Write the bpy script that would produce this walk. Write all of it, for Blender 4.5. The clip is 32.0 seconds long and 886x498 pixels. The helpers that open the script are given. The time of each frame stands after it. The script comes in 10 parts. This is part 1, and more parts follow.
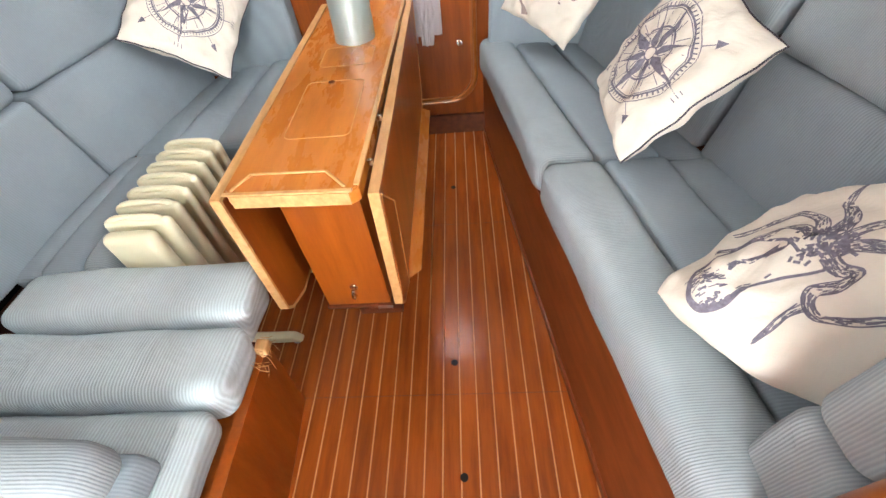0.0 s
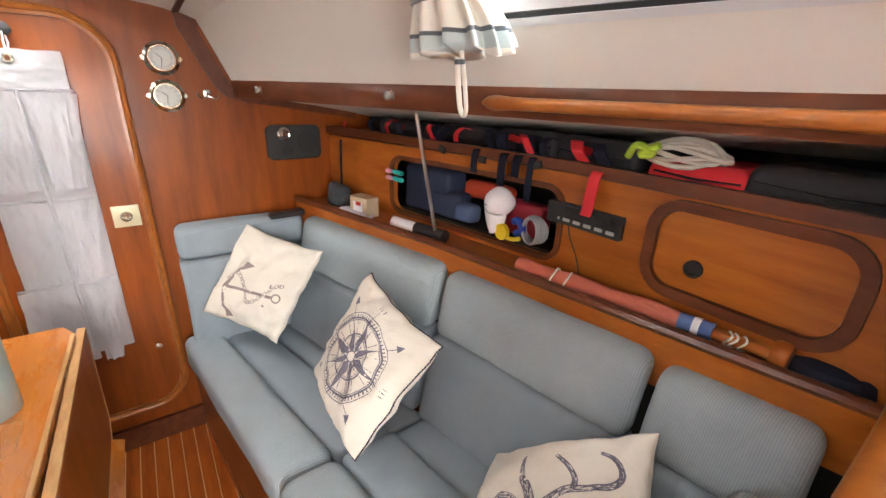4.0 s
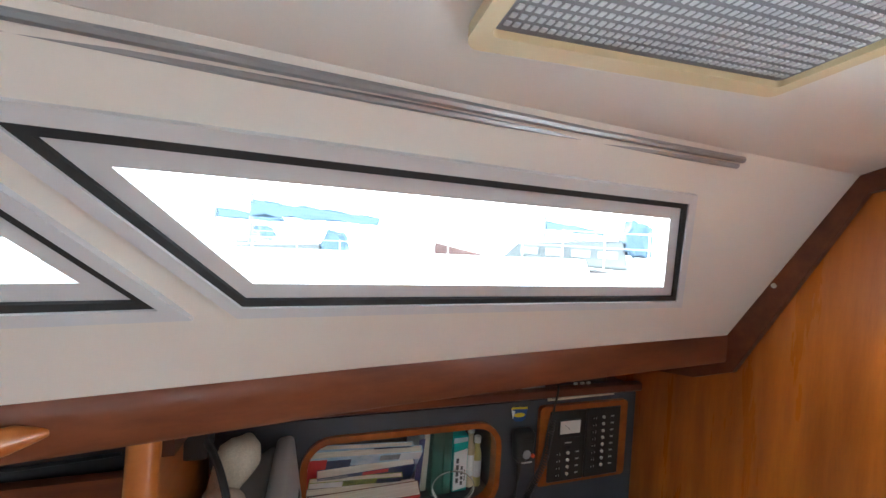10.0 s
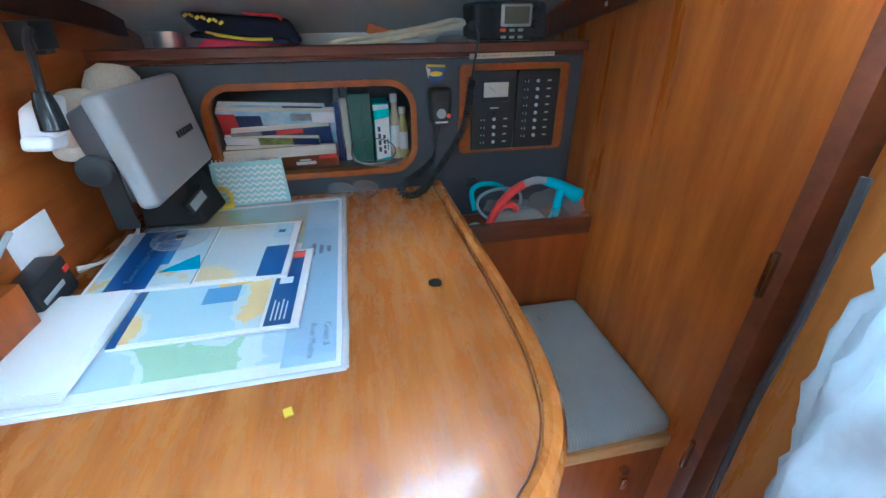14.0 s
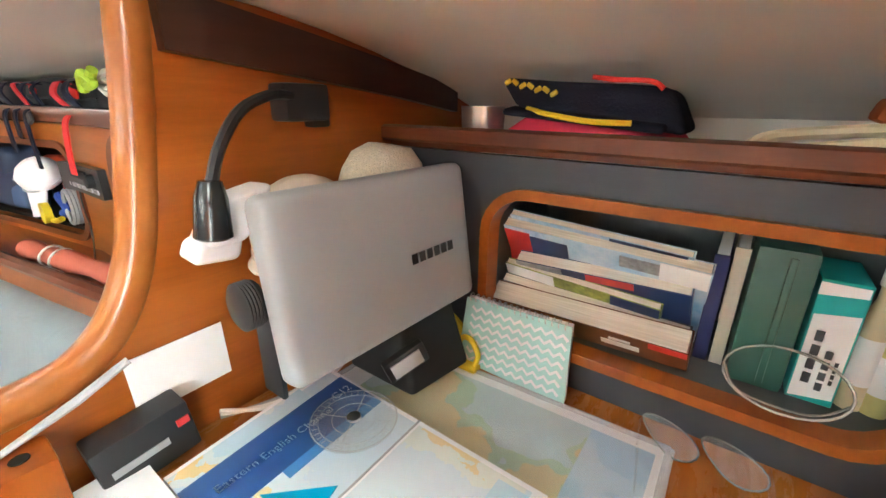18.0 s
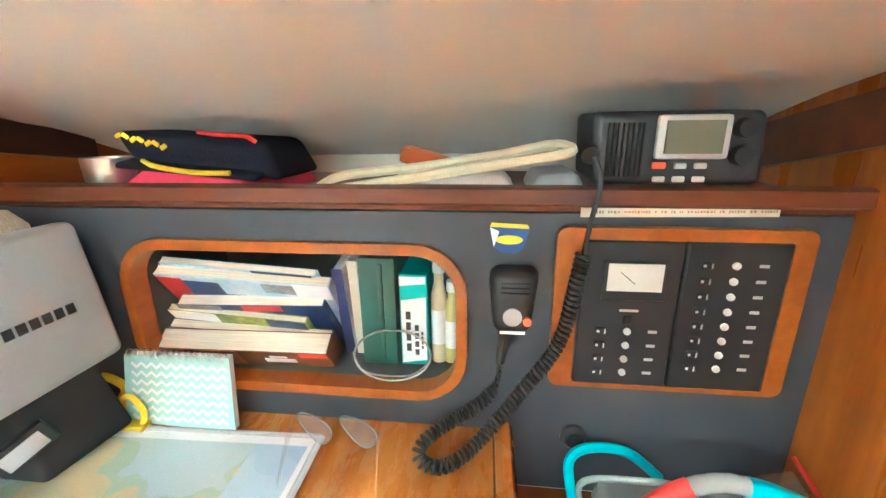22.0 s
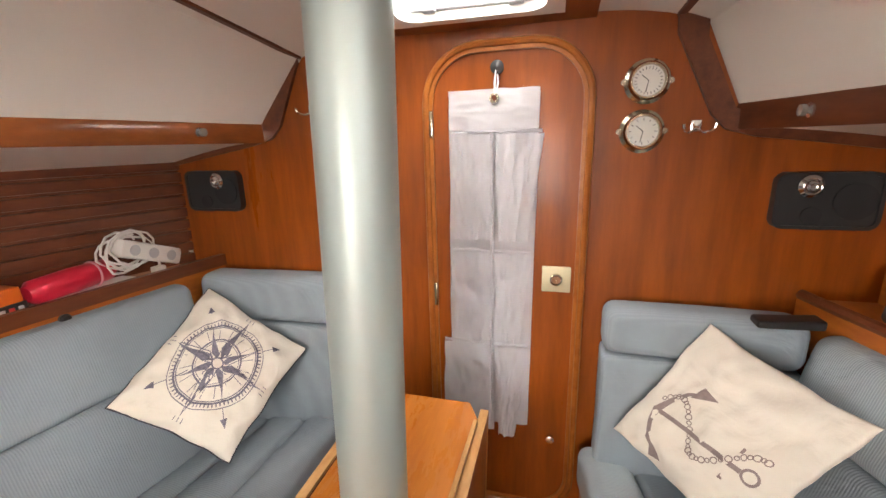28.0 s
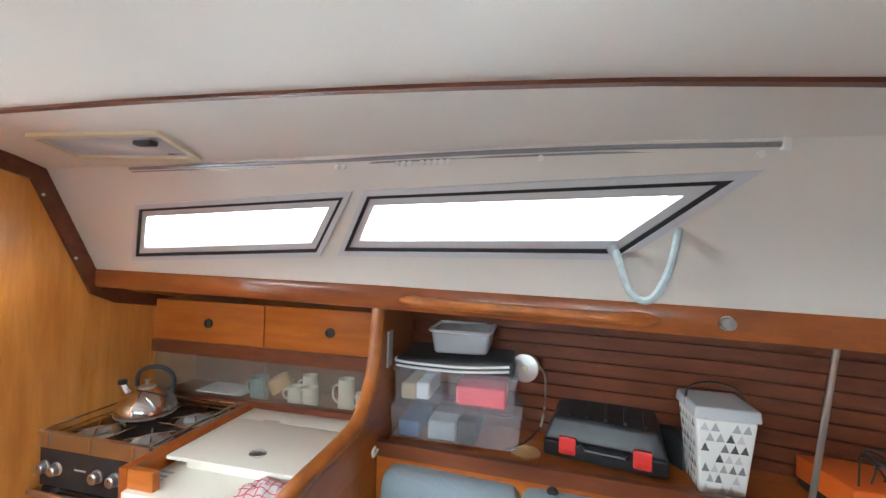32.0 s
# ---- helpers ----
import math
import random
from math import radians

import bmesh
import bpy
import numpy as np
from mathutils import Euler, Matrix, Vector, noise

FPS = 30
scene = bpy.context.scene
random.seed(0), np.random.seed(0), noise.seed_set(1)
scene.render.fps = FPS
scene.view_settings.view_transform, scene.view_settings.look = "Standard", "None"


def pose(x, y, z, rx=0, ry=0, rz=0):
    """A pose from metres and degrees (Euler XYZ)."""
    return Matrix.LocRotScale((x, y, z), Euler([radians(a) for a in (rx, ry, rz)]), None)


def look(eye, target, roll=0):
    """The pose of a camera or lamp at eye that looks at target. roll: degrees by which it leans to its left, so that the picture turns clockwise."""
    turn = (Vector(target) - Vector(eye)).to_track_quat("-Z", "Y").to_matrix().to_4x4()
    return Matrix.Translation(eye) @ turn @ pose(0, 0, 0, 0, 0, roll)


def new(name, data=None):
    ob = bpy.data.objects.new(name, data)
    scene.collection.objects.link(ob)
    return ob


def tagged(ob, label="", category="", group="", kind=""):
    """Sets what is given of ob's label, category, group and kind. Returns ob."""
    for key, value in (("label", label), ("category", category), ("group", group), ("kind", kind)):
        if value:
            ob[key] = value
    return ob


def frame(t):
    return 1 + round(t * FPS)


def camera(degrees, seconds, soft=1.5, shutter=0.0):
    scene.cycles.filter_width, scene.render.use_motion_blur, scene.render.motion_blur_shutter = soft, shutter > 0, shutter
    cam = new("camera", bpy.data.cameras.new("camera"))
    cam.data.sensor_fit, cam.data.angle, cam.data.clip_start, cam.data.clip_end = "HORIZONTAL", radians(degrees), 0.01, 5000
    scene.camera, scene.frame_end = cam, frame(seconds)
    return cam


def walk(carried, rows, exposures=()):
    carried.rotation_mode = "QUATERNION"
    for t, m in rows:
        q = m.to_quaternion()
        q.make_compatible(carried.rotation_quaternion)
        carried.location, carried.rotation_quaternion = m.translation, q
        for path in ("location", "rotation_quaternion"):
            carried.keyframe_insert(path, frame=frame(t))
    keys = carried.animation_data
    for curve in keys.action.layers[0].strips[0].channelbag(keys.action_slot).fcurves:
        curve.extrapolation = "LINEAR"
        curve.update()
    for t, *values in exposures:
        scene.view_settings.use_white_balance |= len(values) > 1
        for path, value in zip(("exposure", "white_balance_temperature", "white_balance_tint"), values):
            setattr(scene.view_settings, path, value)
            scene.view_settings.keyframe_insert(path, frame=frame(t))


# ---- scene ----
cam = camera(93.6, 32.0)
EXPOSURES = [(0, 0.2, 6200, 8), (2, -0.05, 6450, 10), (4, 0.0, 6500, 10), (7, -0.6, 6100, 4), (9.5, -0.45, 5500, -1), (11, 0.25, 5400, -3), (12, 0.35, 4900, -7), (13, 0.3, 4100, -12), (14, 0.35, 4250, -12), (15.5, 0.75, 4900, -9), (18, 1.1, 6000, -5), (20, 2.05, 5400, -17), (22, 2.1, 5300, -18), (23, 1.6, 5300, -12), (24, 0.65, 5900, -8), (25, -0.08, 6400, 8), (28, -0.22, 6900, 13), (29, -0.36, 6600, 10), (30, -0.2, 6800, 11), (31, -0.18, 6300, 7), (32, -0.25, 5500, 0)]
PATH = [
    (0, (0.15, 0.205, 1.229), (0.014, 1.54, -0.254), -7.2),
    (0.5, (0.171, 0.196, 1.173), (0.095, 1.362, -0.45), -9.6),
    (1, (0.178, 0.2, 1.18), (0.141, 1.352, -0.456), -9.2),
    (1.5, (0.187, 0.231, 1.205), (0.205, 1.469, -0.365), -7.1),
    (2, (0.197, 0.239, 1.279), (0.283, 1.669, -0.116), -4.5),
    (2.5, (0.18, 0.252, 1.352), (0.455, 1.838, 0.165), -2.2),
    (3, (0.168, 0.286, 1.41), (0.724, 1.932, 0.419), 0.1),
    (3.5, (0.193, 0.299, 1.447), (1.049, 1.904, 0.614), 1.4),
    (4, (0.235, 0.293, 1.466), (1.327, 1.812, 0.759), 1.9),
    (4.5, (0.267, 0.278, 1.518), (1.505, 1.753, 0.976), 1.9),
    (6.5, (0.241, 0.289, 1.683), (1.442, 1.885, 1.79), 3.7),
    (7, (0.272, 0.276, 1.68), (1.641, 1.731, 1.774), 3.2),
    (7.5, (0.315, 0.254, 1.679), (1.897, 1.475, 1.75), 3.1),
    (8, (0.364, 0.224, 1.685), (2.166, 1.091, 1.729), 3.4),
    (8.5, (0.414, 0.165, 1.679), (2.368, 0.593, 1.715), 4.1),
    (9, (0.459, 0.133, 1.678), (2.458, 0.099, 1.701), 3.8),
    (9.5, (0.48, 0.117, 1.678), (2.436, -0.299, 1.661), 3.4),
    (10, (0.483, 0.116, 1.668), (2.379, -0.516, 1.592), 3.1),
    (10.5, (0.471, 0.121, 1.63), (2.326, -0.602, 1.443), 2.7),
    (11, (0.435, 0.097, 1.547), (2.264, -0.594, 1.13), 2.6),
    (11.5, (0.361, 0.046, 1.482), (2.152, -0.547, 0.818), 3.2),
    (12, (0.299, 0.03, 1.442), (2.038, -0.505, 0.611), 3.3),
    (12.5, (0.269, 0.02, 1.423), (1.936, -0.484, 0.44), 2.1),
    (13, (0.268, -0.044, 1.397), (1.984, -0.432, 0.446), 2.7),
    (13.5, (0.286, -0.149, 1.385), (1.998, -0.569, 0.441), 0.1),
    (14, (0.374, -0.225, 1.342), (2.085, -0.561, 0.361), -0.5),
    (14.5, (0.513, -0.274, 1.38), (2.25, -0.267, 0.388), -3.2),
    (15, (0.609, -0.354, 1.359), (2.202, 0.208, 0.288), -0.2),
    (15.5, (0.675, -0.359, 1.373), (2.3, 0.424, 0.509), 0.4),
    (18, (0.902, -0.181, 1.32), (2.424, 0.934, 0.657), 0.5),
    (18.5, (0.915, -0.231, 1.329), (2.651, 0.451, 0.606), -0.4),
    (19, (0.914, -0.296, 1.338), (2.791, -0.122, 0.672), -0.1),
    (19.5, (0.933, -0.392, 1.353), (2.83, -0.479, 0.726), -0.3),
    (20, (0.938, -0.426, 1.358), (2.84, -0.612, 0.766), -0.3),
    (20.5, (0.938, -0.427, 1.36), (2.843, -0.589, 0.772), -0.7),
    (21, (0.931, -0.415, 1.363), (2.842, -0.503, 0.778), -1.4),
    (21.5, (0.923, -0.407, 1.365), (2.834, -0.402, 0.774), -2.1),
    (22, (0.91, -0.389, 1.358), (2.81, -0.163, 0.774), -0.7),
    (22.5, (0.865, -0.307, 1.362), (2.658, 0.335, 0.75), -0.3),
    (23, (0.827, -0.284, 1.371), (2.47, 0.663, 0.737), -2.2),
    (23.5, (0.778, -0.263, 1.368), (2.292, 0.873, 0.723), -1.9),
    (24, (0.678, -0.206, 1.376), (1.987, 1.167, 0.743), -0.4),
    (24.5, (0.57, -0.111, 1.372), (1.523, 1.515, 0.703), -0.4),
    (25, (0.391, 0.008, 1.396), (0.974, 1.781, 0.677), -1.3),
    (25.5, (0.281, 0.16, 1.363), (0.486, 2.019, 0.653), -2.6),
    (27.5, (0.169, 0.817, 1.394), (0.012, 2.728, 0.826), -1.0),
    (28, (0.128, 0.926, 1.409), (-0.382, 2.795, 0.91), -1.5),
    (28.5, (0.088, 1.041, 1.44), (-0.912, 2.729, 1.054), -1.7),
    (29, (0.019, 1.086, 1.489), (-1.329, 2.545, 1.258), -0.9),
    (29.5, (-0.034, 1.034, 1.541), (-1.537, 2.334, 1.46), -0.9),
    (30, (-0.082, 0.966, 1.567), (-1.753, 2.031, 1.549), -1.0),
    (30.5, (-0.088, 0.895, 1.573), (-1.969, 1.552, 1.573), -0.8),
    (31, (-0.099, 0.837, 1.577), (-2.092, 1.002, 1.589), -0.1),
    (31.5, (-0.107, 0.776, 1.578), (-2.096, 0.567, 1.59), 0.7),
    (32, (-0.109, 0.753, 1.577), (-2.057, 0.3, 1.589), 1.6),
]
walk(cam, [(t, look(eye, target, roll)) for t, eye, target, roll in PATH], EXPOSURES)


# ---- world and light ----
world = bpy.data.worlds.new("overcast_sky")
world.use_nodes = True
scene.world = world
sky = world.node_tree.nodes.new("ShaderNodeTexSky")
sky.sky_type, sky.sun_disc = "NISHITA", False
sky.sun_elevation, sky.sun_rotation = radians(50), radians(200)
sky.air_density, sky.dust_density = 1.0, 4.0
bg = world.node_tree.nodes["Background"]
world.node_tree.links.new(sky.outputs[0], bg.inputs[0])
bg.inputs[1].default_value = 0.15

sun = new("sun", bpy.data.lights.new("sun", "SUN"))
sun.data.energy, sun.data.angle, sun.data.color = 1.2, radians(20), (1, 0.97, 0.92)
sun.matrix_world = pose(0, 0, 6, 40, 0, 20)


def area(name, m, w, h, watts, color=(1.0, 0.985, 0.945)):
    lamp = new(name, bpy.data.lights.new(name, "AREA"))
    lamp.data.shape, lamp.data.size, lamp.data.size_y = "RECTANGLE", w, h
    lamp.data.energy, lamp.data.color = watts, color
    lamp.matrix_world = m
    return lamp


# ---- material helpers ----
def material(name, color, rough=0.5, metal=0.0, grain=None, spots=0.0, bump=0.0, bump_scale=60.0, coat=0.0,
             stretch=(1, 1, 1), scale=6.0, dark=0.6, alpha=1.0, transmission=0.0, vary=0.0, rib=None, rib_low=0.84, crease=0.0):
    """A node material: base colour with two scales of variation, grain stretched along an axis, fine relief."""
    mat = bpy.data.materials.new(name)
    mat.use_nodes = True
    nt = mat.node_tree
    p = nt.nodes["Principled BSDF"]
    p.inputs["Roughness"].default_value = rough
    p.inputs["Metallic"].default_value = metal
    if rough >= 0.9:
        p.inputs["Specular IOR Level"].default_value = 0.08
    if grain:
        p.inputs["Specular IOR Level"].default_value = 0.28
    p.inputs["Coat Weight"].default_value = coat
    p.inputs["Coat Roughness"].default_value = 0.12
    p.inputs["Transmission Weight"].default_value = transmission
    p.inputs["Alpha"].default_value = alpha
    c = (*color, 1)
    co = nt.nodes.new("ShaderNodeTexCoord")
    geo = nt.nodes.new("ShaderNodeNewGeometry")
    mp = nt.nodes.new("ShaderNodeMapping")
    mp.inputs["Scale"].default_value = stretch
    nt.links.new(geo.outputs["Position"], mp.inputs["Vector"])
    shift = nt.nodes.new("ShaderNodeVectorMath")
    shift.operation = "ADD"
    info = nt.nodes.new("ShaderNodeObjectInfo")
    mul = nt.nodes.new("ShaderNodeMath")
    mul.operation = "MULTIPLY"
    mul.inputs[1].default_value = 37.0 if grain else 0.0
    nt.links.new(info.outputs["Random"], mul.inputs[0])
    nt.links.new(mp.outputs[0], shift.inputs[0])
    nt.links.new(mul.outputs[0], shift.inputs[1])
    last = None
    mix = nt.nodes.new("ShaderNodeMix")
    mix.data_type = "RGBA"
    mix.inputs["A"].default_value = c
    other = grain if grain else tuple(v * dark for v in color)
    mix.inputs["B"].default_value = (*other, 1)
    n1 = nt.nodes.new("ShaderNodeTexNoise")
    n1.inputs["Scale"].default_value = scale
    n1.inputs["Detail"].default_value = 6.0
    n1.inputs["Roughness"].default_value = 0.65
    nt.links.new(shift.outputs[0], n1.inputs["Vector"])
    ramp = nt.nodes.new("ShaderNodeMapRange")
    ramp.inputs["From Min"].default_value, ramp.inputs["From Max"].default_value = 0.35, 0.7
    ramp.inputs["To Max"].default_value = 1.0 if grain else max(spots, 0.12)
    nt.links.new(n1.outputs["Fac"], ramp.inputs["Value"])
    nt.links.new(ramp.outputs[0], mix.inputs["Factor"])
    out = mix.outputs["Result"]
    # broad tone shifts
    n2 = nt.nodes.new("ShaderNodeTexNoise")
    n2.inputs["Scale"].default_value = 1.7
    n2.inputs["Detail"].default_value = 3.0
    nt.links.new(geo.outputs["Position"], n2.inputs["Vector"])
    r2 = nt.nodes.new("ShaderNodeMapRange")
    r2.inputs["From Min"].default_value, r2.inputs["From Max"].default_value = 0.3, 0.7
    r2.inputs["To Min"].default_value, r2.inputs["To Max"].default_value = 1.0 - vary, 1.0 + vary
    nt.links.new(n2.outputs["Fac"], r2.inputs["Value"])
    hsv = nt.nodes.new("ShaderNodeHueSaturation")
    nt.links.new(out, hsv.inputs["Color"])
    nt.links.new(r2.outputs[0], hsv.inputs["Value"])
    nt.links.new(hsv.outputs[0], p.inputs["Base Color"])
    if bump:
        b = nt.nodes.new("ShaderNodeBump")
        b.inputs["Strength"].default_value = bump
        b.inputs["Distance"].default_value = 0.002
        if rib:
            w = nt.nodes.new("ShaderNodeTexWave")
            w.bands_direction = rib
            w.inputs["Scale"].default_value = bump_scale
            w.inputs["Distortion"].default_value = 1.6
            w.inputs["Detail"].default_value, w.inputs["Detail Scale"].default_value = 3.0, 0.35
            nt.links.new(geo.outputs["Position"], w.inputs["Vector"])
            nt.links.new(w.outputs["Fac"], b.inputs["Height"])
            stripe = nt.nodes.new("ShaderNodeMapRange")
            stripe.inputs["To Min"].default_value, stripe.inputs["To Max"].default_value = rib_low, 2.0 - rib_low - 0.06
            nt.links.new(w.outputs["Fac"], stripe.inputs["Value"])
            both = nt.nodes.new("ShaderNodeMath")
            both.operation = "MULTIPLY"
            nt.links.new(r2.outputs[0], both.inputs[0])
            nt.links.new(stripe.outputs[0], both.inputs[1])
            nt.links.new(both.outputs[0], hsv.inputs["Value"])
        else:
            n3 = nt.nodes.new("ShaderNodeTexNoise")
            n3.inputs["Scale"].default_value = bump_scale
            n3.inputs["Detail"].default_value = 4.0
            nt.links.new(shift.outputs[0], n3.inputs["Vector"])
            nt.links.new(n3.outputs["Fac"], b.inputs["Height"])
        if crease:
            n4 = nt.nodes.new("ShaderNodeTexNoise")
            n4.inputs["Scale"].default_value, n4.inputs["Detail"].default_value, n4.inputs["Distortion"].default_value = 7.0, 3.0, 1.2
            b2 = nt.nodes.new("ShaderNodeBump")
            b2.inputs["Strength"].default_value, b2.inputs["Distance"].default_value = crease, 0.02
            nt.links.new(geo.outputs["Position"], n4.inputs["Vector"])
            nt.links.new(n4.outputs["Fac"], b2.inputs["Height"])
            nt.links.new(b2.outputs[0], b.inputs["Normal"])
        nt.links.new(b.outputs[0], p.inputs["Normal"])
    return mat


def worn(mat, color, scale, stretch, low, high, amount):
    """Scattered scuffs and scratches of a lighter or darker tone over a material's base colour."""
    nt = mat.node_tree
    p = nt.nodes["Principled BSDF"]
    old = p.inputs["Base Color"].links[0].from_socket
    geo = nt.nodes.new("ShaderNodeNewGeometry")
    mp = nt.nodes.new("ShaderNodeMapping")
    mp.inputs["Scale"].default_value = stretch
    n = nt.nodes.new("ShaderNodeTexNoise")
    n.inputs["Scale"].default_value, n.inputs["Detail"].default_value, n.inputs["Roughness"].default_value = scale, 5.0, 0.7
    r = nt.nodes.new("ShaderNodeMapRange")
    r.inputs["From Min"].default_value, r.inputs["From Max"].default_value, r.inputs["To Max"].default_value = low, high, amount
    m = nt.nodes.new("ShaderNodeMix")
    m.data_type = "RGBA"
    m.inputs["B"].default_value = (*color, 1)
    nt.links.new(geo.outputs["Position"], mp.inputs["Vector"])
    nt.links.new(mp.outputs[0], n.inputs["Vector"])
    nt.links.new(n.outputs["Fac"], r.inputs["Value"])
    nt.links.new(r.outputs[0], m.inputs["Factor"])
    nt.links.new(old, m.inputs["A"])
    nt.links.new(m.outputs["Result"], p.inputs["Base Color"])
    rough = nt.nodes.new("ShaderNodeMapRange")
    rough.inputs["From Min"].default_value, rough.inputs["From Max"].default_value = 0.3, 0.7
    base = p.inputs["Roughness"].default_value
    rough.inputs["To Min"].default_value, rough.inputs["To Max"].default_value = base * 0.75, base * 1.45
    nt.links.new(n.outputs["Fac"], rough.inputs["Value"])
    nt.links.new(rough.outputs[0], p.inputs["Roughness"])
    return mat


def plain(name, color, rough=0.5, metal=0.0, **k):
    return material(name, color, rough, metal, **k)


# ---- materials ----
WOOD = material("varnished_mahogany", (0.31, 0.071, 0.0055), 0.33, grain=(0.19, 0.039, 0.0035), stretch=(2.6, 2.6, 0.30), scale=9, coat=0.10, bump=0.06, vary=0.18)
WOOD_Y = material("varnished_mahogany_lengthwise", (0.43, 0.128, 0.018), 0.30, grain=(0.29, 0.075, 0.011), stretch=(3, 0.3, 3), scale=9, coat=0.30, bump=0.05, vary=0.16)
WOOD_X = material("varnished_mahogany_crosswise", (0.36, 0.098, 0.012), 0.30, grain=(0.23, 0.055, 0.007), stretch=(0.3, 3, 3), scale=9, coat=0.30, bump=0.05, vary=0.16)
WOOD_DARK = material("dark_mahogany", (0.15, 0.042, 0.016), 0.35, grain=(0.075, 0.02, 0.009), stretch=(3, 0.4, 3), scale=10, coat=0.4, bump=0.06, vary=0.15)
WOOD_BLACK = material("near_black_mahogany", (0.055, 0.020, 0.011), 0.4, grain=(0.030, 0.011, 0.007), stretch=(0.4, 3, 3), scale=10, coat=0.1, bump=0.05, vary=0.15)
WOOD_SETTEE = material("red_brown_settee_panel", (0.20, 0.050, 0.014), 0.30, grain=(0.12, 0.028, 0.009), stretch=(3, 0.35, 3), scale=9, coat=0.25, bump=0.05, vary=0.2)
WOOD_TRIM = material("red_mahogany_trim", (0.155, 0.045, 0.018), 0.36, grain=(0.085, 0.024, 0.011), stretch=(3, 0.4, 3), scale=10, coat=0.12, bump=0.05, vary=0.14)
WOOD_RAIL = material("orange_brown_mahogany_rail", (0.27, 0.078, 0.018), 0.28, grain=(0.17, 0.045, 0.012), stretch=(3, 0.4, 3), scale=10, coat=0.4, bump=0.05, vary=0.2)
WOOD_CAP = material("polished_copper_brown_mahogany", (0.37, 0.120, 0.022), 0.30, grain=(0.25, 0.070, 0.012), stretch=(2, 2, 2), scale=8, coat=0.28, bump=0.03, vary=0.14)
WOOD_LIGHT = material("worn_light_edge", (0.66, 0.40, 0.17), 0.42, grain=(0.5, 0.26, 0.09), stretch=(4, 1, 4), scale=14, coat=0.2, bump=0.05, vary=0.1)
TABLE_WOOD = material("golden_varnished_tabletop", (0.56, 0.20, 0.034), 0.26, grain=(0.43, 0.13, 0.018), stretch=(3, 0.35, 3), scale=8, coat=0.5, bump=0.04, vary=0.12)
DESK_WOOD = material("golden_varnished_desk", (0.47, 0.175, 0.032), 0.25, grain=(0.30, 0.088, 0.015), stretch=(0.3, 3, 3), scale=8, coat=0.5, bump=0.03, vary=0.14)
# trunk and hanging leaves: darker, redder tone than the tabletop
WOOD_TRUNK = material("darker_trunk_and_leaf_wood", (0.32, 0.080, 0.008), 0.30, grain=(0.20, 0.045, 0.005), stretch=(2.6, 2.6, 0.30), scale=7, coat=0.15, bump=0.04, vary=0.2)
SOLE = material("teak_sole", (0.36, 0.088, 0.013), 0.17, grain=(0.19, 0.040, 0.008), stretch=(3, 0.3, 3), scale=10, coat=0.0, bump=0.05, vary=0.25)
worn(DESK_WOOD, (0.58, 0.30, 0.10), 16, (1, 3, 1), 0.60, 0.80, 0.25)
worn(TABLE_WOOD, (0.30, 0.085, 0.014), 9, (2, 0.5, 2), 0.58, 0.78, 0.6)
worn(SOLE, (0.12, 0.030, 0.009), 6, (3, 0.6, 3), 0.54, 0.78, 0.4)
WOOD_GOLD = material("golden_varnished_bulkhead", (0.45, 0.130, 0.014), 0.30, grain=(0.27, 0.066, 0.007), stretch=(2.6, 2.6, 0.28), scale=9, coat=0.30, bump=0.06, vary=0.2)
# golden wood made paler, warm light on bulkhead and door put into the colour
WOOD_PALE = material("golden_wood_lightened_as_lit", (0.62, 0.255, 0.050), 0.30, grain=(0.46, 0.165, 0.028), stretch=(2.6, 2.6, 0.28), scale=9, coat=0.2, bump=0.05, vary=0.15)
worn(WOOD_PALE, (0.36, 0.115, 0.018), 5, (3, 3, 0.30), 0.48, 0.82, 0.45)
worn(WOOD, (0.22, 0.05, 0.007), 4, (2, 2, 0.30), 0.45, 0.9, 0.3)
worn(WOOD_GOLD, (0.20, 0.048, 0.008), 5, (3, 3, 0.30), 0.46, 0.80, 0.55)
HOLLY = material("holly_inlay", (0.66, 0.32, 0.11), 0.3, coat=0.4, vary=0.1)
LINER = material("cream_vinyl_liner", (0.72, 0.685, 0.63), 0.62, bump=0.05, bump_scale=220, dark=0.9, vary=0.04)
LINER_DECK = material("cream_vinyl_under_deck", (0.86, 0.83, 0.77), 0.6, bump=0.05, bump_scale=220, dark=0.93, vary=0.03)
LINER_SIDE = material("cream_vinyl_sides", (0.70, 0.665, 0.61), 0.65, bump=0.05, bump_scale=240, dark=0.9, vary=0.04)
FABRIC = material("grey_blue_corduroy", (0.380, 0.438, 0.470), 0.95, bump=0.3, bump_scale=66, crease=0.4, rib_low=0.88, rib="Y", dark=0.82, spots=0.5, scale=9, vary=0.1)
FABRIC_X = material("grey_blue_corduroy_crosswise", (0.50, 0.575, 0.605), 0.95, bump=0.5, bump_scale=46, crease=0.6, rib_low=0.86, rib="X", dark=0.82, spots=0.5, scale=9, vary=0.1)
FABRIC_QUARTER = material("grey_fine_ribbed_cloth", (0.34, 0.36, 0.36), 0.95, bump=0.3, bump_scale=46, crease=0.5, rib_low=0.93, rib="Y", dark=0.8, spots=0.4, scale=8, vary=0.1)
# plain weave, greyed further: shade on the back cushions is in its colour
FABRIC_FLAT = material("grey_blue_weave_with_shade", (0.315, 0.370, 0.412), 0.95, bump=0.25, bump_scale=52, rib="Y", rib_low=0.93, crease=0.35, dark=0.8, spots=0.45, scale=5, vary=0.12)
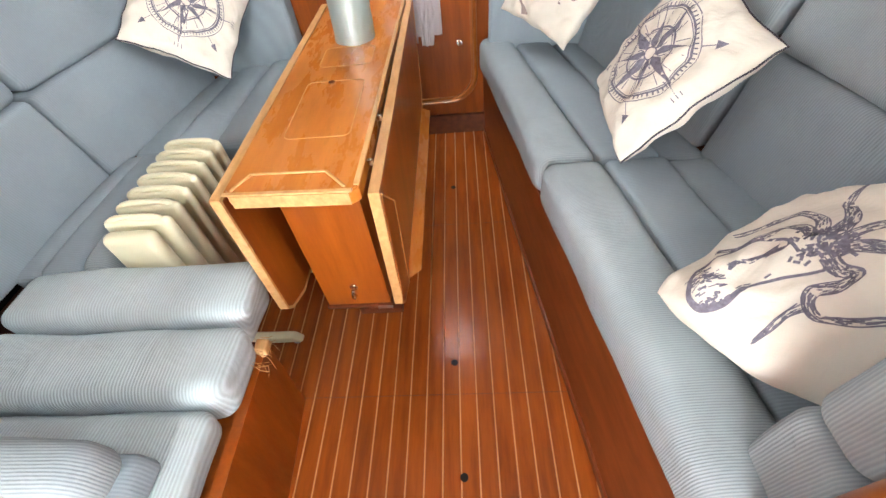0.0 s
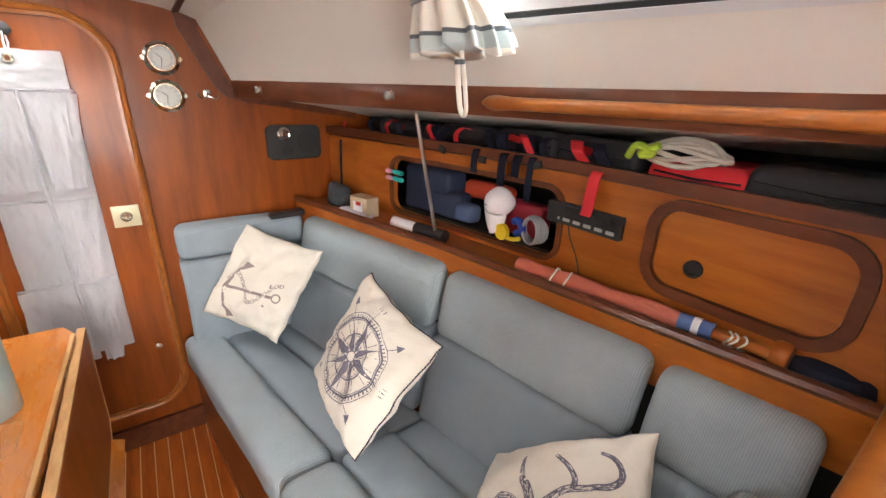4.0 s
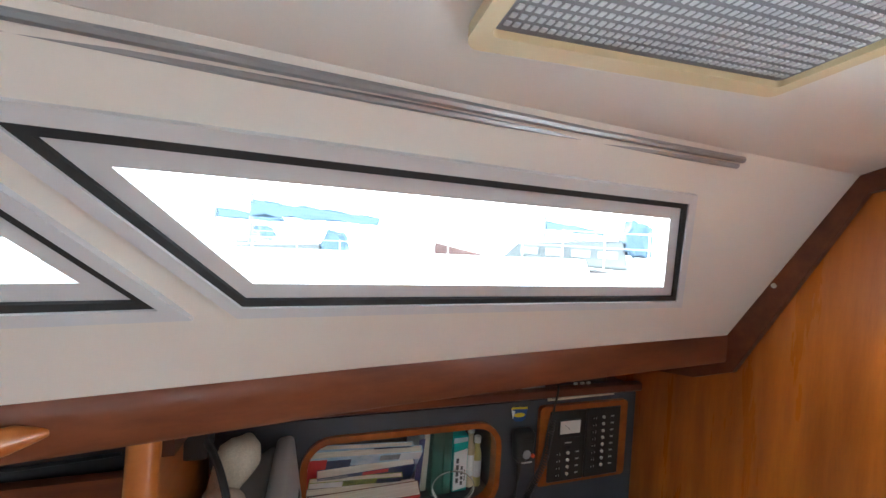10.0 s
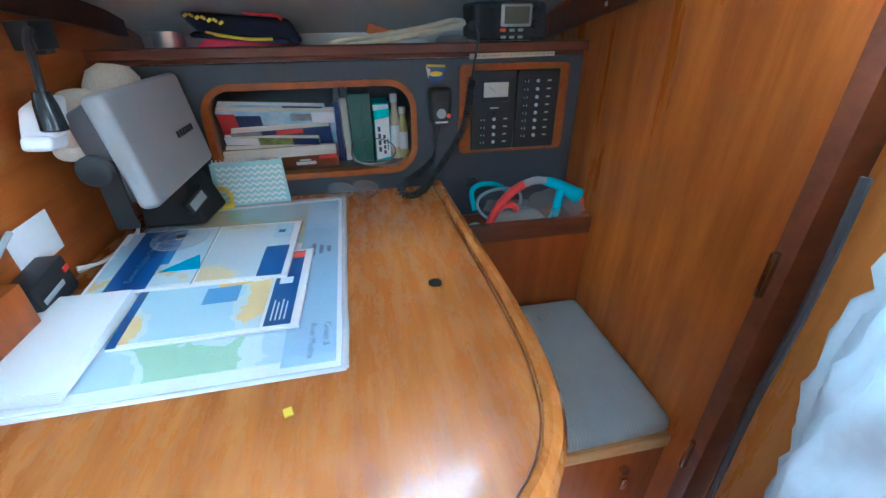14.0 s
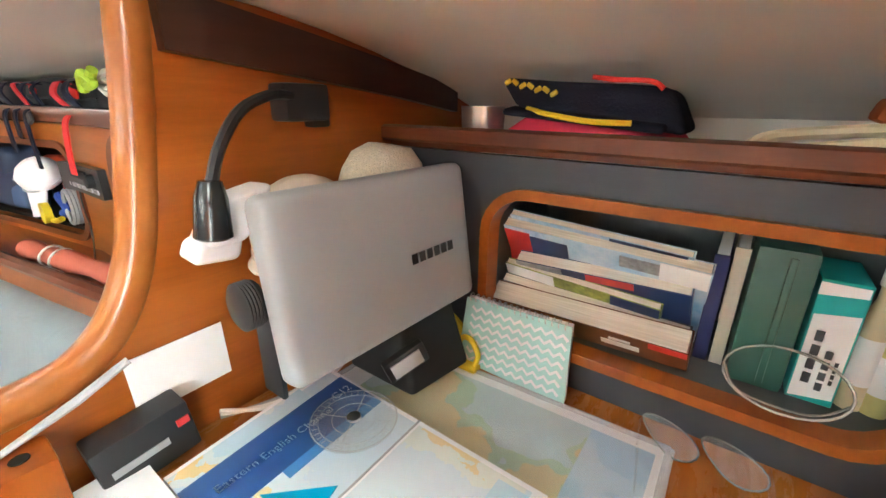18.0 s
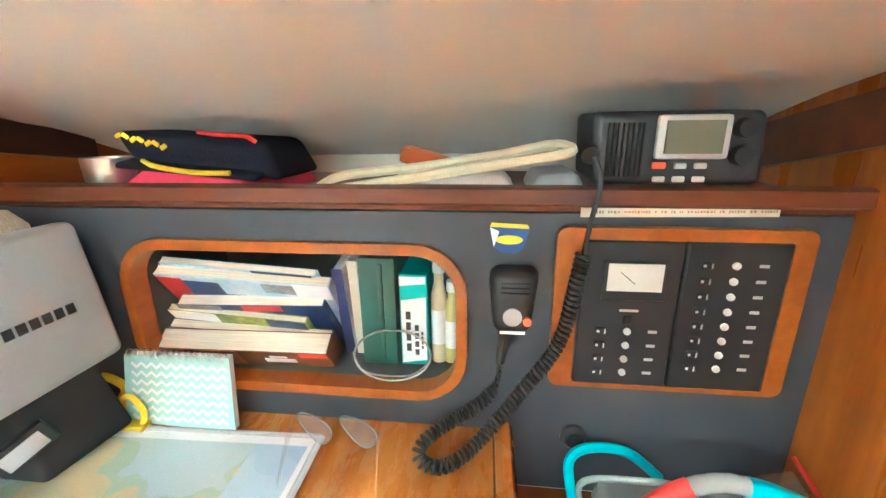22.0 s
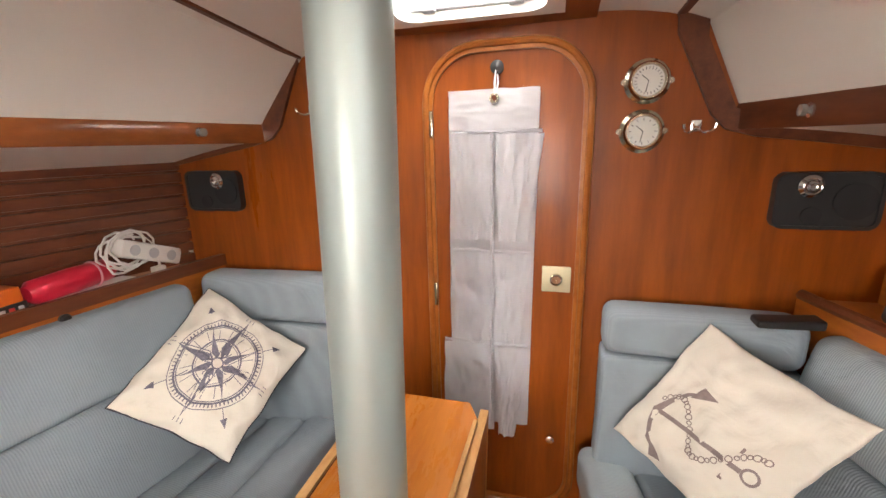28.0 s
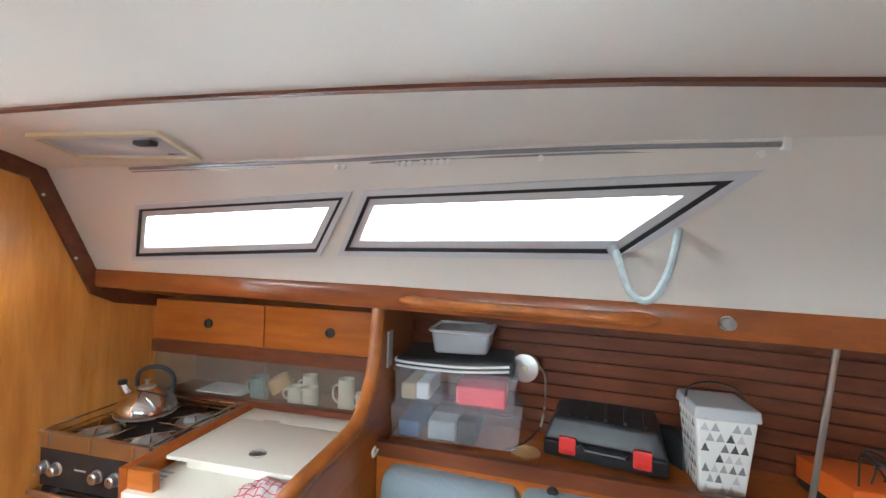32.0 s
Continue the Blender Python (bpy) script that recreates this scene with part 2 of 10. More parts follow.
CANVAS = material("cream_cotton_canvas", (0.80, 0.75, 0.66), 0.9, bump=0.2, bump_scale=300, crease=0.5, dark=0.88, spots=0.3, scale=12, vary=0.05)
PRINT = material("dark_ink_print", (0.115, 0.105, 0.135), 0.85, dark=2.6, spots=0.7, scale=150)
PRINT_FADED = material("faded_ink_print", (0.30, 0.235, 0.22), 0.88, dark=0.7, spots=0.6, scale=120)
PIPING = plain("navy_piping", (0.05, 0.045, 0.06), 0.8)
STEEL = material("brushed_steel", (0.62, 0.62, 0.60), 0.28, 1.0, bump=0.03, bump_scale=200)
ALU = material("satin_aluminium_mast_post", (0.44, 0.51, 0.49), 0.46, 0.65, bump=0.02, bump_scale=300, vary=0.05)
TRACK = material("dull_aluminium_track", (0.30, 0.30, 0.31), 0.34, 0.5)
ALU_FRAME = material("grey_anodised_frame", (0.60, 0.61, 0.63), 0.4, 0.1)
CHROME = plain("polished_chrome", (0.75, 0.75, 0.74), 0.12, 1.0)
BRASS = plain("worn_brass", (0.50, 0.46, 0.36), 0.20, 1.0)
BLACK = material("black_plastic", (0.018, 0.018, 0.02), 0.45, bump=0.05, bump_scale=400)
GASKET = plain("black_rubber_gasket", (0.015, 0.016, 0.018), 0.7)
NAVY = material("dark_slate_panel", (0.047, 0.051, 0.062), 0.55, bump=0.08, bump_scale=260, vary=0.06)
WHITE = material("white_plastic", (0.80, 0.79, 0.76), 0.4, dark=0.93)
CREAM = material("cream_enamel", (0.68, 0.635, 0.45), 0.32, dark=0.9, spots=0.3)
GREY = material("grey_plastic", (0.36, 0.37, 0.39), 0.5, bump=0.05, bump_scale=300)
COVER_GREY = material("grey_moulded_cover", (0.33, 0.345, 0.36), 0.45, bump=0.05, bump_scale=300, dark=0.92)
LIGHT_GREY = material("light_grey_plastic", (0.50, 0.51, 0.53), 0.5, bump=0.04, bump_scale=300)
RED = material("red_plastic", (0.62, 0.03, 0.025), 0.4)
# near-black paints the shade in lockers and holes; also one dark bundle
DARK = plain("recess_shade_and_dark_bundle", (0.02, 0.017, 0.015), 0.9)
PAPER = material("white_paper", (0.84, 0.84, 0.86), 0.8, dark=0.95)
GLASS = bpy.data.materials.new("clear_acrylic")
GLASS.use_nodes = True
_g = GLASS.node_tree.nodes["Principled BSDF"]
_g.inputs["Roughness"].default_value, _g.inputs["Transmission Weight"].default_value, _g.inputs["IOR"].default_value = 0.02, 1.0, 1.06
_g.inputs["Base Color"].default_value = (0.97, 0.98, 0.98, 1)


# ---- mesh helpers ----
def finish(bm, name, mat, angle=40):
    me = bpy.data.meshes.new(name)
    bmesh.ops.recalc_face_normals(bm, faces=bm.faces)
    bm.to_mesh(me)
    bm.free()
    me.polygons.foreach_set("use_smooth", [True] * len(me.polygons))
    me.set_sharp_from_angle(angle=radians(angle))
    me.materials.append(mat)
    return me


def part(name, bm, mat, parent=None, label="", angle=40):
    """One mesh object, under a thing or a part where one is given."""
    ob = new(name, finish(bm, name, mat, angle))
    if parent is not None:
        ob.parent = parent
        ob.matrix_parent_inverse = parent.matrix_basis.inverted() if parent.parent is None else Matrix()
    if label:
        ob["label"] = label
    return ob


def thing(name, at, label, category, group="", kind=""):
    ob = new(name)
    ob.empty_display_size = 0.05
    ob.matrix_basis = Matrix.Translation(at)
    return tagged(ob, label, category, group, kind)


def solo(name, bm, mat, label, category, group="", kind="", angle=40):
    return tagged(part(name, bm, mat, None, "", angle), label, category, group, kind)


def box(sx, sy, sz, m=None, bevel=0.0, seg=2, bm=None):
    """A box of full sizes about its own centre."""
    b = bmesh.new()
    bmesh.ops.create_cube(b, size=1, matrix=Matrix.Diagonal((sx, sy, sz, 1)))
    if bevel:
        bmesh.ops.bevel(b, geom=b.edges[:], offset=bevel, segments=seg, profile=0.6, affect="EDGES")
    return join(b, m, bm)


def join(b, m=None, bm=None):
    if m is not None:
        bmesh.ops.transform(b, matrix=m, verts=b.verts)
    if bm is None:
        return b
    me = bpy.data.meshes.new("tmp")
    b.to_mesh(me)
    b.free()
    bm.from_mesh(me)
    bpy.data.meshes.remove(me)
    return bm


def span(x0, x1, y0, y1, z0, z1, bevel=0.0, seg=2, bm=None):
    return box(x1 - x0, y1 - y0, z1 - z0, Matrix.Translation(((x0 + x1) / 2, (y0 + y1) / 2, (z0 + z1) / 2)), bevel, seg, bm)


def cyl(r, h, m=None, seg=24, r2=None, bevel=0.0, bm=None):
    b = bmesh.new()
    bmesh.ops.create_cone(b, cap_ends=True, segments=seg, radius1=r, radius2=r if r2 is None else r2, depth=h)
    if bevel:
        rim = [e for e in b.edges if abs(e.verts[0].co.z - e.verts[1].co.z) < 1e-6]
        bmesh.ops.bevel(b, geom=rim, offset=bevel, segments=2, profile=0.6, affect="EDGES")
    return join(b, m, bm)


def lathe(profile, m=None, seg=28, bm=None):
    """Turns (r, z) pairs round z."""
    b = bmesh.new()
    rings = []
    for r, z in profile:
        rings.append([b.verts.new((max(r, 1e-4) * math.cos(2 * math.pi * k / seg), max(r, 1e-4) * math.sin(2 * math.pi * k / seg), z)) for k in range(seg)])
    for a, c in zip(rings, rings[1:]):
        for k in range(seg):
            b.faces.new((a[k], a[(k + 1) % seg], c[(k + 1) % seg], c[k]))
    b.faces.new(rings[0][::-1])
    b.faces.new(rings[-1])
    return join(b, m, bm)


def tube(points, r, seg=8, closed=False, bm=None, flat=1.0):
    """A round bar along points; r a number or one for each point. flat squeezes it across."""
    b = bmesh.new()
    pts = [Vector(p) for p in points]
    n = len(pts)
    rr = [r] * n if isinstance(r, (int, float)) else list(r)
    rings, last = [], None
    for k, p in enumerate(pts):
        a, c = pts[(k - 1) % n if closed else max(k - 1, 0)], pts[(k + 1) % n if closed else min(k + 1, n - 1)]
        d = (c - a).normalized()
        if last is None:
            up = Vector((0, 0, 1)) if abs(d.z) < 0.9 else Vector((1, 0, 0))
            side = d.cross(up).normalized()
        else:
            side = (last - d * last.dot(d)).normalized()
        last = side
        up = side.cross(d).normalized()
        rings.append([b.verts.new(p + rr[k] * (math.cos(2 * math.pi * j / seg) * side + flat * math.sin(2 * math.pi * j / seg) * up)) for j in range(seg)])
    for a, c in zip(rings, rings[1:] + (rings[:1] if closed else [])):
        for j in range(seg):
            b.faces.new((a[j], a[(j + 1) % seg], c[(j + 1) % seg], c[j]))
    if not closed:
        b.faces.new(rings[0][::-1])
        b.faces.new(rings[-1])
    return join(b, None, bm)


def curve_points(points, n=8):
    """A smooth line through points."""
    p = [Vector(q) for q in points]
    out = []
    for k in range(len(p) - 1):
        a, b, c, d = p[max(k - 1, 0)], p[k], p[k + 1], p[min(k + 2, len(p) - 1)]
        for j in range(n):
            t = j / n
            out.append(0.5 * (2 * b + (c - a) * t + (2 * a - 5 * b + 4 * c - d) * t * t + (3 * b - a - 3 * c + d) * t ** 3))
    out.append(p[-1])
    return out


def rounded(w, h, r, cx=0.0, cy=0.0, seg=6):
    """A rounded rectangle's outline."""
    out = []
    for k, (sx, sy) in enumerate(((1, 1), (-1, 1), (-1, -1), (1, -1))):
        for j in range(seg + 1):
            a = math.pi / 2 * (k + j / seg)
            out.append((cx + sx * (w / 2 - r) + r * math.cos(a), cy + sy * (h / 2 - r) + r * math.sin(a)))
    return out


def plate(outer, holes=(), thick=0.01, warp=None, cuts=(), bm=None, m=None):
    """A sheet with openings, drawn in (u, v), given thickness along w, then carried by warp(u, v, w)."""
    b = bmesh.new()
    edges = []
    for loop in (outer, *holes):
        vs = [b.verts.new((u, v, 0)) for u, v in loop]
        edges += [b.edges.new((vs[k], vs[(k + 1) % len(vs)])) for k in range(len(vs))]
    bmesh.ops.triangle_fill(b, use_beauty=True, use_dissolve=False, edges=edges)
    bad = []
    for f in b.faces:
        c = f.calc_center_median()
        for hole in holes:
            if inside(c.x, c.y, hole):
                bad.append(f)
                break
    if bad:
        bmesh.ops.delete(b, geom=bad, context="FACES")
    for u in cuts:
        bmesh.ops.bisect_plane(b, geom=b.verts[:] + b.edges[:] + b.faces[:], plane_co=(u, 0, 0), plane_no=(1, 0, 0))
    res = bmesh.ops.extrude_face_region(b, geom=b.faces[:])
    for v in res["geom"]:
        if isinstance(v, bmesh.types.BMVert):
            v.co.z += thick
    if warp:
        for v in b.verts:
            v.co = warp(*v.co)
    return join(b, m, bm)


def inside(x, y, loop):
    hit = False
    for k in range(len(loop)):
        (x1, y1), (x2, y2) = loop[k - 1], loop[k]
        if (y1 > y) != (y2 > y) and x < (x2 - x1) * (y - y1) / (y2 - y1) + x1:
            hit = not hit
    return hit


def lerp(table, y):
    ys = [a for a, _ in table]
    return float(np.interp(y, ys, [b for _, b in table]))


def pad(corners, r=0.03, n=(8, 8, 5), puff=0.0, wob=0.0, seed=0, bm=None):
    """A soft rounded block between eight corners: four of the bottom, then four of the top, in order round."""
    c = [Vector(q) for q in corners]
    lx = ((c[1] - c[0]).length + (c[2] - c[3]).length) / 2
    ly = ((c[3] - c[0]).length + (c[2] - c[1]).length) / 2
    lz = ((c[4] - c[0]).length + (c[6] - c[2]).length) / 2
    b = bmesh.new()
    size = Vector((lx, ly, lz))
    seen = {}

    def at(p):
        key = tuple(round(v, 5) for v in p)
        if key not in seen:
            q = Vector([(v - 0.5) * s for v, s in zip(p, size)])
            core = Vector([max(-(s / 2 - r), min(s / 2 - r, v)) if s > 2 * r else 0 for v, s in zip(q, size)])
            d = q - core
            if d.length > 1e-6:
                q = core + d.normalized() * min(d.length, r) if d.length > r else q
            t = Vector([v / s + 0.5 for v, s in zip(q, size)])
            if puff:
                f = math.sin(math.pi * min(max(p[0], 0), 1)) * math.sin(math.pi * min(max(p[1], 0), 1))
                t.z += (p[2] - 0.5) * 2 * puff / lz * f
            u, v, w = t
            low = c[0] * (1 - u) * (1 - v) + c[1] * u * (1 - v) + c[2] * u * v + c[3] * (1 - u) * v
            top = c[4] * (1 - u) * (1 - v) + c[5] * u * (1 - v) + c[6] * u * v + c[7] * (1 - u) * v
            g = low * (1 - w) + top * w
            if wob:
                g += wob * Vector(noise.noise_vector(g * 6 + Vector((seed, 0, 0))))
            seen[key] = b.verts.new(g)
        return seen[key]

    def steps(k, length):
        e = min(0.45, r / length)
        return [0, e * 0.3, e * 0.65] + [e + (1 - 2 * e) * j / k for j in range(k + 1)] + [1 - e * 0.65, 1 - e * 0.3, 1]

    g = [steps(n[k], size[k]) for k in range(3)]
    for axis in range(3):
        i, j = [(1, 2), (0, 2), (0, 1)][axis]
        for side in (0, 1):
            for a0, a1 in zip(g[i], g[i][1:]):
                for b0, b1 in zip(g[j], g[j][1:]):
                    quad = []
                    for pa, pb in ((a0, b0), (a1, b0), (a1, b1), (a0, b1)):
                        p = [0, 0, 0]
                        p[axis], p[i], p[j] = side, pa, pb
                        quad.append(at(p))
                    try:
                        b.faces.new(quad)
                    except ValueError:
                        pass
    return join(b, None, bm)


def loft(sections, bm=None, close=False):
    """Skins rows of points with equal counts."""
    b = bmesh.new()
    rows = [[b.verts.new(p) for p in row] for row in sections]
    for a, c in zip(rows, rows[1:]):
        for k in range(len(a) - (0 if close else 1)):
            b.faces.new((a[k], a[(k + 1) % len(a)], c[(k + 1) % len(a)], c[k]))
    if close:
        b.faces.new(rows[0][::-1])
        b.faces.new(rows[-1])
    return join(b, None, bm)


# ---- plan of the cabin (x to starboard, y to the bow) ----
BOW, AFT = 2.155, -0.775
RAIL_S = [(-1.6, 1.19), (-0.8, 1.15), (-0.19, 1.085), (0.314, 1.013), (1.1, 0.84), (1.965, 0.62), (2.2, 0.55)]
RAIL_P = [(-1.6, -1.30), (-0.8, -1.27), (0.3, -1.17), (1.113, -1.045), (1.483, -0.975), (2.2, -0.80)]
EDGE_Z = [(-1.6, 1.81), (-0.5, 1.80), (0.6, 1.791), (0.9, 1.784), (1.2, 1.769), (1.5, 1.744), (1.8, 1.713), (2.2, 1.665)]
CROWN_Z = [(-1.6, 1.88), (0.0, 1.87), (0.5, 1.857), (0.9, 1.841), (1.2, 1.822), (1.5, 1.795), (1.8, 1.763), (2.2, 1.715)]
RAIL_Z = 1.475
LOCKER_S = [(0.2, 1.172), (1.0, 1.168), (1.35, 1.11), (1.705, 1.034), (2.2, 0.91)]
HULL_P = [(-0.9, -1.80), (0.26, -1.76), (0.3, -1.58), (1.3, -1.47), (1.8, -1.34), (2.2, -1.18)]
HULL_S = [(-0.9, 1.72), (0.3, 1.62), (1.3, 1.40), (2.2, 1.08)]


def edge_x(side, y):
    """Where the cabin side meets the ceiling."""
    return lerp(RAIL_S, y) - (0.215 if y < 1 else 0.215 - 0.105 * (y - 1)) if side > 0 else lerp(RAIL_P, y) + 0.17 + 0.0 * y


STATIONS = [-1.6, -1.2, -0.8, -0.4, 0.0, 0.4, 0.8, 1.2, 1.5, 1.8, 2.0, 2.17]


def structure(name, bm, mat, label, angle=40):
    return tagged(part(name, bm, mat, None, "", angle), label, "", "", "structure")


def side_warp(side):
    def f(y, v, w):
        xr = lerp(RAIL_S if side > 0 else RAIL_P, y)
        return Vector((xr + (edge_x(side, y) - xr) * v + side * w * 0.87, y, RAIL_Z - 0.01 + (lerp(EDGE_Z, y) - RAIL_Z + 0.01) * v + w * 0.5))
    return f


def side_v(y, z):
    return (z - RAIL_Z + 0.01) / (lerp(EDGE_Z, y) - RAIL_Z + 0.01)


# window outlines as (y, z): starboard fore and aft, port fore and aft
WINDOWS = {
    "window_1": (1, [(0.925, 1.582), (1.115, 1.737), (0.372, 1.737), (0.228, 1.574)]),
    "window_2": (1, [(0.178, 1.574), (0.332, 1.736), (-0.398, 1.738), (-0.528, 1.564)]),
    "window_3": (-1, [(0.916, 1.576), (1.098, 1.723), (0.345, 1.714), (0.236, 1.564)]),
    "window_4": (-1, [(0.170, 1.559), (0.301, 1.714), (-0.432, 1.689), (-0.551, 1.525)]),
}


def shrink(loop, d):
    """The outline moved inwards by d."""
    c = Vector((sum(p[0] for p in loop) / len(loop), sum(p[1] for p in loop) / len(loop)))
    lines = []
    for k in range(len(loop)):
        a, b = Vector(loop[k]), Vector(loop[(k + 1) % len(loop)])
        n = Vector((-(b - a).y, (b - a).x)).normalized()
        if n.dot(c - a) < 0:
            n = -n
        lines.append((a + n * d, b - a))
    out = []
    for k in range(len(loop)):
        (p, u), (q, v) = lines[k - 1], lines[k]
        t = ((q.x - p.x) * v.y - (q.y - p.y) * v.x) / (u.x * v.y - u.y * v.x)
        out.append((p.x + u.x * t, p.y + u.y * t))
    return out


# cabin sides with window openings
for side, name in ((1, "wall_starboard_upper"), (-1, "wall_port_upper")):
    holes = [[(y, side_v(y, z)) for y, z in shrink(loop, 0.012)] for s, loop in WINDOWS.values() if s == side]
    outer = [(y, 0) for y in STATIONS] + [(y, 1) for y in reversed(STATIONS)]
    structure(name, plate(outer, holes, 0.045, side_warp(side), [-1.2, -0.8, -0.4, 0, 0.4, 0.8, 1.2, 1.6, 1.9]), LINER_SIDE, "cream vinyl lined cabin side with slanted windows")

for name, (side, loop) in WINDOWS.items():
    warp = side_warp(side)
    win = tagged(thing(name, (0, 0, 0), "slanted cabin window with grey frame and black gasket", "window"), kind="structure")

    def ring(a, b, w0, thick):
        o = [(y, side_v(y, z)) for y, z in shrink(loop, a)]
        i = [(y, side_v(y, z)) for y, z in shrink(loop, b)]
        return plate(o, [i], thick, lambda u, v, w: warp(u, v, w + w0))
    part("outer_frame", ring(-0.004, 0.008, -0.006, 0.012), ALU_FRAME, win)
    part("gasket", ring(0.008, 0.0155, -0.003, 0.012), GASKET, win)
    part("window_frame", ring(0.0157, 0.032, 0.001, 0.035), ALU_FRAME, win)
    pane = part("pane", plate([(y, side_v(y, z)) for y, z in shrink(loop, 0.0325)], (), 0.004, lambda u, v, w: warp(u, v, w + 0.022)), GLASS, win)
    pane.visible_shadow = False

# ceiling, cambered, with openings for the fore hatch and the companionway
def ceil_z(x, y):
    xs, xp = edge_x(1, y), edge_x(-1, y)
    mid, half = (xs + xp) / 2, (xs - xp) / 2
    return lerp(CROWN_Z, y) + (lerp(EDGE_Z, y) - lerp(CROWN_Z, y)) * min(1.0, abs((x - mid) / half)) ** 5


HATCH = [(-0.31, 1.78), (0.13, 1.78), (0.13, 2.10), (-0.31, 2.10)]
COMP = [(-0.30, -1.50), (0.34, -1.50), (0.34, -0.95), (-0.30, -0.95)]
grid = bmesh.new()
rows = {}
ys = sorted(set([round(-1.6 + 0.1 * k, 3) for k in range(38)] + [1.78, 2.10, -1.5, -0.95, 2.17]))
ys = [y for y in ys if y <= 2.17]
for y in ys:
    xs = sorted(set([round(edge_x(-1, y) + (edge_x(1, y) - edge_x(-1, y)) * k / 24, 4) for k in range(25)]))
    rows[y] = [grid.verts.new((x, y, ceil_z(x, y))) for x in xs]
for y0, y1 in zip(ys, ys[1:]):
    for k in range(24):
        q = (rows[y0][k], rows[y0][k + 1], rows[y1][k + 1], rows[y1][k])
        c = sum((v.co for v in q), Vector()) / 4
        if any(h[0][0] < c.x < h[1][0] and h[0][1] < c.y < h[2][1] for h in (HATCH, COMP)):
            continue
        grid.faces.new(q)
res = bmesh.ops.extrude_face_region(grid, geom=grid.faces[:])
for v in res["geom"]:
    if isinstance(v, bmesh.types.BMVert):
        v.co.z += 0.04
structure("ceiling", grid, LINER, "cream vinyl headlining")
# unseen tubes added to block daylight leaking between ceiling and sides
for side, name in ((1, "deckhead_filler_starboard"), (-1, "deckhead_filler_port")):
    structure(name, tube([(edge_x(side, y) + side * 0.046, y, lerp(EDGE_Z, y) + 0.038) for y in STATIONS], 0.058, 10), LINER, "added seal against light leaking past the headlining's edge")

# mahogany battens along the ceiling
def batten(table, ya, yb, w, n=40):
    pts = []
    for k in range(n + 1):
        y = ya + (yb - ya) * k / n
        x = lerp(table, y)
        z = ceil_z(x, y)
        pts.append([(x - w / 2, y, z + 0.004), (x - w / 2, y, z - 0.006), (x + w / 2, y, z - 0.006), (x + w / 2, y, z + 0.004)])
    return structure("ceiling_batten", loft(pts, close=True), WOOD_DARK, "dark mahogany batten along the headlining")


batten([(-0.79, 0.500), (0.40, 0.492), (0.70, 0.487), (1.05, 0.478), (1.60, 0.446), (2.15, 0.405)], -0.79, 2.15, 0.018)
batten([(-0.79, -0.405), (1.30, -0.402), (1.71, -0.388)], -0.79, 1.71, 0.020)
batten([(-0.79, -0.785), (-0.39, -0.772), (0.80, -0.738), (1.40, -0.728), (1.80, -0.690), (2.15, -0.648)], -0.79, 2.15, 0.016)

# bulkhead towards the bow, with the doorway closed by its door
def bow_outline(y):
    pts = [(-1.30, 0.0), (1.10, 0.0), (1.16, 1.42), (lerp(RAIL_S, y), 1.42), (lerp(RAIL_S, y), RAIL_Z)]
    xs, xp = edge_x(1, y), edge_x(-1, y)
    pts += [(xs + (xp - xs) * k / 12, ceil_z(xs + (xp - xs) * k / 12, y) + 0.02) for k in range(13)]
    pts += [(lerp(RAIL_P, y), RAIL_Z), (lerp(RAIL_P, y), 1.42), (-1.30, 1.42)]
    return pts


structure("wall_bow", plate(bow_outline(BOW), (), 0.03, lambda u, v, w: Vector((u, BOW + w, v))), WOOD, "varnished mahogany bulkhead")
# aft bulkheads: starboard, port and a plain closing wall behind
def aft_side(x_in, x_out, side):
    r, e = lerp(RAIL_S if side > 0 else RAIL_P, AFT), edge_x(side, AFT)
    pts = [(x_in, 0.0), (x_out, 0.0), (x_out, 1.42), (r, 1.42), (r, RAIL_Z), (e, lerp(EDGE_Z, AFT) + 0.01)]
    n = 5
    pts += [(e + (x_in - e) * k / n, ceil_z(e + (x_in - e) * k / n, AFT) + 0.02) for k in range(1, n + 1)]
    return plate(pts, (), 0.03, lambda u, v, w: Vector((u, AFT - w, v)))


structure("wall_aft_starboard", aft_side(0.755, 1.75, 1), WOOD_GOLD, "varnished mahogany bulkhead beside the chart table")
structure("wall_aft_port", aft_side(-0.62, -1.80, -1), WOOD_PALE, "varnished mahogany bulkhead beside the cooker")
structure("wall_closing", plate([(-0.95, 0), (0.95, 0), (0.95, 1.86), (-0.95, 1.86)], [[(-0.61, 0.72), (0.22, 0.72), (0.22, 1.60), (-0.61, 1.60)]], 0.04, lambda u, v, w: Vector((u, -1.64 + w, v))), WOOD, "plain closing wall with the companionway opening")
structure("wall_closing_side_1", span(0.78, 0.80, -1.6, -0.81, 0, 1.9), WOOD, "plain closing wall")
structure("wall_closing_side_2", span(-0.66, -0.64, -1.6, -0.84, 0, 1.9), WOOD, "plain closing wall")

# side decks' undersides and hull
for side, name, rail, hull in ((1, "side_deck_liner_starboard", RAIL_S, HULL_S), (-1, "side_deck_liner_port", RAIL_P, HULL_P)):
    sec = []
    for y in sorted(STATIONS + [0.285, 0.295]):
        a, h = lerp(rail, y), lerp(hull, y)
        drop, power = (0.140, 1.9) if side > 0 and y < 0.29 else (0.085, 1.4)
        low = [(a + side * 0.012 + (h + side * 0.06 - a) * k / 8, y, 1.425 - drop * (k / 8) ** power) for k in range(9)]
        sec.append(low + [(x, y, z + 0.025) for x, _, z in reversed(low)])
    structure(name, loft(sec, close=True), LINER_DECK, "cream liner under the side deck")
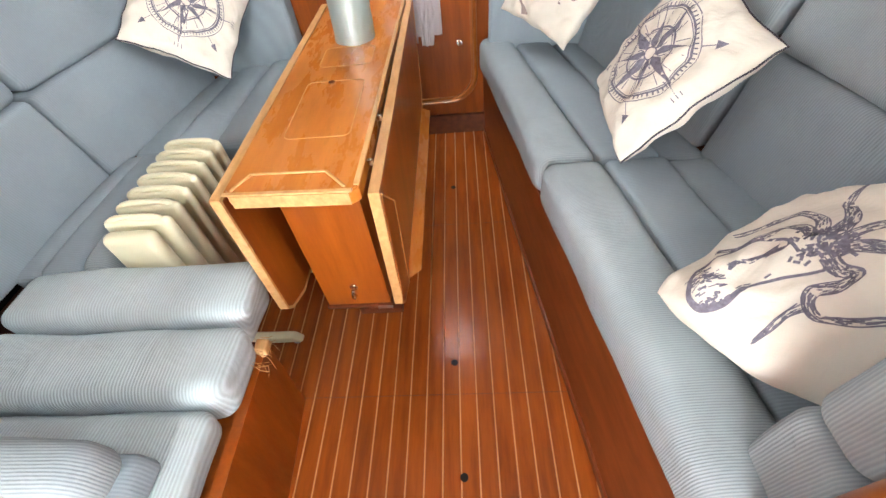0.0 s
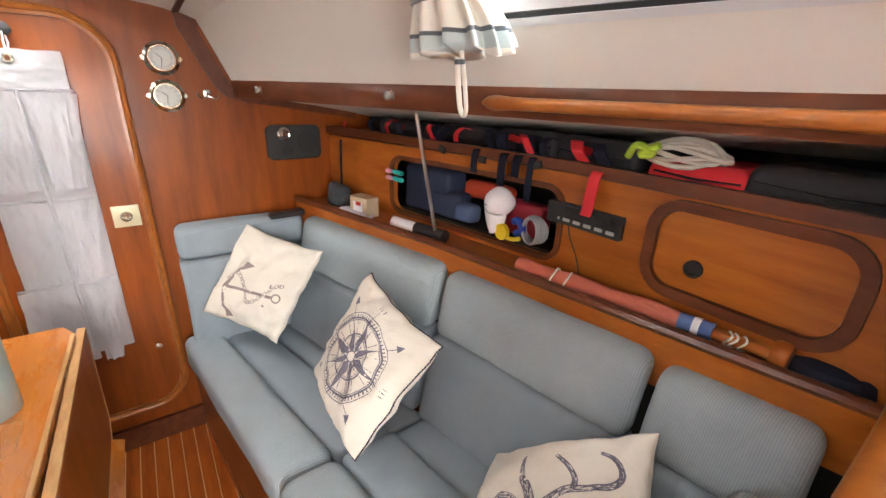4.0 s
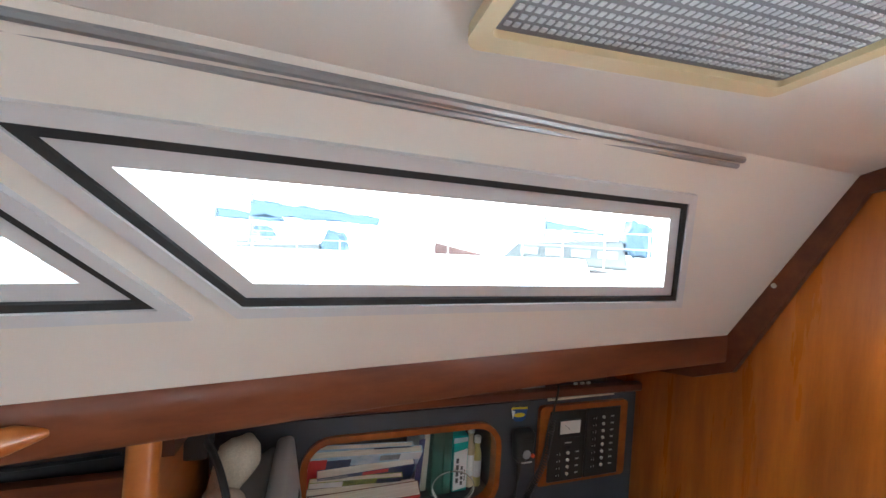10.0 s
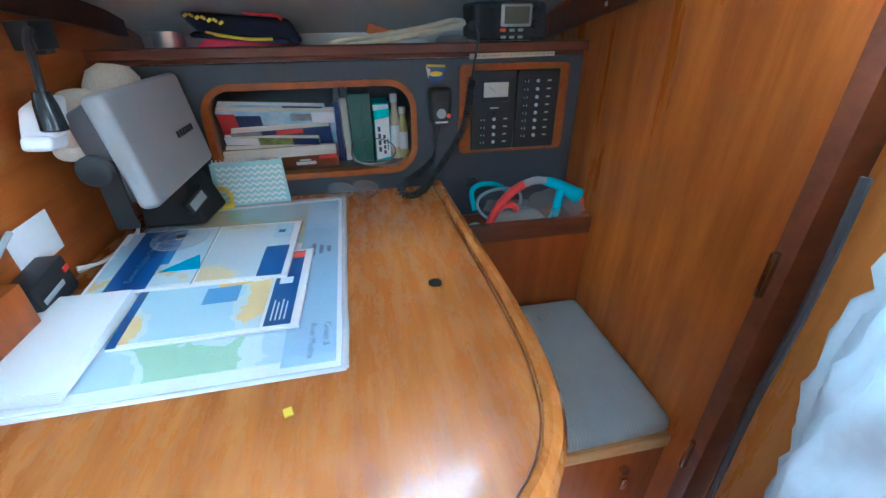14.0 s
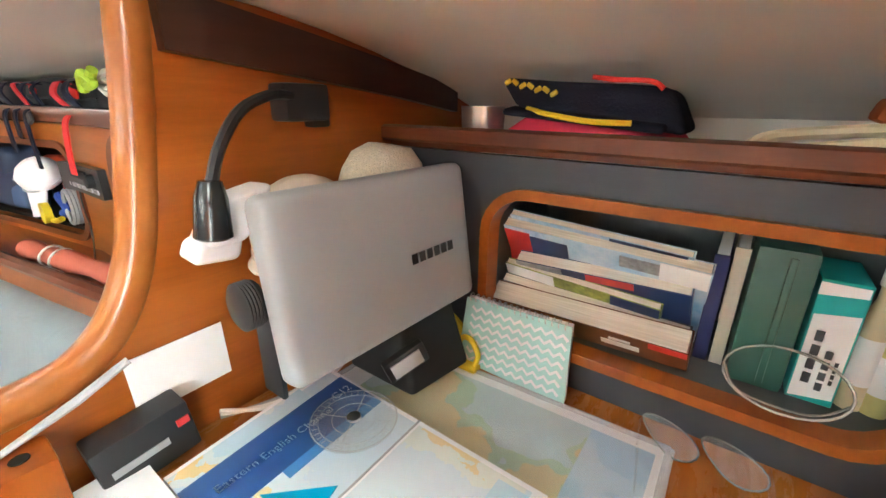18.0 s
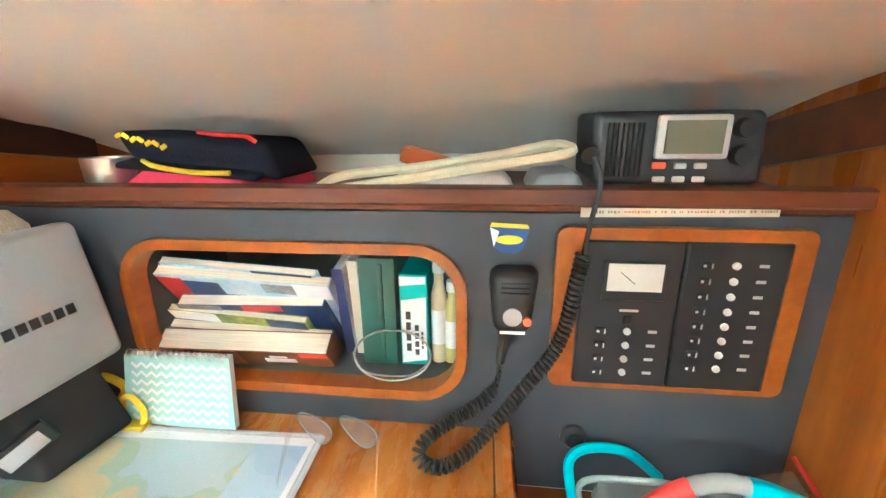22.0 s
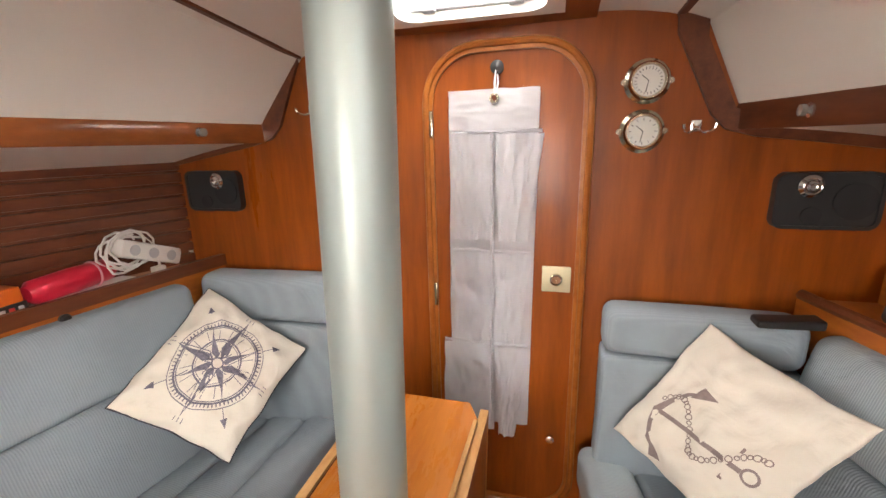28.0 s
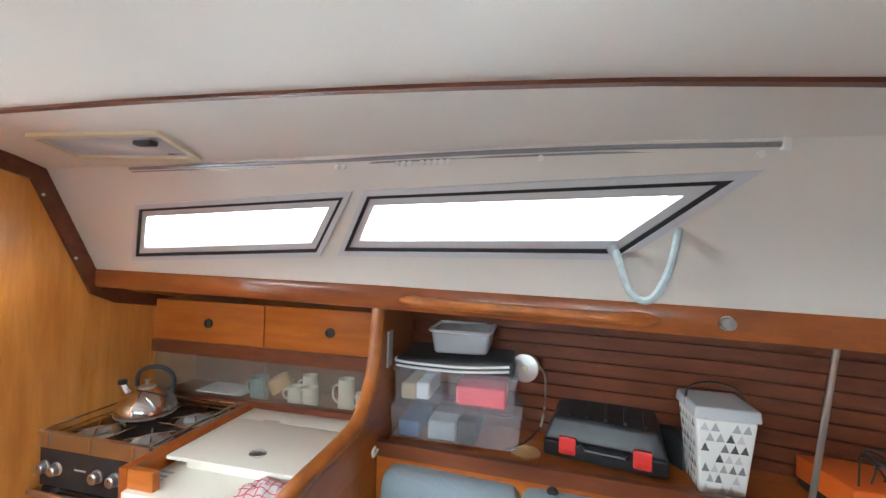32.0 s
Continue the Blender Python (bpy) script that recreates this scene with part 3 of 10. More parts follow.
# locker hull sides take near-black: their shade is put into the colour
for name, ys, mat, label in (("hull_starboard_fore", [0.29] + [y for y in STATIONS if y > 0.3], DARK, "hull side inside the lockers, shade painted near-black"), ("hull_starboard_aft", [y for y in STATIONS if y < 0.28] + [0.288], LINER_DECK, "cream lined hull side behind the chart table shelf")):
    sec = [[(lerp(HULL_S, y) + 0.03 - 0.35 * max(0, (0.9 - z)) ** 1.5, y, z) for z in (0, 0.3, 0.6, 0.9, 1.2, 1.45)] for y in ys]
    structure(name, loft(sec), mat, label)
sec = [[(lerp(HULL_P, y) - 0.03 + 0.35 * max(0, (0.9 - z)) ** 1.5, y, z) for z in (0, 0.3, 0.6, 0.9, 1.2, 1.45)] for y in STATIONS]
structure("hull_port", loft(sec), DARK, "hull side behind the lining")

# rails under the windows
for side, name, rail in ((1, "rail_starboard", RAIL_S), (-1, "rail_port", RAIL_P)):
    sec = []
    for y in [s for s in STATIONS if s >= -0.8] + [2.154]:
        y = max(min(y, 2.154), -0.799)
        a = lerp(rail, y)
        sec.append([(a - side * 0.008, y, 1.42), (a - side * 0.012, y, 1.425), (a - side * 0.012, y, 1.476), (a - side * 0.008, y, 1.482), (a + side * 0.014, y, 1.482), (a + side * 0.014, y, 1.42)])
    sec = [r for k, r in enumerate(sec) if k == 0 or r[0][1] != sec[k - 1][0][1]]
    structure(name, loft(sec, close=True), WOOD_TRIM if side > 0 else WOOD_RAIL, "red mahogany rail under the windows")


# trim where cabin sides meet the bulkheads
for name, mat, outline in (
        ("trim_bow_starboard", WOOD_TRIM, [(0.398, 1.70), (0.466, 1.68), (0.468, 1.638), (0.546, 1.472), (0.60, 1.446), (0.72, 1.424), (1.05, 1.375), (1.05, 1.34), (0.72, 1.388), (0.60, 1.402), (0.53, 1.422), (0.495, 1.458), (0.402, 1.650)]),
        ("trim_bow_port", WOOD_DARK, [(-0.646, 1.71), (-0.705, 1.70), (-0.715, 1.665), (-0.800, 1.498), (-0.85, 1.462), (-1.22, 1.388), (-1.22, 1.345), (-0.85, 1.412), (-0.775, 1.432), (-0.738, 1.470), (-0.646, 1.672)])):
    structure(name, plate(outline, (), 0.014, lambda u, v, w: Vector((u, BOW - 0.0008 - w, v))), mat, "dark mahogany corner trim")
structure("trim_aft_starboard", plate([(1.58, 1.347), (1.35, 1.392), (1.23, 1.420), (1.168, 1.44), (0.955, 1.815), (0.76, 1.86), (0.76, 1.805), (0.918, 1.772), (1.118, 1.405), (1.210, 1.362), (1.338, 1.338), (1.58, 1.286)], (), 0.012, lambda u, v, w: Vector((u, AFT + 0.001 + w, v))), WOOD_TRIM, "dark mahogany corner trim")
structure("trim_aft_port", plate([(-1.62, 1.345), (-1.40, 1.392), (-1.31, 1.42), (-1.29, 1.44), (-1.105, 1.815), (-0.80, 1.87), (-0.80, 1.82), (-1.06, 1.765), (-1.245, 1.395), (-1.33, 1.355), (-1.62, 1.30)], (), 0.012, lambda u, v, w: Vector((u, AFT + 0.001 + w, v))), WOOD_DARK, "dark mahogany corner trim")
for x, z in ((1.30, 1.36), (1.05, 1.60), (-1.09, 1.72), (-1.19, 1.52)):
    solo("screw_cap", cyl(0.005, 0.002, Matrix.Translation((x, AFT + 0.0142, z)) @ Matrix.Rotation(math.pi / 2, 4, "X"), 12), STEEL, "small steel screw in the corner trim", "screw", "trim screws")

# daylight: hatch, companionway and windows; hazy harbour outside
area("hatch_light", pose(-0.09, 1.93, 1.98, 0, 0, 0), 0.42, 0.36, 9.0)
area("companionway_light", pose(0.02, -1.22, 2.1, -12, 0, 0), 0.6, 0.55, 37)
area("companionway_door_light", look((-0.15, -1.74, 1.02), (0.65, 0.1, 1.40)), 0.80, 0.75, 28)
for n, side, sky_watts in (("starboard", 1, 150), ("port", -1, 40)):
    x = lerp(RAIL_S if side > 0 else RAIL_P, 0.3)
    area("deck_bounce_" + n, look((x + side * 0.26, 0.30, 1.548), (x - side * 0.30, 0.30, 1.92)), 1.65, 0.18, 32)
    area("window_sky_" + n, look((x + side * 0.34, 0.30, 1.86 if side > 0 else 1.93), (-0.95, 0.80, 0.95) if side > 0 else (0.35, 0.45, 0.55)), 1.65, 0.28, sky_watts)
GELCOAT = material("white_gelcoat_deck", (0.80, 0.81, 0.80), 0.5, bump=0.1, bump_scale=300, dark=0.9)
for side, name, rail in ((1, "side_deck_starboard", RAIL_S), (-1, "side_deck_port", RAIL_P)):
    structure(name, loft([[(lerp(rail, y) + side * a, y, z) for a, z in ((0.05, 1.452), (0.05, 1.485), (0.52, 1.485), (0.52, 1.452))] for y in STATIONS], close=True), GELCOAT, "white gelcoat side deck outside the windows")
HAZE = bpy.data.materials.new("bright_harbour_haze")
HAZE.use_nodes = True
HAZE.node_tree.nodes.clear()
em = HAZE.node_tree.nodes.new("ShaderNodeEmission")
mo = HAZE.node_tree.nodes.new("ShaderNodeOutputMaterial")
em.inputs[0].default_value, em.inputs[1].default_value = (1.0, 0.995, 0.955, 1), 24.0
HAZE.node_tree.links.new(em.outputs[0], mo.inputs[0])
structure("backdrop", loft([[(60 * math.cos(a), 60 * math.sin(a), z) for a in [2 * math.pi * k / 48 for k in range(49)]] for z in (-2.0, 26.0)]), HAZE, "bright overcast haze around the harbour")
structure("water", span(-400, 400, -400, 400, -1.2, -1.0), material("pale_harbour_water", (0.35, 0.42, 0.45), 0.15, bump=0.4, bump_scale=3), "grey harbour water")


# ---- moored boats beyond the starboard windows ----
def moored_boat(x, y, length, hull_mat, cover_mat, turn, label, tall=1.5, mast=True, seed=0):
    ob = thing("moored_boat", (x, y, -1.0), label, "boat", "moored boats")
    m = Matrix.Translation((x, y, -1.0)) @ Matrix.Rotation(radians(turn), 4, "Z") @ Matrix.Diagonal((1.2, 1.0, tall, 1))
    sec = []
    for k in range(11):
        t = k / 10
        w = 1.35 * (1 - (max(0, t - 0.35) / 0.65) ** 2.2) + 0.02
        top = 0.85 + 0.35 * t * t
        sec.append([m @ Vector((px, (t - 0.5) * length, pz)) for px, pz in ((-w * 0.7, -0.2), (-w, 0.35), (-w, top), (w, top), (w, 0.35), (w * 0.7, -0.2))])
    part("hull", loft(sec, close=True), hull_mat, ob)
    part("rubbing_strake", tube([m @ Vector((-1.37, (t / 8 - 0.45) * length * 0.75, 0.72)) for t in range(9)], 0.05, 6), GREY, ob)
    part("cabin", pad([m @ Vector(v) for v in ((-0.8, -length * 0.22, 0.95), (0.8, -length * 0.22, 0.95), (0.7, length * 0.22, 1.0), (-0.7, length * 0.22, 1.0), (-0.65, -length * 0.2, 1.4), (0.65, -length * 0.2, 1.4), (0.5, length * 0.16, 1.28), (-0.5, length * 0.16, 1.28))], 0.12, (4, 4, 3)), PALE_GREY, ob)
    for k in range(4):
        part("cabin_window", box(1.58 - 0.06 * k, 0.55, 0.12, m @ Matrix.Translation((0, -length * 0.15 + 0.75 * k, 1.17)), 0.03), GREY, ob)
    part("cover", pad([m @ Vector(v) for v in ((-0.8, -length * 0.30, 1.15), (0.8, -length * 0.30, 1.15), (0.8, -length * 0.2, 1.2), (-0.8, -length * 0.2, 1.2), (-0.6, -length * 0.29, 1.62), (0.6, -length * 0.29, 1.62), (0.5, -length * 0.22, 1.70), (-0.5, -length * 0.22, 1.70))], 0.15, (6, 4, 3), 0, 0.15, seed), cover_mat, ob)
    for k in range(7):
        yy = (k / 6 - 0.5) * length * 0.8
        part("stanchion", cyl(0.02, 0.55, m @ Matrix.Translation((-1.15, yy, 1.25)), 6), STEEL, ob)
    for z in (1.28, 1.5):
        part("guard_wire", tube([m @ Vector((-1.15, (t / 8 - 0.5) * length * 0.8, z)) for t in range(9)], 0.012, 5), STEEL, ob)
    if mast:
        part("mast", cyl(0.07, 9, m @ Matrix.Translation((0, 0.3, 5.2)), 10), PALE_GREY, ob)
        part("boom", pad([m @ Vector(v) for v in ((-0.1, -length * 0.40, 1.9), (0.1, -length * 0.40, 1.9), (0.14, 0.3, 1.95), (-0.14, 0.3, 1.95), (-0.1, -length * 0.40, 2.05), (0.1, -length * 0.40, 2.05), (0.14, 0.3, 2.3), (-0.14, 0.3, 2.3))], 0.05, (3, 10, 3), 0, 0.12, seed + 2), cover_mat, ob)
        for dy in (-length * 0.42, length * 0.45):
            part("stay", tube([m @ Vector((0, dy, 1.1)), m @ Vector((0, 0.3, 9.2))], 0.02, 5), GREY, ob)


PALE_GREY = material("pale_grey_gelcoat", (0.19, 0.20, 0.205), 0.4, dark=0.7, spots=0.6, scale=1.5)
COVER_BLUE = material("blue_canvas_cover", (0.125, 0.180, 0.255), 0.8, dark=0.7, spots=0.4)
HULL_RED = material("faded_red_brown_hull", (0.11, 0.045, 0.038), 0.4, dark=0.7, spots=0.6, scale=2)
HULL_PALE = material("pale_yacht_hull", (0.21, 0.22, 0.23), 0.3, dark=0.7, spots=0.7, scale=1.2)
moored_boat(15.0, 9.0, 9.0, HULL_PALE, COVER_BLUE, 12, "white yacht with blue covers moored in haze", 1.5, True, 1)
moored_boat(15.4, 1.5, 9.5, HULL_PALE, COVER_BLUE, -4, "white yacht with a blue boom cover in haze", 1.5, True, 2)
moored_boat(11.9, -7.7, 8.5, HULL_RED, COVER_BLUE, -34, "old red-brown hulled boat moored in haze", 1.95, False, 3)
moored_boat(21.0, -13.0, 10.0, HULL_PALE, COVER_BLUE, 5, "white yacht moored further off in haze", 1.6, True, 4)
moored_boat(26.0, 4.5, 10.0, HULL_PALE, COVER_BLUE, 40, "white yacht lying across in haze", 1.5, True, 5)

# ---- cabin sole: teak planks with pale inlays ----
structure("floor", span(-0.95, 0.62, -1.6, 2.2, -0.05, -0.006), SOLE, "teak and holly cabin sole")
floor_ob = bpy.data.objects["floor"]


def plank_run(name, x, w, z0, z1, mat, ya=-1.59, yb=2.2):
    ob = part(name, span(x - w / 2, x + w / 2, ya, yb, z0, z1, 0.0008, 1), mat, floor_ob)
    return ob


PITCH = 0.0500
for k in range(-19, 12):
    x = 0.0435 + k * PITCH
    if x < 0.56:
        plank_run("plank", x + PITCH / 2, PITCH - 0.0042, -0.007, 0.0, SOLE)
    plank_run("inlay_strip", x, 0.0040, -0.007, 0.0006, HOLLY)
for y in (0.275, 0.718, 1.447):
    part("panel_joint", span(-0.9, 0.57, y - 0.0007, y + 0.0007, -0.004, 0.0007), WOOD_DARK, floor_ob, "dark joint between sole boards")
for x, y in ((0.082, 1.687), (0.078, 0.821), (0.101, 0.491)):
    b = lathe([(0.0, 0.0), (0.011, 0.0), (0.011, 0.0012), (0.0, 0.0012)], Matrix.Translation((x, y, 0.0006)), 16)
    solo("finger_hole", b, DARK, "dark finger hole in the teak sole", "finger hole", "finger holes")


# ---- starboard settee ----
def front_s(y):
    return 0.222 + (2.13 - y) * 0.148


def back_s(y, z):
    return lerp([(0.3, 1.085), (0.615, 1.035), (1.318, 0.915), (2.0, 0.74), (2.2, 0.69)], y) - (0.97 - z) * 0.22


settee = thing("settee_base", (0.5, 1.2, 0), "dark mahogany settee base along the sole", "settee base")
FOOT_S = [(0.251, 0.475), (0.59, 0.434), (0.995, 0.383), (1.422, 0.330), (1.887, 0.279), (2.2, 0.245)]
YS = (0.315, 0.6, 1.0, 1.4, 1.8, 2.15)
part("front_panel", loft([[(lerp(FOOT_S, y), y, 0.0), (front_s(y) + 0.027, y, 0.322), (front_s(y) + 0.05, y, 0.322), (lerp(FOOT_S, y) + 0.022, y, 0.0)] for y in YS], close=True), WOOD_SETTEE, settee)
part("bottom_rail", loft([[(lerp(FOOT_S, y) - 0.006, y, 0.0005), (lerp(FOOT_S, y) - 0.004, y, 0.020), (lerp(FOOT_S, y) + 0.008, y, 0.022), (lerp(FOOT_S, y) + 0.008, y, 0.0005)] for y in YS], close=True), WOOD_SETTEE, settee)
part("seat_board", loft([[(front_s(y) + 0.020, y, 0.3225), (front_s(y) + 0.020, y, 0.334), (1.15, y, 0.334), (1.15, y, 0.3225)] for y in YS], close=True), WOOD_SETTEE, settee)
part("end_panel", loft([[(lerp(FOOT_S, y) + 0.023, y, 0.0), (front_s(y) + 0.051, y, 0.322), (1.12, y, 0.322), (1.12, y, 0.0)] for y in (0.3165, 0.33)], close=True), WOOD_SETTEE, settee)


def seat(name, ya, yb, front, rear, z0, z1, label, group, mats=None, fold=0.18):
    """A seat cushion in three upholstered panels: front roll, centre and rear."""
    ob = thing(name, ((front(ya) + rear(ya)) / 2, (ya + yb) / 2, z0), label, "seat cushion", group)
    cutsx = [0.0, 0.36, 0.72, 1.0]
    for k, (a, c) in enumerate(zip(cutsx, cutsx[1:])):
        def at(y, t):
            return front(y) + (rear(y) - front(y)) * t
        top = z1 - 0.012 * k
        q = [(at(ya, a), ya, z0), (at(ya, c), ya, z0), (at(yb, c), yb, z0), (at(yb, a), yb, z0)]
        q += [(x, y, top) for x, y, _ in q]
        r = 0.042 if k == 0 else 0.022
        part(("front_roll", "centre_panel", "rear_panel")[k], pad(q, r, (6, 14, 4), 0.012, 0.004, k), (mats or (FABRIC, FABRIC_FLAT, FABRIC_FLAT))[k], ob)
    return ob


def rear_s(y):
    return back_s(y, 0.48) + 0.02


seat("seat_cushion", 1.205, 2.12, front_s, rear_s, 0.335, 0.485, "grey-blue corduroy settee seat cushion against the bulkhead", "starboard seat cushions")
seat("seat_cushion", 0.312, 1.195, front_s, rear_s, 0.335, 0.495, "grey-blue corduroy settee seat cushion, pale ribbed front roll", "starboard seat cushions")


def back_rest(name, pa, pb, thick, z0, zm, z1, lean, label, group, mat=None):
    """A back cushion between two plan points, in a lower and an upper panel, leaning outwards; thick points away from the sitter."""
    pa, pb = Vector((*pa, 0)), Vector((*pb, 0))
    n = Vector((-(pb - pa).y, (pb - pa).x, 0)).normalized()
    ob = thing(name, ((pa + pb) / 2 + Vector((0, 0, z0)))[:], label, "back cushion", group)
    for k, (za, zb) in enumerate(((z0, zm), (zm, z1))):
        def at(p, z, t):
            return p + n * (lean * (z - z0) + t * thick) + Vector((0, 0, z))
        q = [at(pa, za, 0), at(pb, za, 0), at(pb, za, 1), at(pa, za, 1), at(pa, zb, 0), at(pb, zb, 0), at(pb, zb, 1), at(pa, zb, 1)]
        part(("lower_panel", "upper_panel")[k], pad(q, 0.035 if k else 0.02, (14, 4, 6), 0.0, 0.004, k + 3), mat or (FABRIC_FLAT if k == 0 else FABRIC), ob)
    return ob


def s_pt(y):
    return (back_s(y, 0.45), y)


back_rest("back_cushion", s_pt(2.00), s_pt(1.245), 0.085, 0.45, 0.74, 0.952, 0.22, "grey-blue settee back cushion with a cross seam", "starboard back cushions")
back_rest("back_cushion", s_pt(1.228), s_pt(0.620), 0.085, 0.45, 0.74, 0.948, 0.22, "grey-blue corduroy back cushion with gathered corner", "starboard back cushions")
back_rest("back_cushion", s_pt(0.602), s_pt(0.33), 0.085, 0.45, 0.74, 0.940, 0.22, "short grey-blue corduroy back cushion by the chart table", "starboard back cushions")
back_rest("back_cushion", (0.268, 2.03), (0.74, 2.01), 0.115, 0.45, 0.83, 0.962, 0.02, "grey-blue end cushion standing against the bulkhead", "starboard back cushions", FABRIC_FLAT)

back_rest("back_cushion", (0.98, 0.428), (0.558, 0.420), 0.108, 0.487, 0.66, 0.86, 0.0, "grey-blue ribbed end cushion leaning on the partition", "starboard back cushions", FABRIC)

# ledge behind the starboard backs and the locker wall
LEDGE_S = 0.988
sec = []
for y in (0.312, 0.7, 1.0, 1.35, 1.7, 2.0, 2.153):
    a, c = back_s(y, 0.97) + 0.050, lerp(LOCKER_S, y) + 0.02
    sec.append([(a, y, 0.86), (a, y, LEDGE_S), (c, y, LEDGE_S), (c, y, 0.86)])
structure("ledge_starboard", loft(sec, close=True), WOOD_Y, "varnished ledge behind the settee")
structure("ledge_fiddle_starboard", tube(curve_points([(back_s(y, 0.97) + 0.056, y, LEDGE_S + 0.012) for y in (0.315, 0.7, 1.0, 1.35, 1.7, 2.0, 2.15)], 4), 0.014, 8), WOOD_TRIM, "rounded mahogany fiddle along the ledge")


def wall_s(u, v, w):
    return Vector((lerp(LOCKER_S, u) + w, u, v))


YC = [0.4 + 0.1 * k for k in range(18)]
open_hole = rounded(0.715, 0.20, 0.045, 1.385, 1.118)
door_hole = rounded(0.345, 0.178, 0.05, 0.575, 1.152)
structure("wall_locker_starboard", plate([(0.315, 0.96), (2.15, 0.96), (2.15, 1.2705), (0.315, 1.2705)], [open_hole, door_hole], 0.018, wall_s, YC), WOOD_Y, "varnished locker front above the settee")


def frame_s(name, w, h, r, cy, cz, width, depth, mat, label):
    b = plate(rounded(w + 2 * width, h + 2 * width, r + width, cy, cz), [rounded(w, h, r, cy, cz)], depth + 0.004, lambda u, v, t: wall_s(u, v, t - depth), YC)
    return structure(name, b, mat, label)


frame_s("trim_locker_opening", 0.715, 0.20, 0.045, 1.385, 1.118, 0.016, 0.006, WOOD_TRIM, "mahogany lipping round the locker opening")
frame_s("trim_locker_door", 0.345, 0.178, 0.05, 0.575, 1.152, 0.024, 0.012, WOOD_TRIM, "mahogany frame round the locker door")
locker_door = thing("side_cupboard", (1.17, 0.575, 1.152), "closed varnished locker door with a black finger pull", "locker door")
part("door_panel", plate(rounded(0.341, 0.174, 0.048, 0.575, 1.152), (), 0.012, lambda u, v, t: wall_s(u, v, t + 0.002), YC), WOOD_Y, locker_door)
pull = lathe([(0.0, 0.0), (0.020, 0.0), (0.020, 0.006), (0.014, 0.006), (0.013, -0.002), (0.0, -0.002)], Matrix.Translation((1.170, 0.655, 1.121)) @ Matrix.Rotation(-math.pi / 2, 4, "Y"), 20)
part("finger_pull", pull, BLACK, locker_door, "round black finger pull")
def shelf_z(y):
    return lerp([(0.3, 1.272), (2.15, 1.280)], y)


structure("shelf_starboard", loft([[(lerp(LOCKER_S, y) + a, y, shelf_z(y) + d) for a, d in ((-0.012, 0.0), (-0.012, 0.03), (0.008, 0.03), (0.008, 0.013), (lerp(HULL_S, y) - lerp(LOCKER_S, y), 0.013), (lerp(HULL_S, y) - lerp(LOCKER_S, y), 0.0))] for y in (0.315, 0.7, 1.0, 1.35, 1.7, 2.15)], close=True), WOOD_DARK, "dark mahogany shelf above the lockers")
# locker bottom coloured near-black in place of shade
structure("locker_floor_starboard", loft([[(lerp(LOCKER_S, y) + 0.019, y, 1.02), (lerp(LOCKER_S, y) + 0.019, y, 1.03), (lerp(HULL_S, y), y, 1.03), (lerp(HULL_S, y), y, 1.02)] for y in (0.315, 1.0, 1.7, 2.15)], close=True), DARK, "locker bottom with shade painted near-black")

# ---- port settee ----
def back_p(y, z):
    return lerp([(0.3, -1.18), (1.3, -1.13), (1.95, -1.03), (2.2, -0.98)], y) + (0.97 - z) * 0.22


settee = thing("settee_base", (-0.8, 1.5, 0), "dark mahogany base of the dinette settee", "settee base")
part("front_panel", loft([[(-0.62, y, 0.0), (-0.62, y, 0.335), (-1.2, y, 0.335), (-1.2, y, 0.0)] for y in (1.41, 2.15)], close=True), WOOD_DARK, settee)
part("side_panel", loft([[(-0.82, y, 0.0), (-0.82, y, 0.335), (-1.2, y, 0.335), (-1.2, y, 0.0)] for y in (0.3, 1.4)], close=True), WOOD_DARK, settee)
seat("seat_cushion", 1.415, 2.12, lambda y: -0.565, lambda y: back_p(y, 0.48) - 0.02, 0.335, 0.485, "grey-blue dinette seat cushion beside the mast post", "port seat cushions", (FABRIC_FLAT, FABRIC_FLAT, FABRIC_FLAT))
seat("seat_cushion", 0.86, 1.405, lambda y: -0.765, lambda y: back_p(y, 0.48) - 0.02, 0.335, 0.490, "grey-blue ribbed dinette seat cushion behind the radiator", "port seat cushions")
p = lambda y: (back_p(y, 0.45), y)
back_rest("back_cushion", p(1.299), p(1.96), 0.10, 0.45, 0.74, 0.974, 0.22, "grey-blue dinette back cushion below the slatted lining", "port back cushions", FABRIC_FLAT)
back_rest("back_cushion", p(0.714), p(1.296), 0.10, 0.45, 0.74, 0.974, 0.22, "plump grey-blue dinette back cushion", "port back cushions", FABRIC_FLAT)
back_rest("back_cushion", p(0.34), p(0.711), 0.10, 0.45, 0.74, 0.974, 0.22, "grey-blue ribbed corner back cushion by the galley", "port back cushions", FABRIC_FLAT)
back_rest("back_cushion", (-1.04, 1.99), (-0.545, 2.03), 0.12, 0.45, 0.83, 0.992, 0.03, "grey-blue end cushion against the bulkhead, chamfered edge", "port back cushions", FABRIC_FLAT)

# aft leg of the dinette
leg = thing("dinette_end_seat", (-0.6, 0.55, 0), "varnished end panel under the dinette's aft seat", "seat base")
part("end_panel", loft([[(-0.385, 0.715, 0.0), (-0.35, 0.70, 0.37), (-0.325, 0.30, 0.40), (-0.36, 0.30, 0.0)], [(-0.41, 0.715, 0.0), (-0.375, 0.70, 0.37), (-0.35, 0.30, 0.40), (-0.385, 0.30, 0.0)]], close=True), WOOD, leg)
part("front_panel", span(-0.81, -0.39, 0.69, 0.712, 0, 0.36), WOOD_DARK, leg)
part("seat_board", span(-0.81, -0.376, 0.315, 0.69, 0.34, 0.36), WOOD, leg)
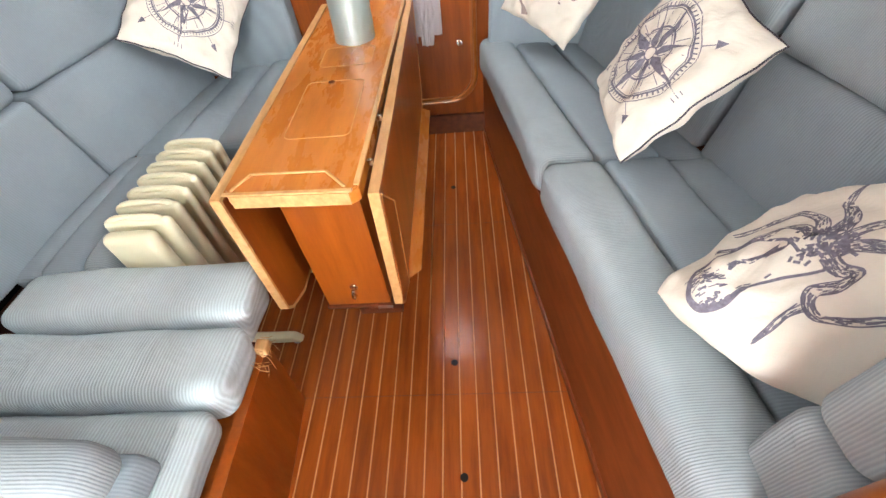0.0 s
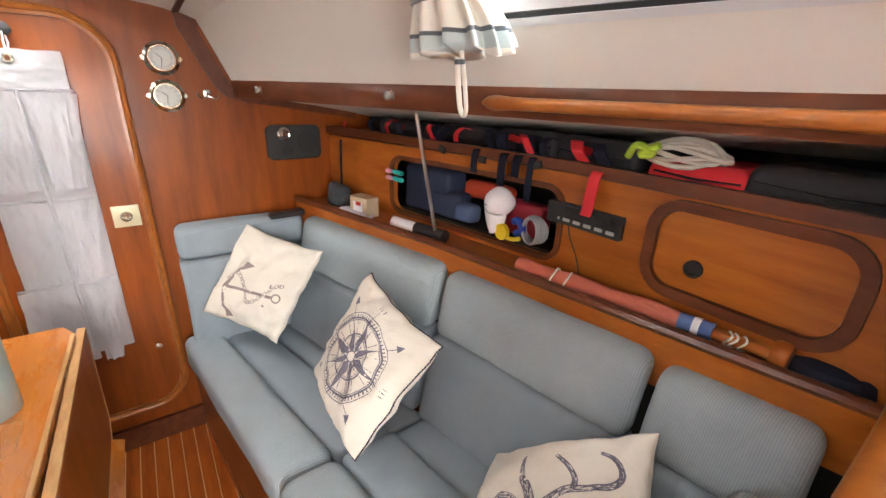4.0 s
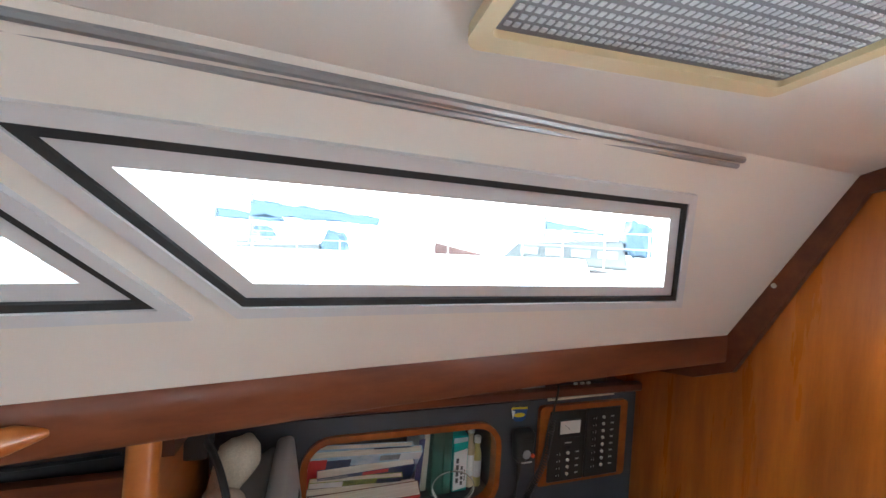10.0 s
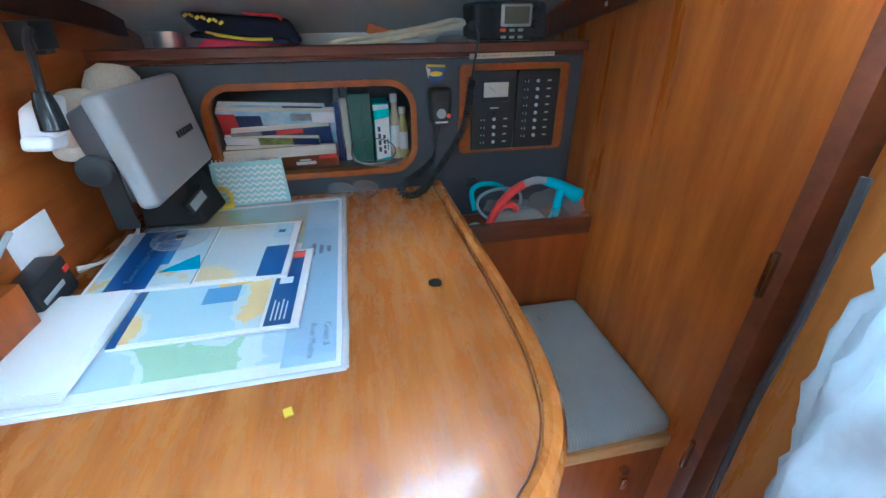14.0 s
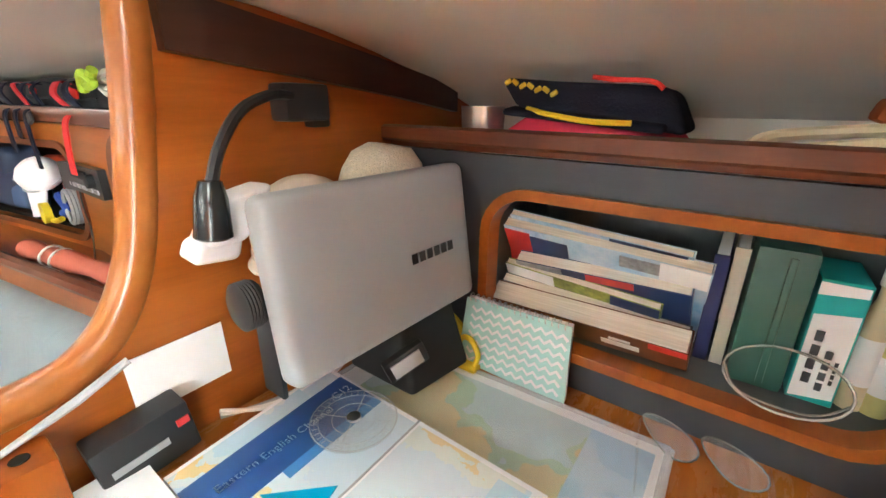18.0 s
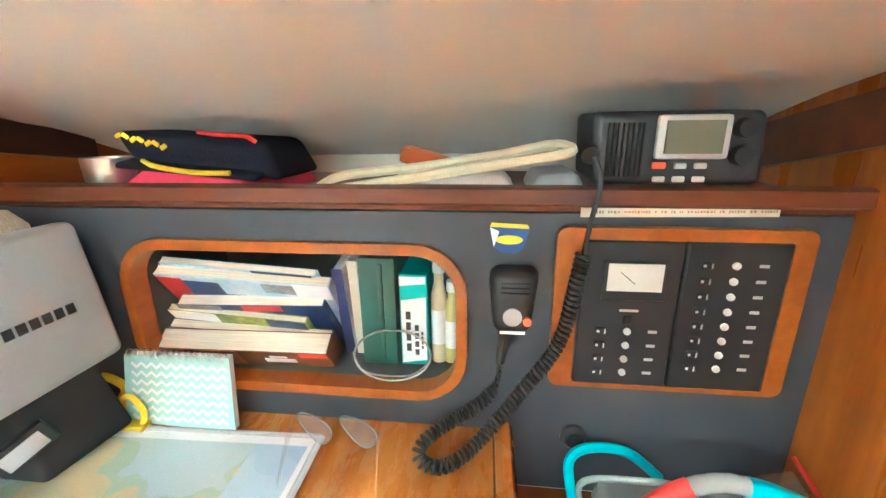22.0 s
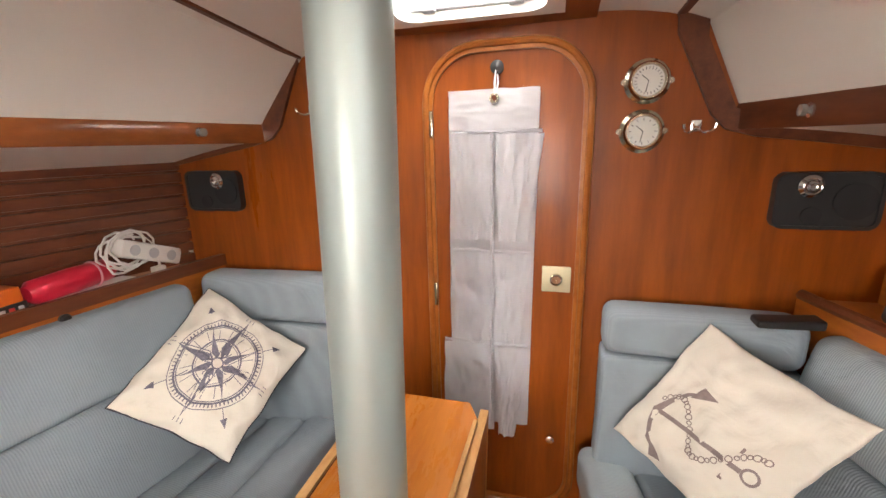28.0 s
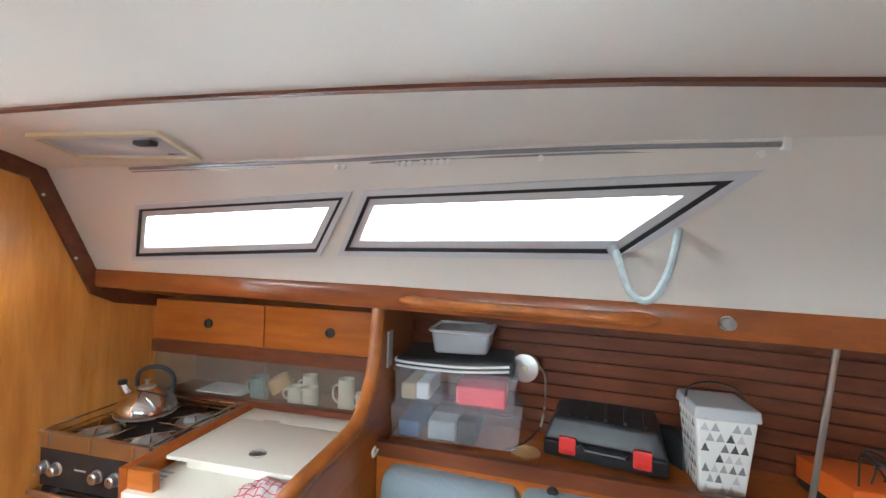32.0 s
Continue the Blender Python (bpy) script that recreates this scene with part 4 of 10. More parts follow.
cushion = thing("seat_cushion", (-0.6, 0.6, 0.36), "pale ribbed cushion on the dinette's aft seat, sagging and frayed", "seat cushion")
for k, (ya, yb, zt, xin) in enumerate(((0.685, 0.845, 0.525, -0.345), (0.515, 0.68, 0.505, -0.335), (0.315, 0.51, 0.475, -0.350))):
    q = [(-0.93, ya, 0.362), (xin - 0.03, ya, 0.362), (xin - 0.03, yb, 0.362), (-0.93, yb, 0.362), (-0.93, ya, zt), (xin, ya, zt), (xin, yb, zt), (-0.93, yb, zt)]
    part(("front_roll", "centre_panel", "rear_panel")[k], pad(q, 0.034, (16, 6, 4), 0.008, 0.010, k + 9), FABRIC_X, cushion)
back_rest("back_cushion", (-0.98, 0.43), (-0.40, 0.41), -0.09, 0.475, 0.55, 0.655, -0.05, "grey-blue back cushion lying on the dinette's aft seat", "port back cushions")

fray = bmesh.new()
random.seed(21)
for k in range(16):
    y, z = random.uniform(0.62, 0.71), random.uniform(0.37, 0.42)
    x = -0.352
    tube(curve_points([(x, y, z), (x + random.uniform(0.004, 0.016), y + random.uniform(-0.01, 0.01), z - random.uniform(0.004, 0.012)), (x + random.uniform(0.006, 0.03), y + random.uniform(-0.02, 0.02), z - random.uniform(0.01, 0.04))], 3), 0.0008, 4, bm=fray)
part("frayed_threads", fray, WOOD_LIGHT, cushion, "frayed pale threads")["kind"] = "stuff"
part("worn_patch", pad([(-0.372, 0.665, 0.372), (-0.335, 0.66, 0.372), (-0.335, 0.70, 0.372), (-0.372, 0.70, 0.372), (-0.366, 0.668, 0.395), (-0.338, 0.664, 0.392), (-0.338, 0.695, 0.392), (-0.366, 0.697, 0.396)], 0.006, (4, 4, 3), 0, 0.008, 5), WOOD_LIGHT, cushion, "crumbling brown foam corner")

# ledge and slatted lining to port
LEDGE_P = 0.9925
sec = [[(back_p(y, 0.97) - 0.060, y, 0.86), (back_p(y, 0.97) - 0.060, y, LEDGE_P), (lerp(HULL_P, y), y, LEDGE_P), (lerp(HULL_P, y), y, 0.86)] for y in (0.312, 0.8, 1.3, 1.8, 2.153)]
structure("ledge_port", loft(sec, close=True), WOOD_Y, "varnished ledge behind the dinette")
structure("ledge_fiddle_port", loft([[(back_p(y, 0.97) - 0.053, y, LEDGE_P - 0.004), (back_p(y, 0.97) - 0.053, y, LEDGE_P + 0.036), (back_p(y, 0.97) - 0.073, y, LEDGE_P + 0.036), (back_p(y, 0.97) - 0.073, y, LEDGE_P - 0.004)] for y in (0.312, 0.8, 1.3, 1.8, 2.153)], close=True), WOOD_TRIM, "mahogany fiddle along the port ledge")
lining = structure("lining_port", loft([[(lerp(HULL_P, y) + 0.004, y, z) for z in (0.99, 1.42)] for y in (0.31, 0.8, 1.3, 1.8, 2.154)]), WOOD_DARK, "dark mahogany slatted hull lining")
for k in range(10):
    z0 = 0.994 + 0.0425 * k
    secs = []
    for y in (0.312, 0.8, 1.3, 1.55, 1.8, 2.0, 2.153):
        x = lerp(HULL_P, y) + 0.006
        secs.append([(x, y, z0), (x + 0.011, y, z0 + 0.002), (x + 0.012, y, z0 + 0.033), (x, y, z0 + 0.035)])
    part("slat", loft(secs, close=True), WOOD_DARK, lining)

# ---- saloon table with folded leaves ----
table = thing("saloon_table", (-0.17, 1.3, 0), "varnished mahogany drop-leaf saloon table with pale worn edges", "table")


def edged(outline, z0, z1, mat, edge, bw, name, warp=None):
    top = plate(outline, (), z1 - z0, lambda u, v, w: Vector((u, v, z0 + w)))
    bmesh.ops.bevel(top, geom=[e for e in top.edges if abs(e.verts[0].co.z - z1) < 1e-5 and abs(e.verts[1].co.z - z1) < 1e-5 and len(e.link_faces) == 2 and abs(e.link_faces[0].normal.z - e.link_faces[1].normal.z) > 0.5], offset=0.004, segments=2, affect="EDGES")
    return part(name, top, mat, table)


TOP = [(-0.303, 0.795), (-0.285, 0.778), (-0.062, 0.770), (-0.046, 0.785), (-0.030, 1.78), (-0.06, 1.84), (-0.27, 1.84), (-0.298, 1.80)]
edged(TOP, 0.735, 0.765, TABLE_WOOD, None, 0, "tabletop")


def border(points, w, z, name):
    b = bmesh.new()
    for (x0, y0), (x1, y1) in zip(points, points[1:]):
        p0, p1 = Vector((x0, y0, z)), Vector((x1, y1, z))
        a = math.atan2(y1 - y0, x1 - x0)
        box((p1 - p0).length + w * 0.4, w, 0.004, Matrix.Translation((p0 + p1) / 2) @ Matrix.Rotation(a, 4, "Z"), 0.0012, 1, b)
    return part(name, b, WOOD_LIGHT, table, "pale worn lipping")


border([(-0.298, 0.782), (-0.058, 0.774)], 0.010, 0.765, "edge_lipping")
part("end_lipping", loft([[(x, y - 0.0045, 0.737), (x, y - 0.0045, 0.763), (x, y + 0.002, 0.763), (x, y + 0.002, 0.737)] for x, y in ((-0.285, 0.7795), (-0.062, 0.7715))], close=True), WOOD_LIGHT, table, "pale worn end lipping")
border([(-0.286, 0.792), (-0.262, 0.838), (-0.115, 0.834), (-0.072, 0.786)], 0.006, 0.7655, "edge_lipping")
border([(-0.051, 0.79), (-0.033, 1.77)], 0.010, 0.765, "edge_lipping")
for x0, x1, y0, y1 in ((-0.232, -0.088, 0.95, 1.20), (-0.225, -0.085, 1.28, 1.40)):
    b = plate(rounded(x1 - x0, y1 - y0, 0.018, (x0 + x1) / 2, (y0 + y1) / 2), [rounded(x1 - x0 - 0.003, y1 - y0 - 0.003, 0.016, (x0 + x1) / 2, (y0 + y1) / 2)], 0.001, lambda u, v, w: Vector((u, v, 0.7652 + w)))
    part("lid_joint", b, WOOD_LIGHT, table, "thin pale joint of the bottle lid")
part("latch", cyl(0.008, 0.002, Matrix.Translation((-0.172, 1.192, 0.766)), 14), BRASS, table)


def leaf(x_top, x_low, z_low, ya, yb, side, name):
    """A folded table leaf hanging down, with clipped corners and pale edges."""
    def f(u, v, w):
        t = (0.745 - v) / (0.745 - z_low)
        return Vector((x_top + (x_low - x_top) * t + side * w, u, v))
    out = [(ya, 0.745), (ya, z_low + 0.06), (ya + 0.02, z_low + 0.035), (ya + 0.10, z_low), (yb - 0.06, z_low), (yb, z_low + 0.06), (yb, 0.745)]
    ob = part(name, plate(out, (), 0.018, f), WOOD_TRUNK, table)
    inner = shrink(out, 0.006)
    part("edge_lipping", plate(shrink(out, -0.0015), [inner], 0.021, lambda u, v, w: f(u, v, w - 0.0015)), WOOD_LIGHT, ob, "pale worn lipping")
    end = [(ya + 0.008, 0.735), (ya + 0.108, 0.632), (ya + 0.100, z_low + 0.012), (ya + 0.022, z_low + 0.045), (ya + 0.007, z_low + 0.062)]
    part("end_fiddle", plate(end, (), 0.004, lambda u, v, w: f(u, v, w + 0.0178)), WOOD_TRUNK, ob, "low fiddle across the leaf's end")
    for (u0, v0), (u1, v1) in zip(end[:2], end[1:3]):
        part("fiddle_edge", tube([f(u0, v0, 0.0215), f(u1, v1, 0.0215)], 0.0022, 6), WOOD_LIGHT, ob, "pale worn edge")
    return ob


right_leaf = leaf(-0.032, -0.043, 0.335, 0.785, 1.84, 1, "leaf")
leaf(-0.318, -0.318, 0.325, 0.79, 1.84, -1, "leaf")
part("long_fiddle", loft([[(-0.0255, y, 0.337), (-0.0255 + w, y, 0.337), (-0.0255 + w, y, 0.340), (-0.0255, y, 0.356)] for y, w in ((0.905, 0.002), (0.935, 0.034), (1.775, 0.034))], close=True), TABLE_WOOD, right_leaf, "reddish fiddle along the leaf's edge")
for y in (0.86, 1.02, 1.6):
    part("hinge", span(-0.041, -0.031, y, y + 0.008, 0.752, 0.7640, 0.001), BRASS, table)
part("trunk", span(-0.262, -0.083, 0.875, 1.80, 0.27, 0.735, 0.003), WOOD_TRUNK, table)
part("trunk_sole", span(-0.266, -0.079, 0.868, 1.80, 0.258, 0.2698, 0.002), WOOD_DARK, table)
part("corner_plate", span(-0.120, -0.078, 0.864, 0.8678, 0.259, 0.268, 0.001), STEEL, table, "small steel corner plate")
part("pedestal", span(-0.215, -0.13, 1.06, 1.76, 0.03, 0.258, 0.003), WOOD_DARK, table)
part("plinth", span(-0.25, -0.10, 1.02, 1.80, 0.0, 0.03, 0.002), WOOD_DARK, table)
part("hook", tube(curve_points([(-0.170, 0.876, 0.352), (-0.170, 0.860, 0.350), (-0.170, 0.852, 0.338), (-0.170, 0.856, 0.326), (-0.170, 0.868, 0.322)], 4), 0.005, 8), CHROME, table, "small chrome hook")
part("hook_plate", cyl(0.011, 0.004, Matrix.Translation((-0.170, 0.8735, 0.352)) @ Matrix.Rotation(math.pi / 2, 4, "X"), 16, bevel=0.001), CHROME, table)

post = thing("mast_post", (-0.155, 1.46, 0.765), "satin aluminium mast support post standing on the table", "mast post")
part("tube", cyl(0.057, 1.05, Matrix.Translation((-0.140, 1.46, 0.765 + 0.525)) @ Matrix.Rotation(0.024, 4, "Y"), 40), ALU, post)
part("collar", cyl(0.0565, 0.012, Matrix.Translation((-0.155, 1.46, 0.771)), 40, bevel=0.002), ALU, post)

# ---- chart table corner ----
PART_Y = 0.28
CAP = [(0.540, 0.20), (0.540, 0.60), (0.538, 0.93), (0.550, 1.010), (0.585, 1.056), (0.65, 1.072), (0.75, 1.070), (0.915, 1.068), (0.985, 1.093), (1.03, 1.165), (1.055, 1.28), (1.075, 1.42)]
structure("wall_chart_partition", plate([(0.540, 0.0)] + CAP + [(1.68, 1.42), (1.68, 0.0)], (), 0.026, lambda u, v, w: Vector((u, PART_Y + w, v))), WOOD_X, "varnished partition between settee and chart table")
structure("trim_partition_cap", tube(curve_points([(x, PART_Y + 0.013, z) for x, z in CAP], 5), 0.019, 12), WOOD_CAP, "rounded polished cap along the curved partition")
desk = thing("chart_table", (0.95, -0.08, 0.86), "golden varnished chart table with a rounded corner and rim", "chart table")
front = [(1.388, -0.402), (1.20, -0.406), (0.86, -0.414), (0.70, -0.405), (0.605, -0.367), (0.545, -0.285), (0.522, -0.15), (0.520, 0.0), (0.535, 0.14), (0.56, 0.279)]
smooth = [(v.x, v.y) for v in curve_points([(x, y, 0) for x, y in front], 4)]
part("desktop", plate([(1.388, 0.279)] + smooth, (), 0.022, lambda u, v, w: Vector((u, v, 0.933 + w))), DESK_WOOD, desk)
rim = [Vector((x, y, 0.955)) for x, y in smooth]
sec = []
for k, q in enumerate(rim):
    d = (rim[min(k + 1, len(rim) - 1)] - rim[max(k - 1, 0)]).normalized()
    n = Vector((-d.y, d.x, 0))
    if n.dot(Vector((0.95, -0.05, 0.955)) - q) > 0:
        n = -n
    sec.append([q + n * a + Vector((0, 0, z)) for a, z in ((-0.002, -0.02), (-0.002, 0.008), (0.006, 0.014), (0.016, 0.012), (0.022, 0.002), (0.022, -0.075), (0.0, -0.08))])
part("rim", loft(sec, close=True), DESK_WOOD, desk, "rounded raised rim")
part("inlay_groove", tube([q + Vector((0, 0, 0.0005)) + (Vector((0.95, -0.05, 0.955)) - q).normalized() * 0.006 for q in rim[:-2]], 0.0013, 6), WOOD_DARK, desk)
part("finger_hole", cyl(0.011, 0.002, Matrix.Translation((0.939, -0.322, 0.9556)), 18), DARK, desk)
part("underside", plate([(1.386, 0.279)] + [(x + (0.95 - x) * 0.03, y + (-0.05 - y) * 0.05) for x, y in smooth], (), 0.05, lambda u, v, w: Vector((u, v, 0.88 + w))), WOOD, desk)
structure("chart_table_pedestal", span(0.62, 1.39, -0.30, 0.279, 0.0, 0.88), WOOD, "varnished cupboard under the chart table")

# slate instrument panel with the book locker
def wall_n(u, v, w):
    return Vector((1.39 + w, u, v))


BOOK = rounded(0.448, 0.200, 0.056, -0.128, 1.108)
structure("wall_instrument_panel", plate([(-0.774, 0.86), (0.279, 0.86), (0.279, 1.256), (-0.774, 1.256)], [BOOK], 0.015, wall_n), NAVY, "dark slate instrument panel")
structure("trim_book_locker", plate(rounded(0.468, 0.219, 0.066, -0.128, 1.108), [rounded(0.440, 0.191, 0.052, -0.128, 1.108)], 0.03, lambda u, v, w: wall_n(u, v, w - 0.010)), WOOD_X, "varnished frame round the book locker")
book_box = bmesh.new()
span(1.405, 1.60, -0.36, 0.10, 1.000, 1.012, bm=book_box)
span(1.405, 1.60, -0.36, 0.10, 1.205, 1.215, bm=book_box)
span(1.60, 1.61, -0.36, 0.10, 1.000, 1.215, bm=book_box)
span(1.405, 1.60, -0.372, -0.36, 1.000, 1.215, bm=book_box)
span(1.405, 1.60, 0.10, 0.112, 1.000, 1.215, bm=book_box)
structure("book_locker", book_box, material("dark_grey_locker_paint", (0.10, 0.105, 0.11), 0.6, dark=0.8, spots=0.4), "grey painted inside of the book locker")
structure("shelf_chart_table", loft([[(1.374, y, 1.2665), (1.370, y, 1.270), (1.370, y, 1.286), (1.376, y, 1.289), (1.390, y, 1.289), (1.392, y, 1.2695), (1.70, y, 1.2695), (1.70, y, 1.258), (1.392, y, 1.258), (1.390, y, 1.2665)] for y in (-0.774, 0.279)], close=True), WOOD_DARK, "dark mahogany shelf above the instrument panel")
structure("ledge_quarter", span(1.235, 1.389, -0.774, -0.412, 0.60, 0.86), WOOD, "varnished ledge beside the quarter berth")
structure("ledge_quarter_fiddle", span(1.228, 1.246, -0.774, -0.412, 0.855, 0.902, 0.004), WOOD_DARK, "dark fiddle of the small ledge")
berth = thing("quarter_seat", (1.0, -0.6, 0), "varnished seat locker beside the chart table, key in its door", "seat locker")
part("body", span(0.84, 1.235, -0.774, -0.412, 0.0, 0.598), WOOD, berth)
part("front_edge", span(0.815, 0.84, -0.774, -0.412, 0.575, 0.606, 0.002), WOOD_LIGHT, berth)
part("front_panel", span(0.822, 0.8395, -0.774, -0.412, 0.0, 0.574), WOOD, berth)
q = [(0.818, -0.772, 0.607), (1.234, -0.772, 0.607), (1.234, -0.425, 0.607), (0.812, -0.425, 0.607)]
quarter = thing("seat_cushion", (1.03, -0.6, 0.607), "flat grey ribbed quarter berth cushion with a button", "seat cushion")
part("pad", pad(q + [(x, y, 0.655) for x, y, _ in q], 0.022, (10, 10, 3), 0.006, 0.002), FABRIC_QUARTER, quarter)
part("button", lathe([(0, 0), (0.010, 0), (0.008, 0.004), (0, 0.005)], Matrix.Translation((1.157, -0.635, 0.660)), 14), FABRIC_FLAT, quarter)

# ---- galley ----
CAPP = [(-0.70, 0.60), (-0.70, 1.03), (-0.73, 1.075), (-0.835, 1.10), (-1.0, 1.105), (-1.12, 1.115), (-1.175, 1.15), (-1.225, 1.22), (-1.25, 1.32), (-1.262, 1.42)]
structure("wall_galley_partition", plate([(-0.70, 0.0)] + CAPP + [(-1.60, 1.42), (-1.60, 0.0)], (), 0.026, lambda u, v, w: Vector((u, 0.283 + w, v))), WOOD_X, "varnished partition between dinette and galley")
structure("trim_galley_cap", tube(curve_points([(x, 0.296, z) for x, z in CAPP], 5), 0.020, 12), WOOD_CAP, "rounded polished cap along the galley partition")
structure("galley_counter", span(-1.60, -1.0, -0.32, 0.281, 0.0, 0.879), WOOD, "galley counter front")


# ---- soft furnishings ----
def uv_ribbon(points, width, closed=False):
    """Quads along a line in (u, v)."""
    pts = [Vector(p) for p in points]
    n = len(pts)
    quads, rows = [], []
    for k, p in enumerate(pts):
        a, c = pts[(k - 1) % n if closed else max(k - 1, 0)], pts[(k + 1) % n if closed else min(k + 1, n - 1)]
        d = (c - a).normalized()
        w = (width[k] if isinstance(width, list) else width) / 2
        rows.append((p + Vector((-d.y, d.x)) * w, p - Vector((-d.y, d.x)) * w))
    for k in range(n if closed else n - 1):
        a, b2 = rows[k], rows[(k + 1) % n]
        quads.append([a[0], a[1], b2[1], b2[0]])
    return quads


def uv_triangle(a, b2, c, n=5):
    a, b2, c = Vector(a), Vector(b2), Vector(c)
    out = []

    def at(i, j):
        return a + (b2 - a) * (i / n) + (c - a) * (j / n)
    for i in range(n):
        for j in range(n - i):
            out.append([at(i, j), at(i + 1, j), at(i, j + 1)])
            if i + j < n - 1:
                out.append([at(i + 1, j), at(i + 1, j + 1), at(i, j + 1)])
    return out


def uv_circle(cx, cy, r, n=40, a0=0.0, a1=2 * math.pi):
    full = abs(a1 - a0 - 2 * math.pi) < 1e-6
    return [(cx + r * math.cos(a0 + (a1 - a0) * k / (n if full else n - 1)), cy + r * math.sin(a0 + (a1 - a0) * k / (n if full else n - 1))) for k in range(n)]


def compass_motif():
    q = []
    for r, w in ((0.70, 0.012), (0.615, 0.028), (0.585, 0.014), (0.36, 0.026), (0.325, 0.010), (0.085, 0.022)):
        q += uv_ribbon(uv_circle(0, 0, r, 64), w, True)
    for k in range(72):
        a = 2 * math.pi * (k + 0.5) / 72
        q += uv_ribbon([(0.625 * math.cos(a), 0.625 * math.sin(a)), (0.672 * math.cos(a), 0.672 * math.sin(a))], 0.018)
    for k in range(16):
        a = math.pi / 8 * (k + 0.5)
        q += uv_ribbon([(0.38 * math.cos(a), 0.38 * math.sin(a)), (0.55 * math.cos(a), 0.55 * math.sin(a))], 0.010)
    for k in range(8):
        a = math.pi / 4 * k
        r, w = (0.82, 0.230) if k % 2 == 0 else (0.60, 0.180)
        tip = (r * math.cos(a), r * math.sin(a))
        for s in (1, -1):
            side = (w * math.cos(a + s * math.pi / 8), w * math.sin(a + s * math.pi / 8))
            base = (0.075 * math.cos(a), 0.075 * math.sin(a))
            if s > 0:
                q += uv_triangle(base, side, tip, 7)
            else:
                q += uv_ribbon([base, side, tip], 0.014)
                q += uv_triangle(base, (side[0] * 0.7, side[1] * 0.7), (tip[0] * 0.72, tip[1] * 0.72), 5)
    for k in range(4):
        a = math.pi / 4 * (2 * k + 1)
        c, s = math.cos(a), math.sin(a)
        q += uv_ribbon([(0.70 * c, 0.70 * s), (0.86 * c, 0.86 * s)], 0.012)
        q += uv_triangle((0.86 * c - 0.055 * s, 0.86 * s + 0.055 * c), (0.86 * c + 0.055 * s, 0.86 * s - 0.055 * c), (0.99 * c, 0.99 * s), 3)
        d = math.pi / 2 * k
        c, s = math.cos(d), math.sin(d)
        for off in (-0.06, 0.0, 0.06):
            q += uv_ribbon([(0.84 * c - off * s, 0.84 * s + off * c), (0.90 * c - off * s, 0.90 * s + off * c)], 0.012)
    return q


def anchor_motif():
    q = uv_ribbon([(-0.62 + 0.12 * k, -0.30 + 0.012 * k) for k in range(11)], 0.060)
    q += uv_ribbon(uv_circle(0.68, -0.17, 0.085, 18), 0.032, True)
    q += uv_ribbon([(0.46, -0.42), (0.44, 0.06)], 0.040)
    q += uv_ribbon([(-0.34, -0.84), (-0.50, -0.70), (-0.62, -0.48), (-0.66, -0.30), (-0.60, -0.08), (-0.46, 0.14), (-0.26, 0.28)], [0.02, 0.05, 0.075, 0.09, 0.075, 0.05, 0.02])
    q += uv_triangle((-0.42, 0.12), (-0.34, 0.34), (-0.10, 0.30), 3) + uv_triangle((-0.46, -0.72), (-0.36, -0.93), (-0.18, -0.86), 3)
    for k in range(30):
        t = k / 29
        x, y = -0.70 + 1.40 * t, -0.22 + 0.26 * math.sin(t * 7.5 + 0.4) + 0.06 * t
        q += uv_ribbon(uv_circle(x, y, 0.038 if k % 2 else 0.026, 10), 0.014, True)
    return q


